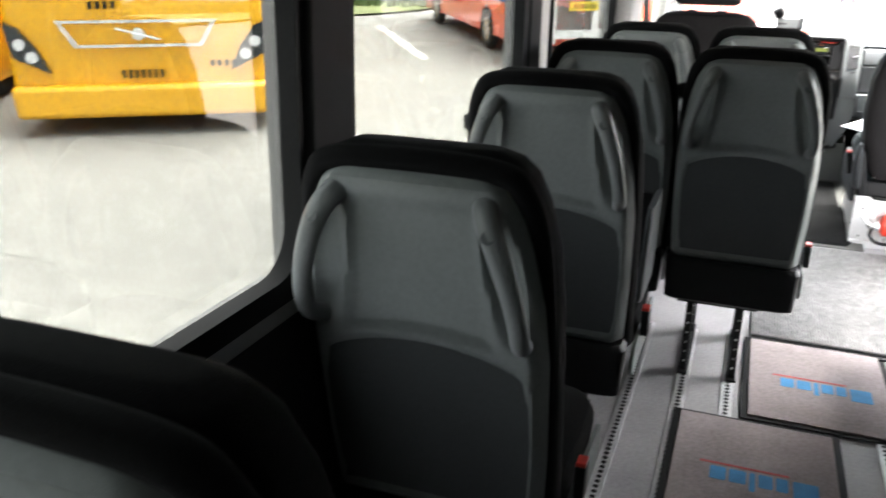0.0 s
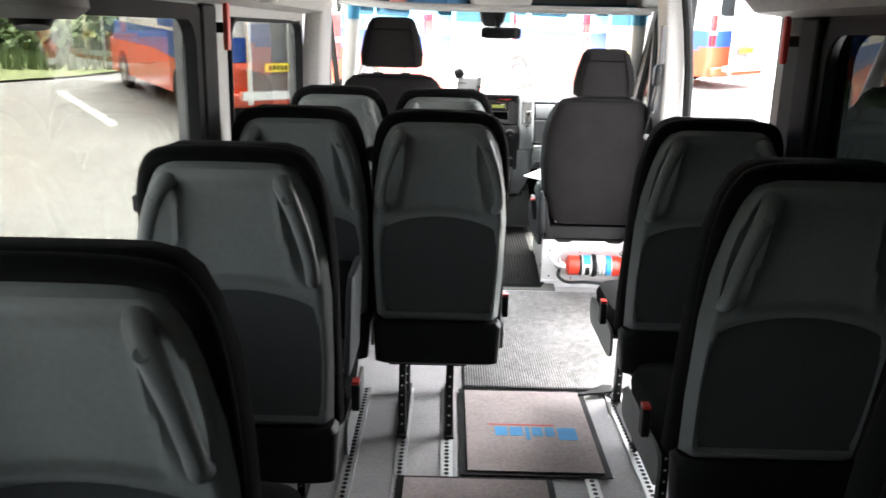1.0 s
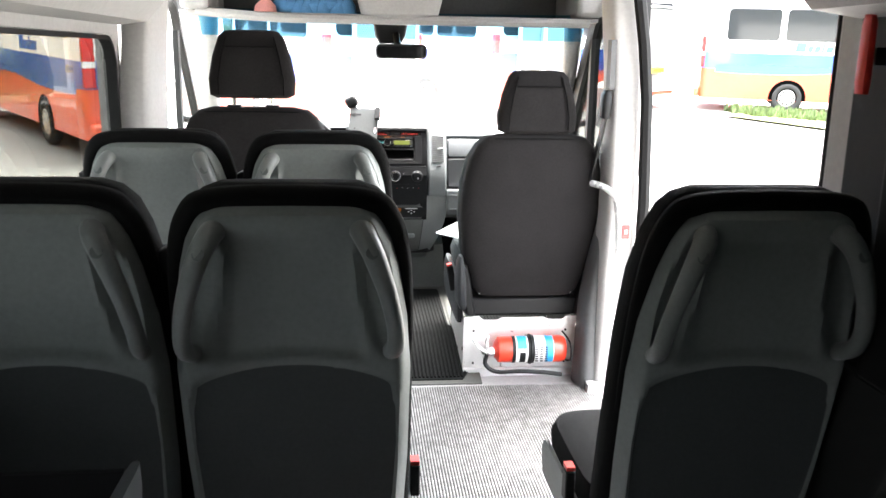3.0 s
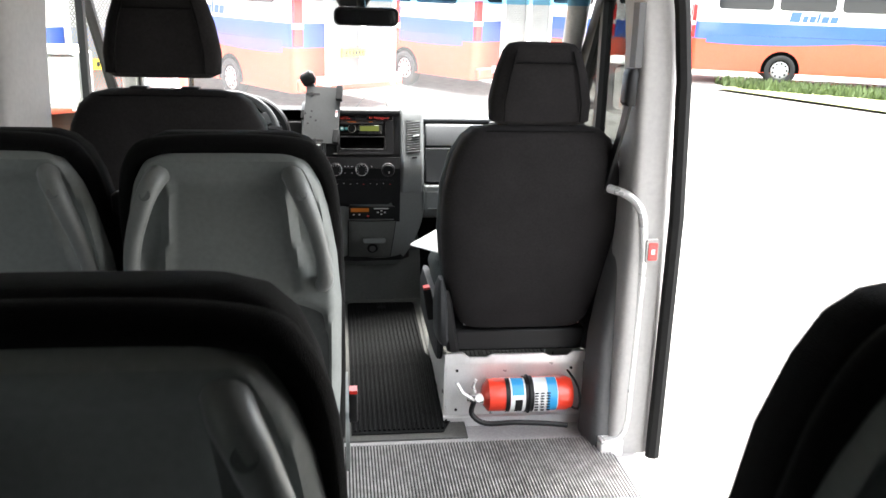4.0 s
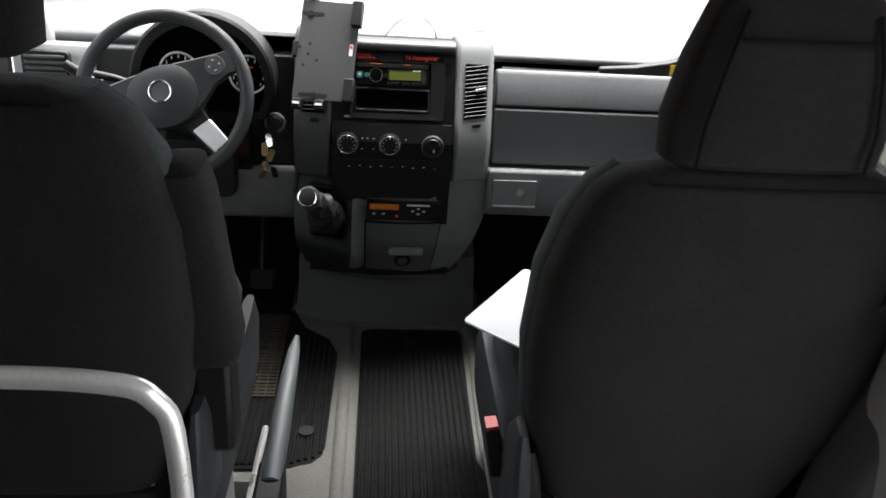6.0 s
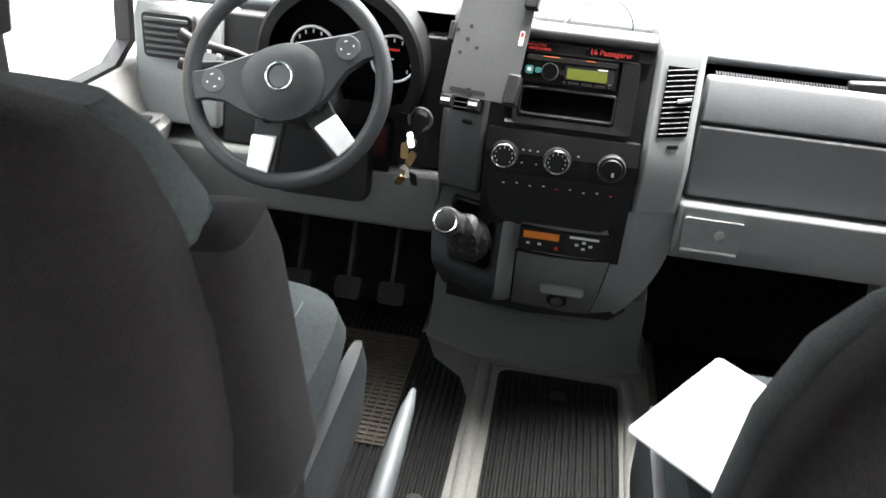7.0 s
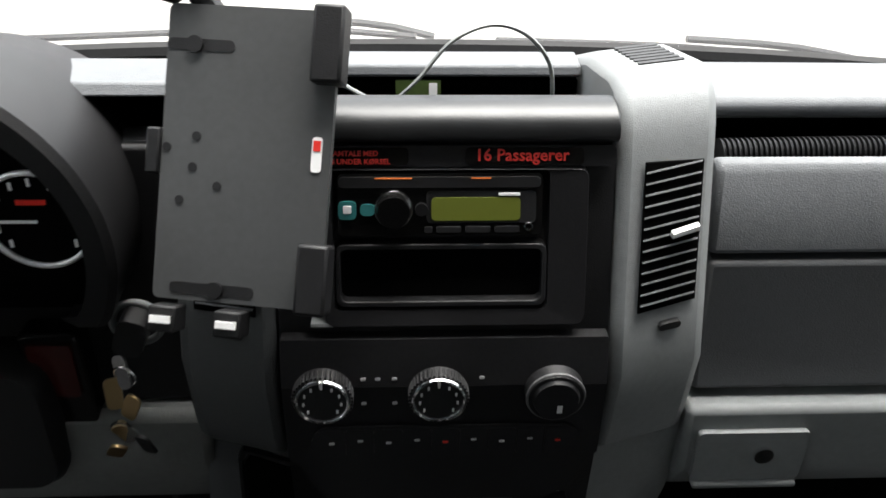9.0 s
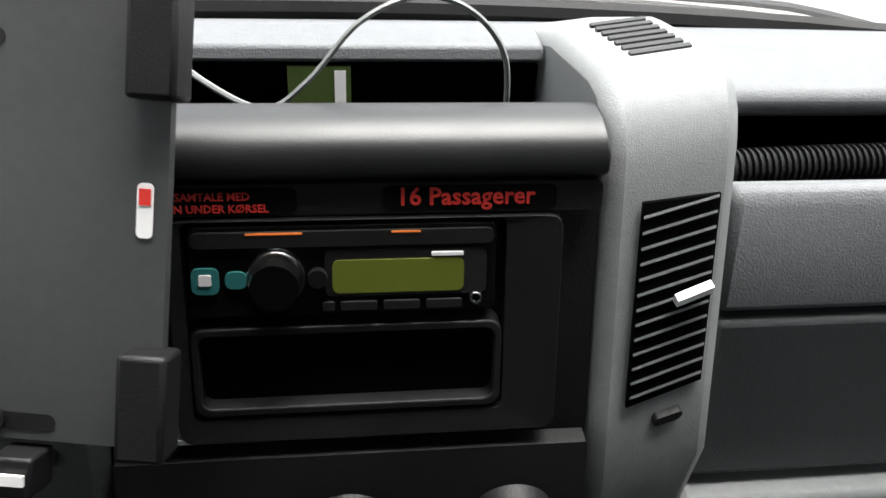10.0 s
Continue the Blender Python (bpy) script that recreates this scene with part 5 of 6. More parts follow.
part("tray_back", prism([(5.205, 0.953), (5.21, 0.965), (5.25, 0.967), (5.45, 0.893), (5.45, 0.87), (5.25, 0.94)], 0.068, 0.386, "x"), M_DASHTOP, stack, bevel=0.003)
part("tray_wall", box((0.068, 5.222, 0.894), (0.386, 5.248, 0.943)), M_SHADEBLACK, stack)
part("cowl", prism([(5.455, 0.84), (5.455, 0.888), (5.56, 0.855), (5.56, 0.78)], -0.03, 0.50, "x"), M_DASHTOP, stack)


def face(nm, x0, x1, z0, z1, d, material, parent, label="", r=0.004, back=None, bevel=0.0):
    """A plate lying on the stack's face, d proud of it."""
    back = (0.01 if d < 0.0045 else 0.0015 - d) if back is None else back
    o = rrect((x0 + x1) / 2, (z0 + z1) / 2, x1 - x0, z1 - z0, r, 3)
    return part(nm, rings([[(u, fy(w) + back, w) for u, w in o], [(u, fy(w) - d, w) for u, w in o]]), material, parent, label, bevel=bevel)


TILT_F = 90 - math.degrees(math.atan(0.36))


def on_face(x, z, d):
    return pose(x, fy(z) - d, z, 180 - 90 - math.degrees(math.atan(0.36)) * (1 if z > 0.745 else 0), 0, 0)


face("label_bed", 0.07, 0.384, 0.938, 0.956, 0.001, M_PIANO, stack)
stk = face("notice_sticker", 0.245, 0.354, 0.9395, 0.9545, 0.0018, M_GLOSS, stack, "black sticker with red words")
words("notice_lettering", "16 Passagerer", 0.0155, on_face(0.2535, 0.9435, 0.0022), M_REDINK, stk)
stk = face("notice_sticker", 0.07, 0.193, 0.9395, 0.9545, 0.0018, M_GLOSS, stack, "black sticker with red words")
words("notice_lettering", "INGEN SAMTALE MED", 0.0068, on_face(0.099, 0.9478, 0.0022), M_REDINK, stk)
words("notice_lettering", "CHAUFF\u00d8REN UNDER K\u00d8RSEL", 0.0068, on_face(0.082, 0.9408, 0.0022), M_REDINK, stk)
# radio surround
o1, o2 = rrect(0.2365, 0.858, 0.245, 0.139, 0.008, 3), rrect(0.223, 0.8645, 0.2, 0.124, 0.005, 3)
part("radio_surround", rings([[(u, fy(w) - d, w) for u, w in o] for o, d in ((o1, -0.01), (o1, 0.004), (o2, 0.002), (o2, -0.01))], closed=True), M_PIANO, stack, bevel=0.0015)
rad = thing("car_radio", "black car radio with olive display and round knob", "radio")
face("body", 0.128, 0.316, 0.871, 0.924, 0.004, M_GLOSS, rad, "", 0.004)
face("fascia_top", 0.129, 0.314, 0.9135, 0.9225, 0.007, M_PIANO, rad)
# faint reflection along the radio's top edge, painted as two glowing strips
for a_, b_ in ((0.162, 0.196), (0.25, 0.268)):
    face("glow_line", a_, b_, 0.9212, 0.9222, 0.0075, M_AMBERGLINT, rad, "painted amber reflection", 0.0004)
face("display", 0.2135, 0.2955, 0.8845, 0.9045, 0.0065, M_LCD, rad, "olive backlit display")
face("display_frame", 0.209, 0.31, 0.882, 0.9095, 0.0055, M_BLACK, rad)
face("source_button", 0.1285, 0.145, 0.886, 0.9015, 0.0065, M_TEAL, rad, "teal button")
face("bass_button", 0.1485, 0.1615, 0.889, 0.899, 0.0065, M_TEAL, rad, "dark teal button")
words("button_lettering", "BASS", 0.0042, on_face(0.1495, 0.8925, 0.0072), M_WHITEINK, rad)
words("button_lettering", "SOURCE", 0.0026, on_face(0.1312, 0.8875, 0.0072), M_WHITEINK, rad)
face("button_symbol", 0.133, 0.1405, 0.8915, 0.898, 0.0072, M_WHITEINK, rad, "", 0.001)
part("knob", disc((0.179, fy(0.894) - 0.004, 0.894), (0, -1, 0.28), 0.0165, 0.018, 32, None, 0.0145), M_GLOSS, rad)
part("knob_ring", torus((0.179, fy(0.894) - 0.006, 0.894), (0, -1, 0.28), 0.0168, 0.0012, 40, 6), M_CHROME, rad)
part("small_knob", disc((0.2045, fy(0.894) - 0.004, 0.894), (0, -1, 0.28), 0.006, 0.006, 16), M_PIANO, rad)
for k in range(3):
    face("preset_key", 0.218 + 0.0268 * k, 0.241 + 0.0268 * k, 0.8745, 0.8795, 0.0075, M_PIANO, rad, "", 0.0015)
face("preset_key", 0.207, 0.2145, 0.8745, 0.8795, 0.0075, M_PIANO, rad, "", 0.0015)
part("aux_socket", torus((0.3035, fy(0.8785) - 0.0055, 0.8785), (0, -1, 0.28), 0.0033, 0.001, 20, 6), M_CHROME, rad)
face("maker_bar", 0.275, 0.295, 0.9065, 0.9085, 0.0072, M_WHITEINK, rad, "plain pale bar", 0.0006)
# storage slot
slot = thing("storage_slot", "empty black storage slot under the radio", "storage slot")
o1, o2 = rrect(0.223, 0.834, 0.197, 0.056, 0.008, 4), rrect(0.223, 0.834, 0.188, 0.047, 0.007, 4)
part("rim", rings([[(u, fy(w) - d, w) for u, w in o] for o, d in ((o1, -0.01), (o1, 0.0035), (o2, 0.0035), (o2, -0.01))], closed=True), M_PIANO, slot, bevel=0.001)
# shallow back plate of the slot; its depth is shade put into the colour
face("cavity", 0.1275, 0.3185, 0.809, 0.859, -0.0065, M_SHADEBLACK, slot, "slot cavity, shade in its colour", 0.006, 0.0115)
face("silver_line", 0.10, 0.352, 0.7885, 0.7915, 0.0035, M_DASHGREY, stack, "grey trim line", 0.001)
for o_ in (*rad.children, *slot.children, *[c_ for c_ in stack.children if c_.name.startswith(("radio_surround", "silver_line"))]):
    if o_.name.startswith("button_lettering"):
        o_.matrix_local = Matrix.Translation((0, 0.0032, 0.009)) @ o_.matrix_local
        continue
    for w_ in o_.data.vertices:
        w_.co.y, w_.co.z = w_.co.y + 0.0032, w_.co.z + 0.009
# climate panel
clim = thing("climate_panel", "black climate panel with three round dials", "climate panel")
bow = [(0.07, 0.65), (0.085, 0.632)] + [(0.227 + 0.142 * math.sin(radians(a)), 0.632 - 0.048 * min(1.0, 1.7 * math.cos(radians(a)))) for a in range(-80, 81, 16)] + [(0.369, 0.632), (0.384, 0.65), (0.384, 0.74), (0.07, 0.74)]
part("panel", prism(bow, 4.937, 4.95, "y"), M_PIANO, clim)
face("upper_panel", 0.07, 0.384, 0.7403, 0.785, 0.003, M_PIANO, clim, "", 0.002)
for x, sil in ((0.11, 1), (0.22, 1), (0.332, 0)):
    d = part("dial", disc((x, fy(0.736) - 0.003, 0.736), (0, -1, 0), 0.0285, 0.016, 36, None, 0.0265), M_BLACK, clim, "knurled black dial")
    if sil:
        part("dial_ring", torus((x, fy(0.736) - 0.019, 0.736), (0, -1, 0), 0.0245, 0.0022, 40, 8), M_CHROME, d, "bright ring")
        bm = bmesh.new()
        for k in range(40):
            a = 2 * math.pi * k / 40
            c = Vector((x + 0.0282 * math.cos(a), fy(0.736) - 0.012, 0.736 + 0.0282 * math.sin(a)))
            box(c - Vector((0.0011, 0.006, 0.0011)), c + Vector((0.0011, 0.006, 0.0011)), bm)
        tagged(part("knurling", bm, M_PIANO, d), kind="stuff")
        bm = bmesh.new()
        for k in range(9):
            a = radians(-40 + 32.5 * k)
            c = Vector((x - 0.018 * math.cos(a), fy(0.736) - 0.0194, 0.736 + 0.018 * math.sin(a)))
            box(c - Vector((0.001, 0.0004, 0.0018)), c + Vector((0.001, 0.0004, 0.0018)), bm)
        part("marks", bm, M_WHITEINK, d)
        part("pointer", box((x - 0.0014, fy(0.736) - 0.0222, 0.7565), (x + 0.0014, fy(0.736) - 0.0195, 0.7625)), M_WHITEINK, d)
    else:
        part("dial_cap", disc((x, fy(0.736) - 0.019, 0.736), (0, -1, 0), 0.023, 0.004, 32, None, 0.021), M_PIANO, d, "flat round cap")
        part("dial_rim", torus((x, fy(0.736) - 0.016, 0.736), (0, -1, 0), 0.0272, 0.0018, 40, 8), M_TRIMDK, d)
        part("mark", box((x + 0.001, fy(0.736) - 0.0238, 0.722), (x + 0.006, fy(0.736) - 0.0232, 0.731)), M_WHITEINK, d)
sym = bmesh.new()
for x, z in ((0.148, 0.748), (0.162, 0.748), (0.178, 0.748), (0.148, 0.72), (0.178, 0.72), (0.262, 0.748)):
    rings([[(u, y, w) for u, w in rrect(x, z, 0.005, 0.0032, 0.001, 2)] for y in (fy(z) - 0.0031, fy(z) - 0.0037)], sym)
tagged(part("symbol_row", sym, M_WHITEINK, clim), kind="stuff")
strip = face("switch_strip", 0.095, 0.362, 0.648, 0.694, 0.008, M_PIANO, clim, "black row of switches", 0.02)
for k in range(9):
    x = 0.115 + 0.0282 * k
    sw = face("switch", x - 0.0136, x + 0.0136, 0.653, 0.690, 0.0088, M_PIANO, strip, "", 0.003)
    face("switch_mark", x - 0.0028, x + 0.0028, 0.6715 + 0.003 * (k % 2), 0.674 + 0.003 * (k % 2), 0.0094, M_RED if k in (4, 8) else M_WHITEINK, strip, "", 0.001)

# lower console
con = thing("lower_console", "grey lower console with ashtray", "console")


def con_y(x, z):
    """Front surface of the lower console, bulging in plan and tucked in towards its foot."""
    base = 4.946 + 1.5 * max(0.0, 0.56 - z) ** 2 + 1.09 * (x - 0.26) ** 2
    tab = [(0.26, 0.0), (0.30, 0.008), (0.35, 0.03), (0.40, 0.062), (0.425, 0.072), (0.445, 0.072), (0.47, 0.060), (0.56, 0.013), (0.60, 0.0), (0.66, 0.0)]
    p = 0.0
    for (a, u), (b, v) in zip(tab, tab[1:]):
        if a <= z <= b:
            p = u + (v - u) * (z - a) / (b - a)
    k = min(1.0, max(0.0, (0.168 - x) / 0.048))
    return base - p * k * k * (3 - 2 * k)


def con_panel(nm, left, right, z0, z1, material, parent, label="", d=0.0, back=0.06, nx=16, nz=22, bevel=0.0):
    """A curved panel of the console between two edges given as functions of height."""
    bm = bmesh.new()
    rows = []
    for j in range(nz + 1):
        z = z0 + (z1 - z0) * j / nz
        a, b = left(z), right(z)
        rows.append([(a + (b - a) * i / nx, z) for i in range(nx + 1)])
    f = [[bm.verts.new((x, con_y(x, z) - d, z)) for x, z in r] for r in rows]
    g = [[bm.verts.new((x, con_y(x, z) + back, z)) for x, z in (r[0], r[-1])] for r in rows]
    for j in range(nz):
        for i in range(nx):
            bm.faces.new((f[j][i], f[j][i + 1], f[j + 1][i + 1], f[j + 1][i]))
        bm.faces.new((g[j][0], f[j][0], f[j + 1][0], g[j + 1][0]))
        bm.faces.new((f[j][-1], g[j][1], g[j + 1][1], f[j + 1][-1]))
    bm.faces.new(f[0][::-1] + [g[0][0], g[0][1]])
    bm.faces.new(f[-1] + [g[-1][1], g[-1][0]])
    return part(nm, bm, material, parent, label, bevel=bevel)


def con_left(z):
    return -0.040 + 0.09 * max(0.0, 0.5 - z)


def con_right(z):
    return 0.498 - 0.9 * max(0.0, 0.56 - z) ** 1.7


foot_rows = []
for z, dy, g_ in ((0.072, -0.012, 0.03), (0.085, 0.0, 0.022), (0.11, 0.008, 0.008), (0.2, 0.006, 0.0), (0.285, 0.0, -0.004), (0.33, 0.004, -0.01)):
    fr = [(x, 5.112 - 0.20 * (z - 0.1) + dy * 0.5 + 0.85 * (x - 0.25) ** 2, z) for x in [-0.045 - g_ + (0.545 + 2 * g_) * k / 24 for k in range(25)]]
    foot_rows.append(fr + [(0.52 + g_, 5.40, z), (-0.05 - g_, 5.40, z)])
part("foot", rings(foot_rows), M_FOOT, con, "dark grey console foot")
part("core", prism([(0.0, 5.06), (0.2, 5.03), (0.40, 5.05), (0.44, 5.10), (0.44, 5.38), (-0.02, 5.38)], 0.30, 0.64, "z"), M_BLACK, con)
con_panel("gear_housing", con_left, lambda z: 0.124 - 0.10 * max(0.0, 0.42 - z), 0.27, 0.632, M_WHEEL, con, "dark grey gear lever housing", nx=14, nz=40)
con_panel("ridge", lambda z: 0.1245 - 0.10 * max(0.0, 0.42 - z), lambda z: 0.168 - 0.05 * max(0.0, 0.5 - z), 0.27, 0.632, M_DASHGREY, con, "pale grey curved ridge", nx=14, nz=40)
con_panel("console_front", lambda z: 0.1685 - 0.05 * max(0.0, 0.5 - z), con_right, 0.27, 0.628, M_DASHGREY, con, nx=24, nz=30)
con_panel("drawer_gap", lambda z: 0.159, lambda z: 0.3705 - 0.10 * (0.505 - z), 0.318, 0.507, M_SHADEBLACK, con, "dark gap round the drawer", d=0.0016, back=0.01)
con_panel("drawer", lambda z: 0.162, lambda z: 0.3675 - 0.10 * (0.505 - z), 0.321, 0.504, M_FOOT, con, "grey ashtray drawer", d=0.006, back=0.01, bevel=0.002)
part("drawer_lip", prism(rrect(0.275, 0.412, 0.10, 0.024, 0.009), con_y(0.27, 0.41) - 0.022, con_y(0.27, 0.41) - 0.004, "y"), M_DASHGREY, con, bevel=0.004)
part("socket", disc((0.268, con_y(0.268, 0.372) - 0.004, 0.374), (0, -1, -0.35), 0.024, 0.008, 24), M_BLACK, con, "black power socket")
part("socket_cap", disc((0.268, con_y(0.268, 0.372) - 0.012, 0.371), (0, -1, -0.35), 0.014, 0.004, 20), M_TRIMDK, con)
tac = thing("tachograph", "black tachograph with an amber display", "tachograph")
part("body", prism(rrect(0.263, 0.545, 0.2, 0.053, 0.004), 4.936, 4.97, "y"), M_PIANO, tac)
part("display", box((0.172, 4.9342, 0.55), (0.25, 4.9358, 0.566)), M_ORANGE, tac, "amber display")
part("slot", box((0.272, 4.9342, 0.562), (0.335, 4.9358, 0.567)), M_WHITEINK, tac, "pale paper slot")
bm = bmesh.new()
for x, z in ((0.18, 0.535), (0.205, 0.535), (0.285, 0.545), (0.30, 0.537), (0.315, 0.545), (0.30, 0.552)):
    box((x, 4.9342, z), (x + 0.008, 4.9358, z + 0.005), bm)
tagged(part("key_row", bm, M_WHITEINK, tac), kind="stuff")
part("red_key", box((0.242, 4.934, 0.528), (0.25, 4.9358, 0.535)), M_RED, tac)
# gear lever
gl = thing("gear_lever", "silver-capped gear lever on a leather boot", "gear lever")
o_ = [(0.014, 0.585), (0.093, 0.588), (0.102, 0.578), (0.107, 0.475), (0.098, 0.462), (0.022, 0.46), (0.012, 0.47), (0.008, 0.575)]
part("recess_frame", rings([[(0.058 + (x - 0.058) * k, con_y(x, z) - d_, 0.524 + (z - 0.524) * k) for x, z in o_] for k, d_ in ((1.16, -0.004), (1.14, 0.004), (1.06, 0.0035), (1.0, -0.003))]), M_PIANO, gl, "black frame of the gear recess")
# flat plate for the recess, its inner shade painted as near-black
part("recess", rings([[(x, con_y(x, z) - d_, z) for x, z in o_] for d_ in (-0.004, 0.0045)]), M_SHADEBLACK, gl, "gear recess, shade in its colour")
GM = pose(0.023, 4.77, 0.643, 62, 0, -6)
boot_axis = [(0.056, 4.928, 0.526), (0.054, 4.900, 0.545), (0.050, 4.872, 0.566), (0.044, 4.848, 0.588), (0.036, 4.822, 0.610), (0.029, 4.798, 0.626)]
boot_r = [0.046, 0.043, 0.038, 0.033, 0.027, 0.019]
fine_r = []
for a, b in zip(boot_r, boot_r[1:]):
    fine_r += [a + (b - a) * k / 6 for k in range(6)]
fine_r = [r * (1 + 0.09 * math.sin(1.5 * k)) for k, r in enumerate(fine_r + [boot_r[-1]])]
bt_ = tube(boot_axis, fine_r, 26, None, 6)
for v in bt_.verts:
    a = 130 * v.co.x + 90 * v.co.z
    v.co += Vector((0.003 * math.sin(a + 150 * v.co.y), 0.003 * math.sin(1.7 * a), 0.004 * math.sin(0.8 * a + 110 * v.co.y)))
part("boot", bt_, M_BOOT, gl, "creased black leather boot")
part("knob", move(loft([(-0.04, 0, 0, 0.013, 0.013), (-0.025, 0, 0, 0.022, 0.022), (-0.008, 0, 0, 0.0285, 0.0285), (0.008, 0, 0, 0.029, 0.029), (0.017, 0, 0, 0.025, 0.025)], 24, 2), GM), M_WHEEL, gl)
cp_ = part("knob_cap", move(loft([(0.0172, 0, 0, 0.0235, 0.0235), (0.022, 0, 0, 0.021, 0.021), (0.0245, 0, 0, 0.014, 0.014)], 24, 2), GM), M_BLACK, gl)
part("cap_ring", move(torus((0, 0, 0.02), (0, 0, 1), 0.022, 0.0026, 32, 8), GM), M_CHROME, cp_, "bright cap ring")
hb = thing("hand_brake", "grey hand brake lever beside the driver seat", "lever")
part("lever", tube([(-0.005, 4.16, 0.27), (-0.003, 4.30, 0.295), (0.0, 4.45, 0.318), (0.003, 4.56, 0.335), (0.004, 4.615, 0.338)], [0.024, 0.023, 0.020, 0.014, 0.006], 12), M_LEVER, hb)
part("bracket", box((-0.035, 4.10, 0.006), (0.02, 4.22, 0.285)), M_BLACK, hb, bevel=0.008)
part("rod", tube([(-0.055, 4.12, 0.20), (-0.05, 4.35, 0.215), (-0.05, 4.42, 0.21)], 0.008, 8), M_STEEL, hb, "bright adjuster rod")

# tablet holder
th = thing("tablet_holder", "dark metal tablet holder plate with clamps on the dashboard", "tablet holder")
HM = pose(0.053, 4.985, 0.96, -29, 0, -10)
plate = part("plate", move(prism(rrect(0, 0, 0.15, 0.255, 0.006), -0.004, 0.004, "y"), HM), M_HOLDER, th)
bm = bmesh.new()
for u, v in ((-0.044, 0.015), (-0.07, 0.004), (-0.046, -0.012), (-0.023, -0.027), (-0.056, -0.041)):
    disc((u, -0.0042, v), (0, -1, 0), 0.004, 0.0006, 12, bm)
for u, v in ((-0.045, 0.093), (-0.022, -0.117)):
    rings([[(a, y, b) for a, b in rrect(u, v, 0.06 if v > 0 else 0.076, 0.01, 0.0045, 3)] for y in (-0.0042, -0.0047)], bm)
tagged(part("perforation", move(bm, HM), M_BLACK, plate), kind="stuff")
bm = bmesh.new()
for u, v in ((-0.05, 0.093), (-0.019, -0.117)):
    disc((u, -0.0048, v), (0, -1, 0), 0.0075, 0.003, 12, bm)
tagged(part("bolt_set", move(bm, HM), M_BLACK, plate), kind="stuff")
part("corner_clamp", move(box((0.056, -0.022, 0.065), (0.083, 0.006, 0.13)), HM), M_BLACK, th, bevel=0.003)
part("corner_clamp", move(box((-0.088, -0.008, -0.02), (-0.0755, 0.012, 0.02)), HM), M_BLACK, th, bevel=0.002)
part("corner_clamp", move(box((0.056, -0.022, -0.13), (0.083, 0.006, -0.07)), HM), M_BLACK, th, bevel=0.003)
for u in (-0.058, 0.0):
    part("foot_clamp", move(box((u - 0.012, -0.022, -0.155), (u + 0.012, 0.004, -0.132)), HM), M_BLACK, th, bevel=0.002)
    part("clamp_pad", move(box((u - 0.009, -0.025, -0.1465), (u + 0.009, -0.0225, -0.1405)), HM), M_WHITEPL, th)
part("sticker", move(prism(rrect(0.063, 0.006, 0.009, 0.03, 0.003), -0.0052, -0.0045, "y"), HM), M_WHITEPL, th, "small white sticker")
part("sticker_dot", move(box((0.0598, -0.0058, 0.009), (0.0662, -0.0053, 0.018)), HM), M_RED, th)
part("arm", tube([(0.045, 5.0, 0.955), (0.03, 5.03, 0.93), (0.02, 5.06, 0.90)], 0.018, 10), M_BLACK, th)
part("ball_mount", move(loft([(-0.03, 0, 0, 0.02, 0.02), (-0.02, 0, 0, 0.03, 0.025), (0.02, 0, 0, 0.03, 0.025), (0.03, 0, 0, 0.018, 0.018)], 14), pose(-0.005, 5.075, 1.105, 0, 60, 0)), M_BLACK, th)
part("mount_arm", tube([(0.0, 5.08, 1.09), (0.035, 5.06, 1.045)], 0.012, 8), M_BLACK, th)
# keys
ky = thing("ignition_keys", "bunch of keys hanging from the ignition lock", "keys")
part("lock_ring", torus((-0.088, 5.03, 0.752), (0, -1, 0), 0.025, 0.004), M_DASHGREY, ky)
part("fob", move(prism(rrect(0, 0, 0.03, 0.045, 0.01), -0.03, 0.0, "y"), pose(-0.088, 5.03, 0.752, 0, 20, 0)), M_BLACK, ky)
for k, (dx, z, m_) in enumerate(((0.0, 0.715, M_CHROME), (-0.012, 0.69, M_BRASS), (0.004, 0.675, M_BRASS), (-0.006, 0.645, M_CHROME), (0.014, 0.63, M_BLACK), (-0.016, 0.625, M_BRASS))):
    part("key", move(prism(rrect(0, 0, 0.017, 0.036, 0.006, 3), -0.0015, 0.0015, "y"), pose(-0.1 + dx, 4.995 - 0.004 * k, z, 10 * k - 20, 25 * (k % 3) - 25, 30 * (k % 2) - 20)), m_, ky)
part("key_ring", torus((-0.098, 4.995, 0.71), (0.3, 1, 0.1), 0.012, 0.0012, 24, 6), M_CHROME, ky)

# things in the trays
bk = thing("booklet", "green booklet lying in the dashboard tray", "booklet")
part("cover", move(box((-0.025, -0.003, 0), (0.025, 0.003, 0.053)), pose(0.205, 5.2, 0.896, -10, 0, 0)), M_GREENBOOK, bk)
part("white_patch", move(box((0.012, -0.004, 0.02), (0.021, -0.0032, 0.05)), pose(0.205, 5.2, 0.896, -10, 0, 0)), M_WHITEPL, bk)
solid("loose_cable", tube([(0.09, 5.16, 0.99), (0.13, 5.12, 0.975), (0.17, 5.10, 0.965), (0.20, 5.10, 0.985), (0.235, 5.11, 1.022), (0.275, 5.12, 1.036), (0.31, 5.12, 1.026), (0.335, 5.12, 0.995), (0.34, 5.12, 0.95)], 0.0022, 6, None, 8), M_HANDLE, "thin grey cable looping over the dashboard tray", "cable")
hs = bmesh.new()
for k in range(70):
    t_ = k / 69
    c = Vector((0.53 + 0.42 * t_, 5.135 + 0.02 * math.sin(3 * t_), 0.893 - 0.006 * math.sin(math.pi * t_)))
    disc(c, (1, 0, 0.1), 0.0165, 0.0042, 12, hs, 0.0135)
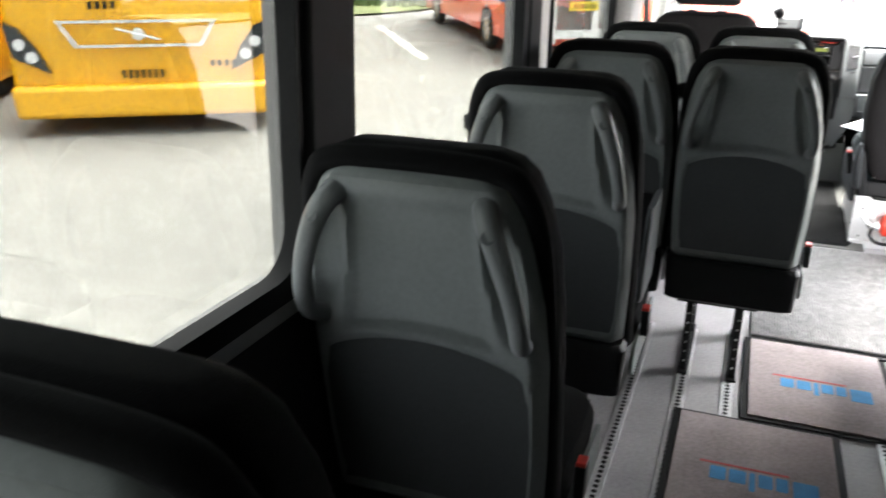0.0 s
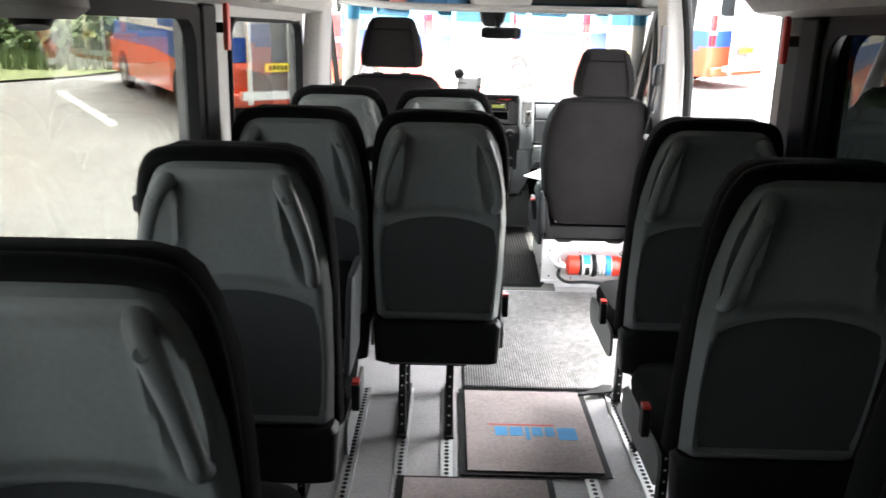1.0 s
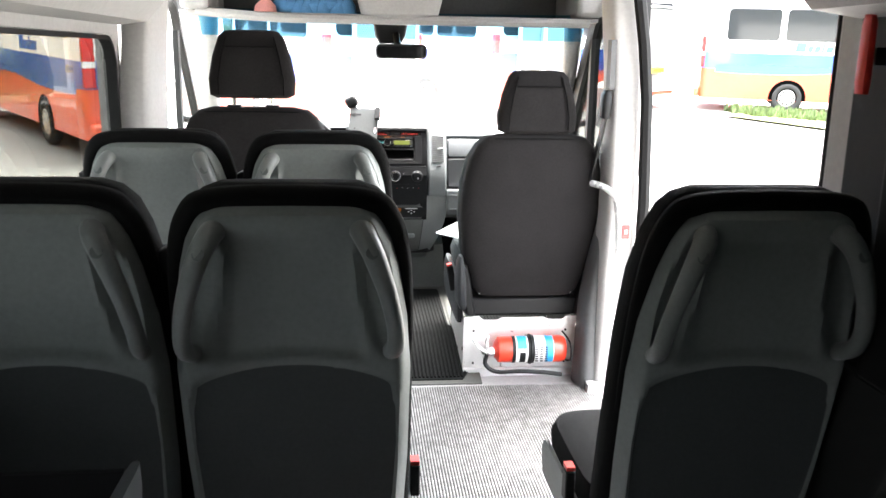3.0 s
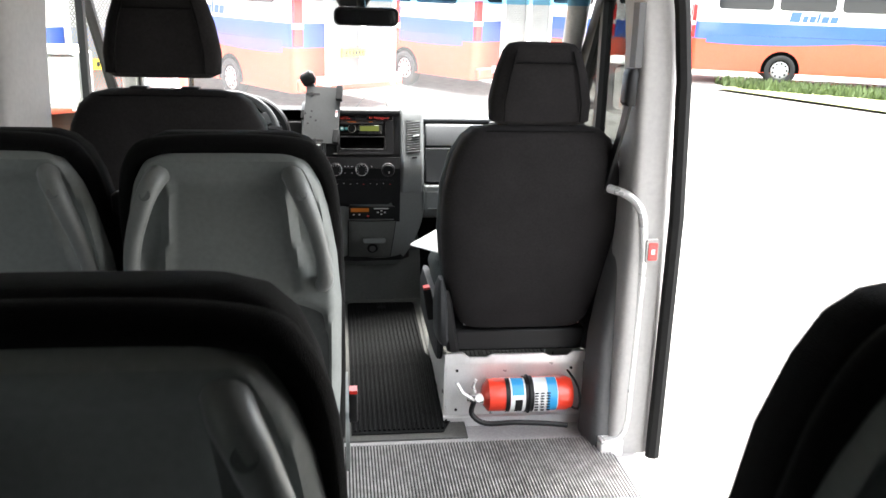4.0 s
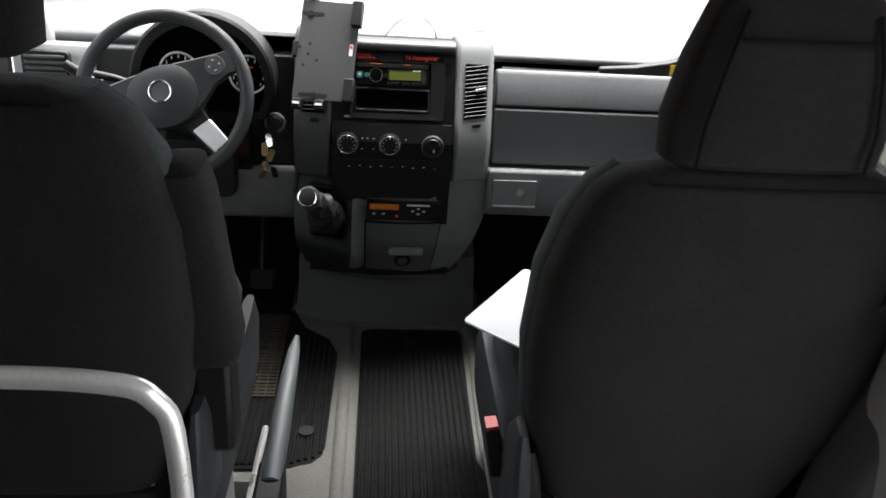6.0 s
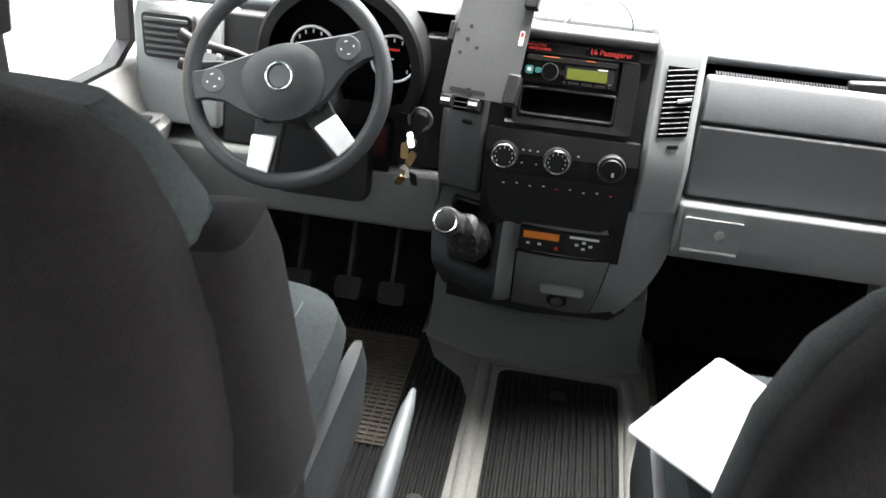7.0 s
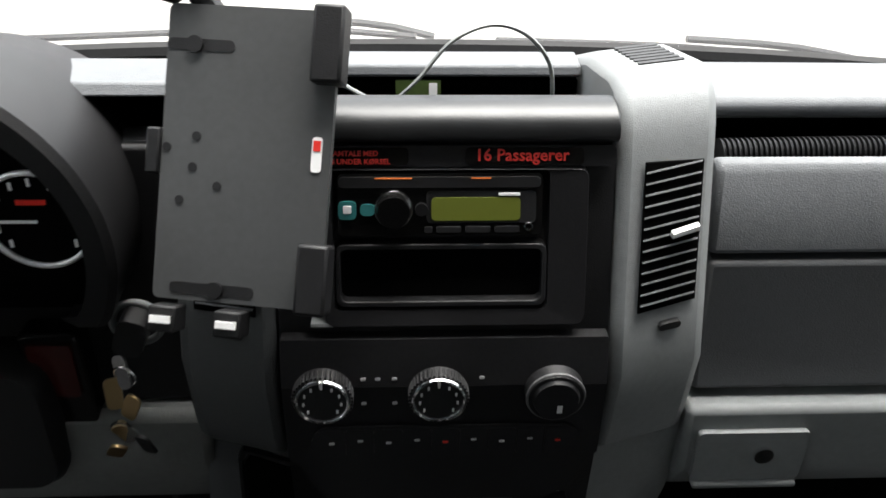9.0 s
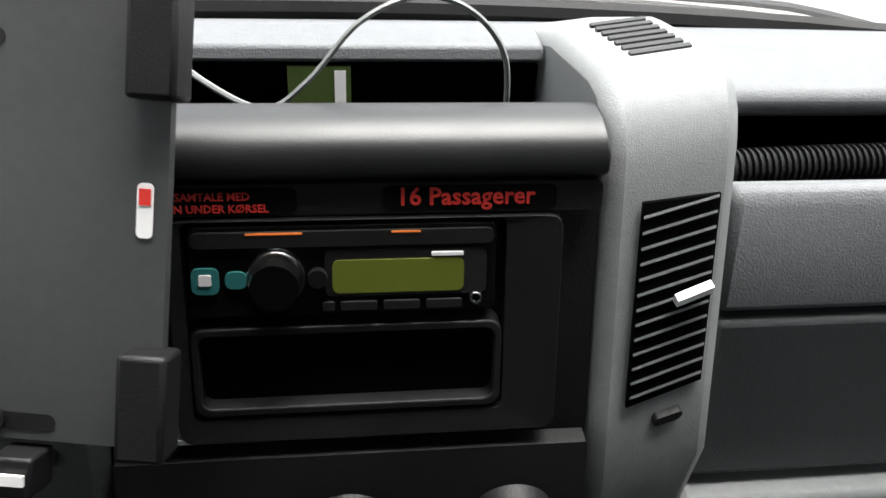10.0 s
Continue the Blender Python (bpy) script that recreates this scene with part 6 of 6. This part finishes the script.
solid("corrugated_hose", hs, M_BLACK, "black corrugated hose in the dashboard pocket", "hose", kind="stuff")
vn = thing("vacuum_nozzle", "black flat hose nozzle with a yellow tag in the dashboard pocket", "nozzle")
part("body", rings([[(x, 5.13 + dy, z + dz) for dy, dz in ((-w_, -h_), (w_, -h_), (w_, h_), (-w_, h_))] for x, z, w_, h_ in ((0.80, 0.912, 0.012, 0.008), (0.90, 0.915, 0.016, 0.013), (0.99, 0.925, 0.02, 0.020), (1.035, 0.934, 0.022, 0.026))]), M_BLACK, vn, bevel=0.004)
part("tag", box((0.995, 5.106, 0.912), (1.025, 5.1085, 0.94)), M_PLATE, vn, "yellow tag")
pp = thing("paper_sheet", "white paper clipboard lying beside the passenger seat", "paper")
part("sheet", move(prism(rrect(0, 0, 0.158, 0.25, 0.01), 0, 0.004, "z"), pose(0.513, 4.365, 0.572, 6, 4, -38)), M_WHITE, pp)
bl = thing("passenger_buckle", "seat belt buckle with a red button", "buckle")
part("body", move(box((-0.014, -0.02, -0.06), (0.014, 0.02, 0.05)), pose(0.425, 4.10, 0.42, 0, -10, 0)), M_BLACK, bl, bevel=0.005)
part("button", move(box((-0.011, -0.017, 0.0505), (0.011, 0.017, 0.058)), pose(0.425, 4.10, 0.42, 0, -10, 0)), M_RED, bl)

# wipers and outside mirrors
for bl_, ar_ in (([(-0.45, 5.62, 0.862), (-0.1, 5.66, 0.866), (0.05, 5.675, 0.864), (0.21, 5.66, 0.857)], [(0.24, 5.70, 0.845), (0.12, 5.70, 0.868), (-0.12, 5.68, 0.876)]), ([(0.34, 5.66, 0.852), (0.65, 5.66, 0.842), (0.98, 5.62, 0.822)], [(1.0, 5.66, 0.81), (0.85, 5.67, 0.838), (0.66, 5.67, 0.852)])):
    w = thing("wiper", "black windscreen wiper resting on the cowl", "wiper", "wipers")
    part("blade", tube(bl_, 0.006, 6, None, 3), M_BLACK, w)
    part("arm", tube(ar_, 0.007, 6, None, 3), M_BLACK, w)
solid("screen_seal", tube([(-0.7, 5.42, 0.872), (-0.3, 5.53, 0.868), (0.2, 5.57, 0.866), (0.7, 5.53, 0.866), (1.1, 5.42, 0.868)], 0.016, 8, None, 5), M_RUBBER, "black seal at the foot of the windscreen", "seal", kind="structure")
solid("bonnet", prism([(5.66, 0.72), (5.70, 0.76), (6.2, 0.55), (6.5, 0.2), (6.5, -0.2), (5.66, -0.2)], -0.7, 1.1, "x"), M_BUSWHITE, "white bonnet of the bus", "bonnet", kind="structure")
for x, s in ((-0.98, -1), (1.38, 1)):
    m_ = thing("door_mirror", "white outside mirror with a dark glass", "mirror", "door mirrors")
    part("housing", loft([(0.98, x, 5.0, 0.06, 0.05), (1.0, x, 5.0, 0.1, 0.07), (1.2, x, 5.0, 0.105, 0.075), (1.23, x, 5.0, 0.07, 0.05)], 20, 4), M_WHITEPL, m_)
    part("glass", prism(rrect(x, 1.10, 0.16, 0.19, 0.03), 4.915, 4.924, "y"), M_MIRROR, m_)
    part("arm", tube([(x, 5.0, 1.05), (x - s * 0.2, 5.02, 1.0)], 0.02, 8), M_BLACK, m_)

# open black box standing on the seat cushion
bxx = thing("storage_box", "open black box with a thick grey side, holding a white cloth", "box")
part("floor", box((-0.60, 1.55, 0.469), (-0.335, 1.87, 0.478)), M_BLACK, bxx)
part("side", box((-0.60, 1.55, 0.478), (-0.588, 1.87, 0.70)), M_BLACK, bxx)
part("side", box((-0.588, 1.55, 0.478), (-0.335, 1.562, 0.62)), M_BLACK, bxx)
part("side", box((-0.588, 1.858, 0.478), (-0.335, 1.87, 0.72)), M_BLACK, bxx)
part("grey_side", loft([(0.47, -0.322, 1.70, 0.009, 0.10), (0.49, -0.32, 1.71, 0.012, 0.125), (0.70, -0.316, 1.74, 0.012, 0.125), (0.735, -0.316, 1.75, 0.009, 0.115)], 20, 4), M_LEVER, bxx, "grey padded side")
part("white_cloth", loft([(0.479, -0.47, 1.69, 0.07, 0.08), (0.51, -0.46, 1.70, 0.06, 0.07), (0.55, -0.45, 1.69, 0.03, 0.04), (0.56, -0.45, 1.69, 0.01, 0.02)], 14, 2.4), M_WHITE, bxx, "crumpled white cloth")

# clear plate with perforated brackets above the seat cushion
ac = thing("acrylic_tray", "clear acrylic tray plate with perforated metal brackets", "tray")
AM = pose(-0.585, 1.78, 0.968)
p_ = part("plate", move(box((-0.15, -0.09, 0.0), (0.08, 0.09, 0.005)), AM), M_ACRYL, ac)
for u in (-0.14, 0.07):
    br = part("bracket", move(box((u - 0.024, -0.08, 0.006), (u + 0.024, 0.08, 0.009)), AM @ pose(0, 0, 0, 38, 0, -8)), M_ALU, ac, "perforated aluminium bracket")
    bm = bmesh.new()
    for i in range(9):
        for j in (-1, 1):
            disc((u + 0.012 * j, -0.068 + 0.017 * i, 0.0092), (0, 0, 1), 0.0045, 0.0006, 8, bm)
    part("perforation", move(bm, AM @ pose(0, 0, 0, 38, 0, -8)), M_BLACK, br)
part("knob", move(disc((0.095, -0.05, -0.06), (1, 0, 0), 0.03, 0.012, 20), AM), M_WHITEPL, ac, "white clamp knob")
part("stem", move(tube([(0.085, -0.05, 0.0), (0.085, -0.05, -0.09)], 0.01, 8), AM), M_BLACK, ac)
part("support", move(tube([(-0.03, 0.0, -0.002), (-0.03, 0.02, -0.2), (-0.03, 0.1, -0.5)], 0.012, 8), AM), M_BLACK, ac)

# ---- outdoors: the yard rises gently ahead of the bus ----
YARD = Matrix.Translation((0, 0, -0.62)) @ Euler((math.atan(0.045), 0, 0)).to_matrix().to_4x4()


def spot(x, y, heading):
    """Place on the yard at plan (x, y), turned by heading degrees from straight ahead."""
    return YARD @ pose(x, y, 0, 0, 0, heading)


bm = bmesh.new()
n = 40
co = [-600, -200, -80, -40] + [-32 + 2 * k for k in range(33)] + [40, 80, 200, 600]
grid = [[bm.verts.new((x, y, 0)) for y in co] for x in co]
for i in range(len(co) - 1):
    for j in range(len(co) - 1):
        bm.faces.new((grid[i][j], grid[i + 1][j], grid[i + 1][j + 1], grid[i][j + 1]))
gr_ob = solid("ground", bm, M_ASPHALT, "worn grey asphalt yard with patches", "ground", kind="structure")
gr_ob.matrix_world = YARD


def patch(name, pts, material, label, category, z=0.006):
    b = rings([[(x, y, zz) for x, y in pts] for zz in (z - 0.004, z)])
    ob = solid(name, b, material, label, category, kind="structure", smooth=False)
    ob.matrix_world = YARD
    return ob


patch("verge_left", [(-90, 18), (-60, -6), (-11.5, 13.5), (-8.2, 17.8), (-5, 26), (-5, 70), (-90, 70)], M_GRASS, "rough green grass verge", "grass", 0.05)
patch("verge_right", [(7.6, 17.6), (9.6, 13.8), (13.5, 11.4), (60, 0), (60, 6), (14, 13.6), (9.5, 18.6)], M_GRASS, "strip of grass beside the parked buses", "grass", 0.05)
patch("parking_line", [(-7.5, 15.45), (-7.38, 15.5), (-4.9, 11.8), (-5.02, 11.72)], M_PAINTLINE, "worn white parking line", "road marking", 0.008)


def blades(name, n, area, h, label):
    random.seed(5)
    vs, fs = [], []
    for _ in range(n):
        x, y = area(random.random(), random.random())
        hh, a = h * (0.5 + random.random()), random.random() * 6.28
        dx, dy = 0.05 * math.cos(a), 0.05 * math.sin(a)
        k = len(vs)
        vs += [(x - dx, y - dy, 0), (x + dx, y + dy, 0), (x + dy * 2 * random.random(), y + dx * 2 * random.random(), hh)]
        fs.append((k, k + 1, k + 2))
    me = bpy.data.meshes.new(name)
    me.from_pydata(vs, [], fs)
    me.materials.append(M_LEAF)
    ob = tagged(new(name, me), label, "grass", kind="stuff")
    ob.matrix_world = YARD
    return ob


blades("verge_grass", 16000, lambda u, v: (-30 + u * 24, 16.2 + (-(-30 + u * 24) - 6) * -0.15 + v * 16 + u * 3.5), 0.35, "uncut green grass on the verge")
blades("verge_grass", 5000, lambda u, v: (8.2 + u * 7 , 17.4 - u * 5.0 + v * 1.4), 0.16, "short grass strip by the parked buses")


def bush(x, y, r, h, seed):
    random.seed(seed)
    t = thing("bush", "leafy green bush on the verge", "bush", "bushes")
    part("stem", tube([(0, 0, 0), (0.05, 0.05, h * 0.4), (0.1, 0, h * 0.75)], [0.06, 0.04, 0.02], 7), M_BARK, t)
    vs, fs = [], []
    for _ in range(1500):
        a, b, c = random.gauss(0, 1), random.gauss(0, 1), random.random()
        w = r * (0.55 + 0.45 * math.sin(3.0 * c + seed))
        p = Vector((a * w * 0.5, b * w * 0.5, 0.1 + c * h * (0.75 + 0.25 * math.sin(5 * a))))
        d = Vector((random.gauss(0, 1), random.gauss(0, 1), random.gauss(0, 1))).normalized() * 0.13
        e = d.orthogonal() * 0.6
        k = len(vs)
        vs += [p - d, p + e, p + d, p - e]
        fs.append((k, k + 1, k + 2, k + 3))
    me = bpy.data.meshes.new("crown")
    me.from_pydata(vs, [], fs)
    me.materials.append(M_LEAF)
    o = new("crown", me)
    o.parent = t
    t.matrix_basis = spot(x, y, 0)


for k in range(16):
    bush(-24 + 1.35 * k, 21 + 2.2 * math.sin(k * 1.7) + 0.25 * k, 1.3 + 0.5 * math.sin(k * 2.3), 1.6 + 0.8 * math.sin(k * 1.1), k)


def wheel(parent, x, y, s, r=0.345):
    t = part("tyre", torus((x, y, r), (1, 0, 0), r - 0.09, 0.09, 36, 12), M_TYRE, parent)
    part("rim", disc((x + s * 0.055, y, r), (s, 0, 0), 0.2, 0.025, 28, None, 0.17), M_RIMS, t, "silver wheel cover")
    bm = bmesh.new()
    for k in range(9):
        a = 2 * math.pi * k / 9
        disc((x + s * 0.0705, y + 0.14 * math.cos(a), r + 0.14 * math.sin(a)), (s, 0, 0), 0.022, 0.012, 8, bm)
    part("rim_holes", bm, M_BLACK, t)
    part("hub", disc((x + s * 0.08, y, r), (s, 0, 0), 0.06, 0.012, 16), M_RIMS, t)


def section(w, z):
    return w * (1.0 - 0.10 * max(0, (z - 1.3) / 1.4) ** 1.5)


def shell(rows, y0, y1, w, nose=True, k=16):
    """Vehicle side bands: closed plan outline at heights."""
    loops = []
    for z in rows:
        ww = section(w, z)
        ny = y1 - (0.25 + 0.9 * max(0, z - 1.0) ** 1.2 if nose else 0.05)
        loops.append([(u, v, z) for u, v in rrect(0, (y0 + ny) / 2, 2 * ww, ny - y0, 0.14, 4)])
    return rings(loops)


def minibus(label, lift=True):
    t = thing("minibus", label, "bus", "parked minibuses")
    part("lower_body", shell((0.28, 0.34, 0.7, 0.93), 0.0, 6.9, 1.0), M_BUSORANGE, t, "orange lower body")
    part("stripe", shell((0.9301, 1.0, 1.28), 0.004, 6.6, 1.0), M_BUSBLUE, t, "blue waist band")
    part("upper_body", shell((1.2801, 1.5, 2.2, 2.55, 2.68, 2.74), 0.008, 6.2, 0.998), M_BUSWHITE, t, "white upper body")
    for s in (-1, 1):
        for y in (1.85, 5.55):
            wheel(t, s * 0.93, y, s)
            # arch with blue wave above it
            o = [(y + 0.46 * math.cos(radians(a)), 0.345 + 0.46 * math.sin(radians(a))) for a in range(-8, 189, 14)]
            i_ = [(y + 0.385 * math.cos(radians(a)), 0.345 + 0.385 * math.sin(radians(a))) for a in range(-8, 189, 14)]
            # solid filler: shade inside the arch is put into its colour
            part("wheel_arch", prism(i_, s * 0.90, s * 1.004, "x"), M_SHADEBLACK, t, "wheel arch, shade in its colour")
        part("wave", prism([(y, 0.93 - 0.1 * math.cos(0.8 * (y - 1.2))) for y in [0.3 + 0.4 * k for k in range(15)]] + [(5.9, 1.02), (0.3, 1.02)], s * 1.001, s * 1.006, "x"), M_BUSBLUE, t, "blue wave stripe")
        for k in range(4):
            y = 0.5 + 1.2 * k
            part("window", prism(rrect(y + 0.52, 1.88, 1.08, 0.66, 0.08), s * 0.955, s * 0.999, "x"), M_BUSGLASS, t, "dark side window")
        bars = bmesh.new()
        for k, (dy, ln, hh) in enumerate(((0.0, 0.2, 0.2), (0.24, 0.1, 0.13), (0.37, 0.12, 0.13), (0.52, 0.05, 0.2), (0.6, 0.14, 0.13), (0.77, 0.14, 0.13))):
            ya, yb = (1.9 + dy, 1.9 + dy + ln) if s > 0 else (2.9 - dy, 2.9 - dy - ln)
            prism([(ya, 1.33), (yb, 1.33), (yb + 0.03 * s, 1.33 + hh), (ya + 0.03 * s, 1.33 + hh)], s * 0.996, s * 1.003, "x", bars)
        tagged(part("lettering_bar", bars, M_BUSBLUE, t, "blue lettering bars"), kind="stuff")
        part("door_mirror", box((min(s * 1.02, s * 1.2), 5.4, 1.45), (max(s * 1.02, s * 1.2), 5.5, 1.75)), M_BLACK, t, bevel=0.03)
        tl = part("tail_lamp", box((min(s * 0.84, s * 0.985), -0.02, 0.95), (max(s * 0.84, s * 0.985), 0.06, 1.62)), M_TAIL, t, "tall red tail lamp", bevel=0.01)
        part("lamp_band", box((min(s * 0.835, s * 0.99), -0.024, 1.2), (max(s * 0.835, s * 0.99), 0.05, 1.28)), M_LAMP, tl)
    part("rear_window", prism(rrect(0, 1.95, 1.5, 0.7, 0.1), -0.004, 0.02, "y"), M_BUSGLASS, t, "dark rear window")
    part("rear_bumper", box((-0.98, -0.12, 0.3), (0.98, 0.0, 0.5)), M_BUSORANGE, t, bevel=0.04)
    part("windscreen", move(box((-0.82, -0.02, 0), (0.82, 0.02, 0.85)), pose(0, 5.94, 1.35, 42, 0, 0)), M_BUSGLASS, t, "dark windscreen")
    part("grille", box((-0.5, 6.62, 0.75), (0.5, 6.67, 1.0)), M_BLACK, t, bevel=0.02)
    for s in (-1, 1):
        part("headlamp", box((min(s * 0.6, s * 0.92), 6.5, 0.75), (max(s * 0.6, s * 0.92), 6.64, 1.02)), M_LAMP, t, bevel=0.04)
    if lift:
        lf = part("lift_frame", tube([(-0.62, -0.3, 0.35), (-0.62, -0.3, 2.2), (0.62, -0.3, 2.2), (0.62, -0.3, 0.35)], 0.04, 8), M_ALU, t, "aluminium wheelchair lift frame")
        bm = bmesh.new()
        # expanded metal: thin strands slanting both ways inside the frame
        for d in (-1, 1):
            for k in range(-26, 27):
                c = k * 0.06
                lo, hi = max(-0.6, (c - 0.82) / 1.6), min(0.6, (c + 0.82) / 1.6)
                if hi - lo > 0.02:
                    tube([(d * lo, -0.29, 1.33 + c - 1.6 * lo), (d * hi, -0.29, 1.33 + c - 1.6 * hi)], 0.011, 4, bm)
        tagged(part("lift_mesh", bm, M_MESH, lf, "grey expanded metal"), kind="stuff")
        part("lift_post", box((-0.05, -0.36, 0.5), (0.05, -0.30, 1.9)), M_ALU, lf)
        part("lift_beam", box((-0.75, -0.35, 0.42), (0.75, -0.2, 0.54)), M_ALU, t)
        pl = part("number_plate", box((-0.42, -0.39, 0.82), (0.02, -0.365, 0.94)), M_PLATE, t, "yellow plate")
        bm = bmesh.new()
        for k in range(6):
            box((-0.36 + 0.06 * k, -0.393, 0.85), (-0.325 + 0.06 * k, -0.3905, 0.91), bm)
        part("plate_bars", bm, M_BLACK, pl)
    return t


def from_wheel(wx, wy, heading):
    """Rear-centre place of a minibus whose left rear wheel stands at (wx, wy)."""
    a = radians(heading)
    f, r = Vector((-math.sin(a), math.cos(a))), Vector((math.cos(a), math.sin(a)))
    p = Vector((wx, wy)) - f * 1.85 + r * 0.95
    return spot(p.x, p.y, heading)


mb = minibus("white, blue and orange minibus with a rear wheelchair lift")
mb.matrix_basis = from_wheel(-4.4, 13.3, 34)
for wx, wy, hd in ((-1.55, 15.5, 36), (1.43, 17.6, 36), (4.6, 20.0, 36)):
    copy_thing(mb, from_wheel(wx, wy, hd))
mb2 = minibus("white, blue and orange minibus parked across the yard", False)
mb2.matrix_basis = spot(8.0, 19.9, -112)
copy_thing(mb2, spot(7.3, 28.5, 172))
copy_thing(mb2, spot(14.5, 24.0, -112))


def city_bus(label):
    t = thing("city_bus", label, "bus", "parked yellow buses")
    part("body", shell((0.22, 0.3, 0.9, 1.35), 0.0, 11.0, 1.25, False), M_BUSYELLOW, t)
    part("roof", shell((2.75, 2.9, 3.0), 0.0, 10.9, 1.24, False), M_BUSYELLOW, t)
    part("glazing", shell((1.3501, 2.0, 2.7499), 0.01, 10.97, 1.24, False), M_BUSGLASS, t, "dark glazing")
    part("bumper", rings([[(u, 11.0 + d, z) for u, z in ((-1.22, 0.18), (1.22, 0.18), (1.24, 0.5), (-1.24, 0.5))] for d in (-0.15, 0.06)]), M_BUSYELLOW, t, bevel=0.05)
    part("grille_ring", frame_ring([(-0.75, 1.12), (0.75, 1.12), (0.6, 0.86), (-0.6, 0.86)], [(-0.69, 1.09), (0.69, 1.09), (0.56, 0.89), (-0.56, 0.89)], 10.99, 11.03, "y"), M_CHROME, t, "bright grille frame")
    part("emblem", tube([(-0.2, 11.03, 0.93), (0.2, 11.03, 1.04)], 0.015, 6), M_CHROME, t)
    part("emblem_disc", disc((0, 11.0, 0.985), (0, 1, 0), 0.06, 0.04, 20), M_ALU, t)
    for s in (-1, 1):
        hl = part("headlamp", prism([(s * 0.85, 0.62), (s * 1.18, 0.78), (s * 1.22, 1.1), (s * 1.1, 1.05), (s * 0.95, 0.85)], 10.9, 11.015, "y"), M_BUSGLASS, t, "dark headlamp")
        for u, v in ((1.0, 0.78), (1.1, 0.9)):
            part("lens", disc((s * u, 11.01, v), (0, 1, 0), 0.055, 0.012, 16), M_LAMP, hl)
        wheel(t, s * 1.12, 8.6, s, 0.48)
    bm = bmesh.new()
    for k in range(7):
        box((-0.2 + 0.06 * k, 11.0, 0.56), (-0.165 + 0.06 * k, 11.006, 0.64), bm)
    for k in range(4):
        box((0.18 + 0.07 * k, 11.0, 1.22), (0.225 + 0.07 * k, 11.006, 1.29), bm)
        box((-0.9 + 0.07 * k, 11.0, 0.66), (-0.86 + 0.07 * k, 11.006, 0.72), bm)
    part("lettering_bars", bm, M_BLACK, t)
    part("wiper", tube([(1.05, 11.02, 1.33), (0.6, 11.03, 1.45), (0.3, 11.03, 1.48)], 0.02, 6), M_BLACK, t)
    return t


def facing(x, y, heading, length):
    a = radians(heading)
    return spot(x + math.sin(a) * length, y - math.cos(a) * length, heading)


cb = city_bus("yellow city bus with dark windscreen, parked facing the window")
cb.matrix_basis = facing(-5.75, 6.2, 180 + 30.5, 11.0)
copy_thing(cb, facing(-8.55, 4.6, 180 + 30.5, 11.0))

# handrail of the outside step
hr = thing("step_handrail", "black hoop handrail standing at the doorstep", "handrail")
part("hoop", tube([(1.32, 3.4, -0.47), (1.325, 3.4, 0.27), (1.345, 3.4, 0.318), (1.39, 3.4, 0.332), (1.45, 3.4, 0.318), (1.475, 3.4, 0.27), (1.48, 3.4, -0.47)], 0.014, 8, None, 4), M_BLACK, hr)
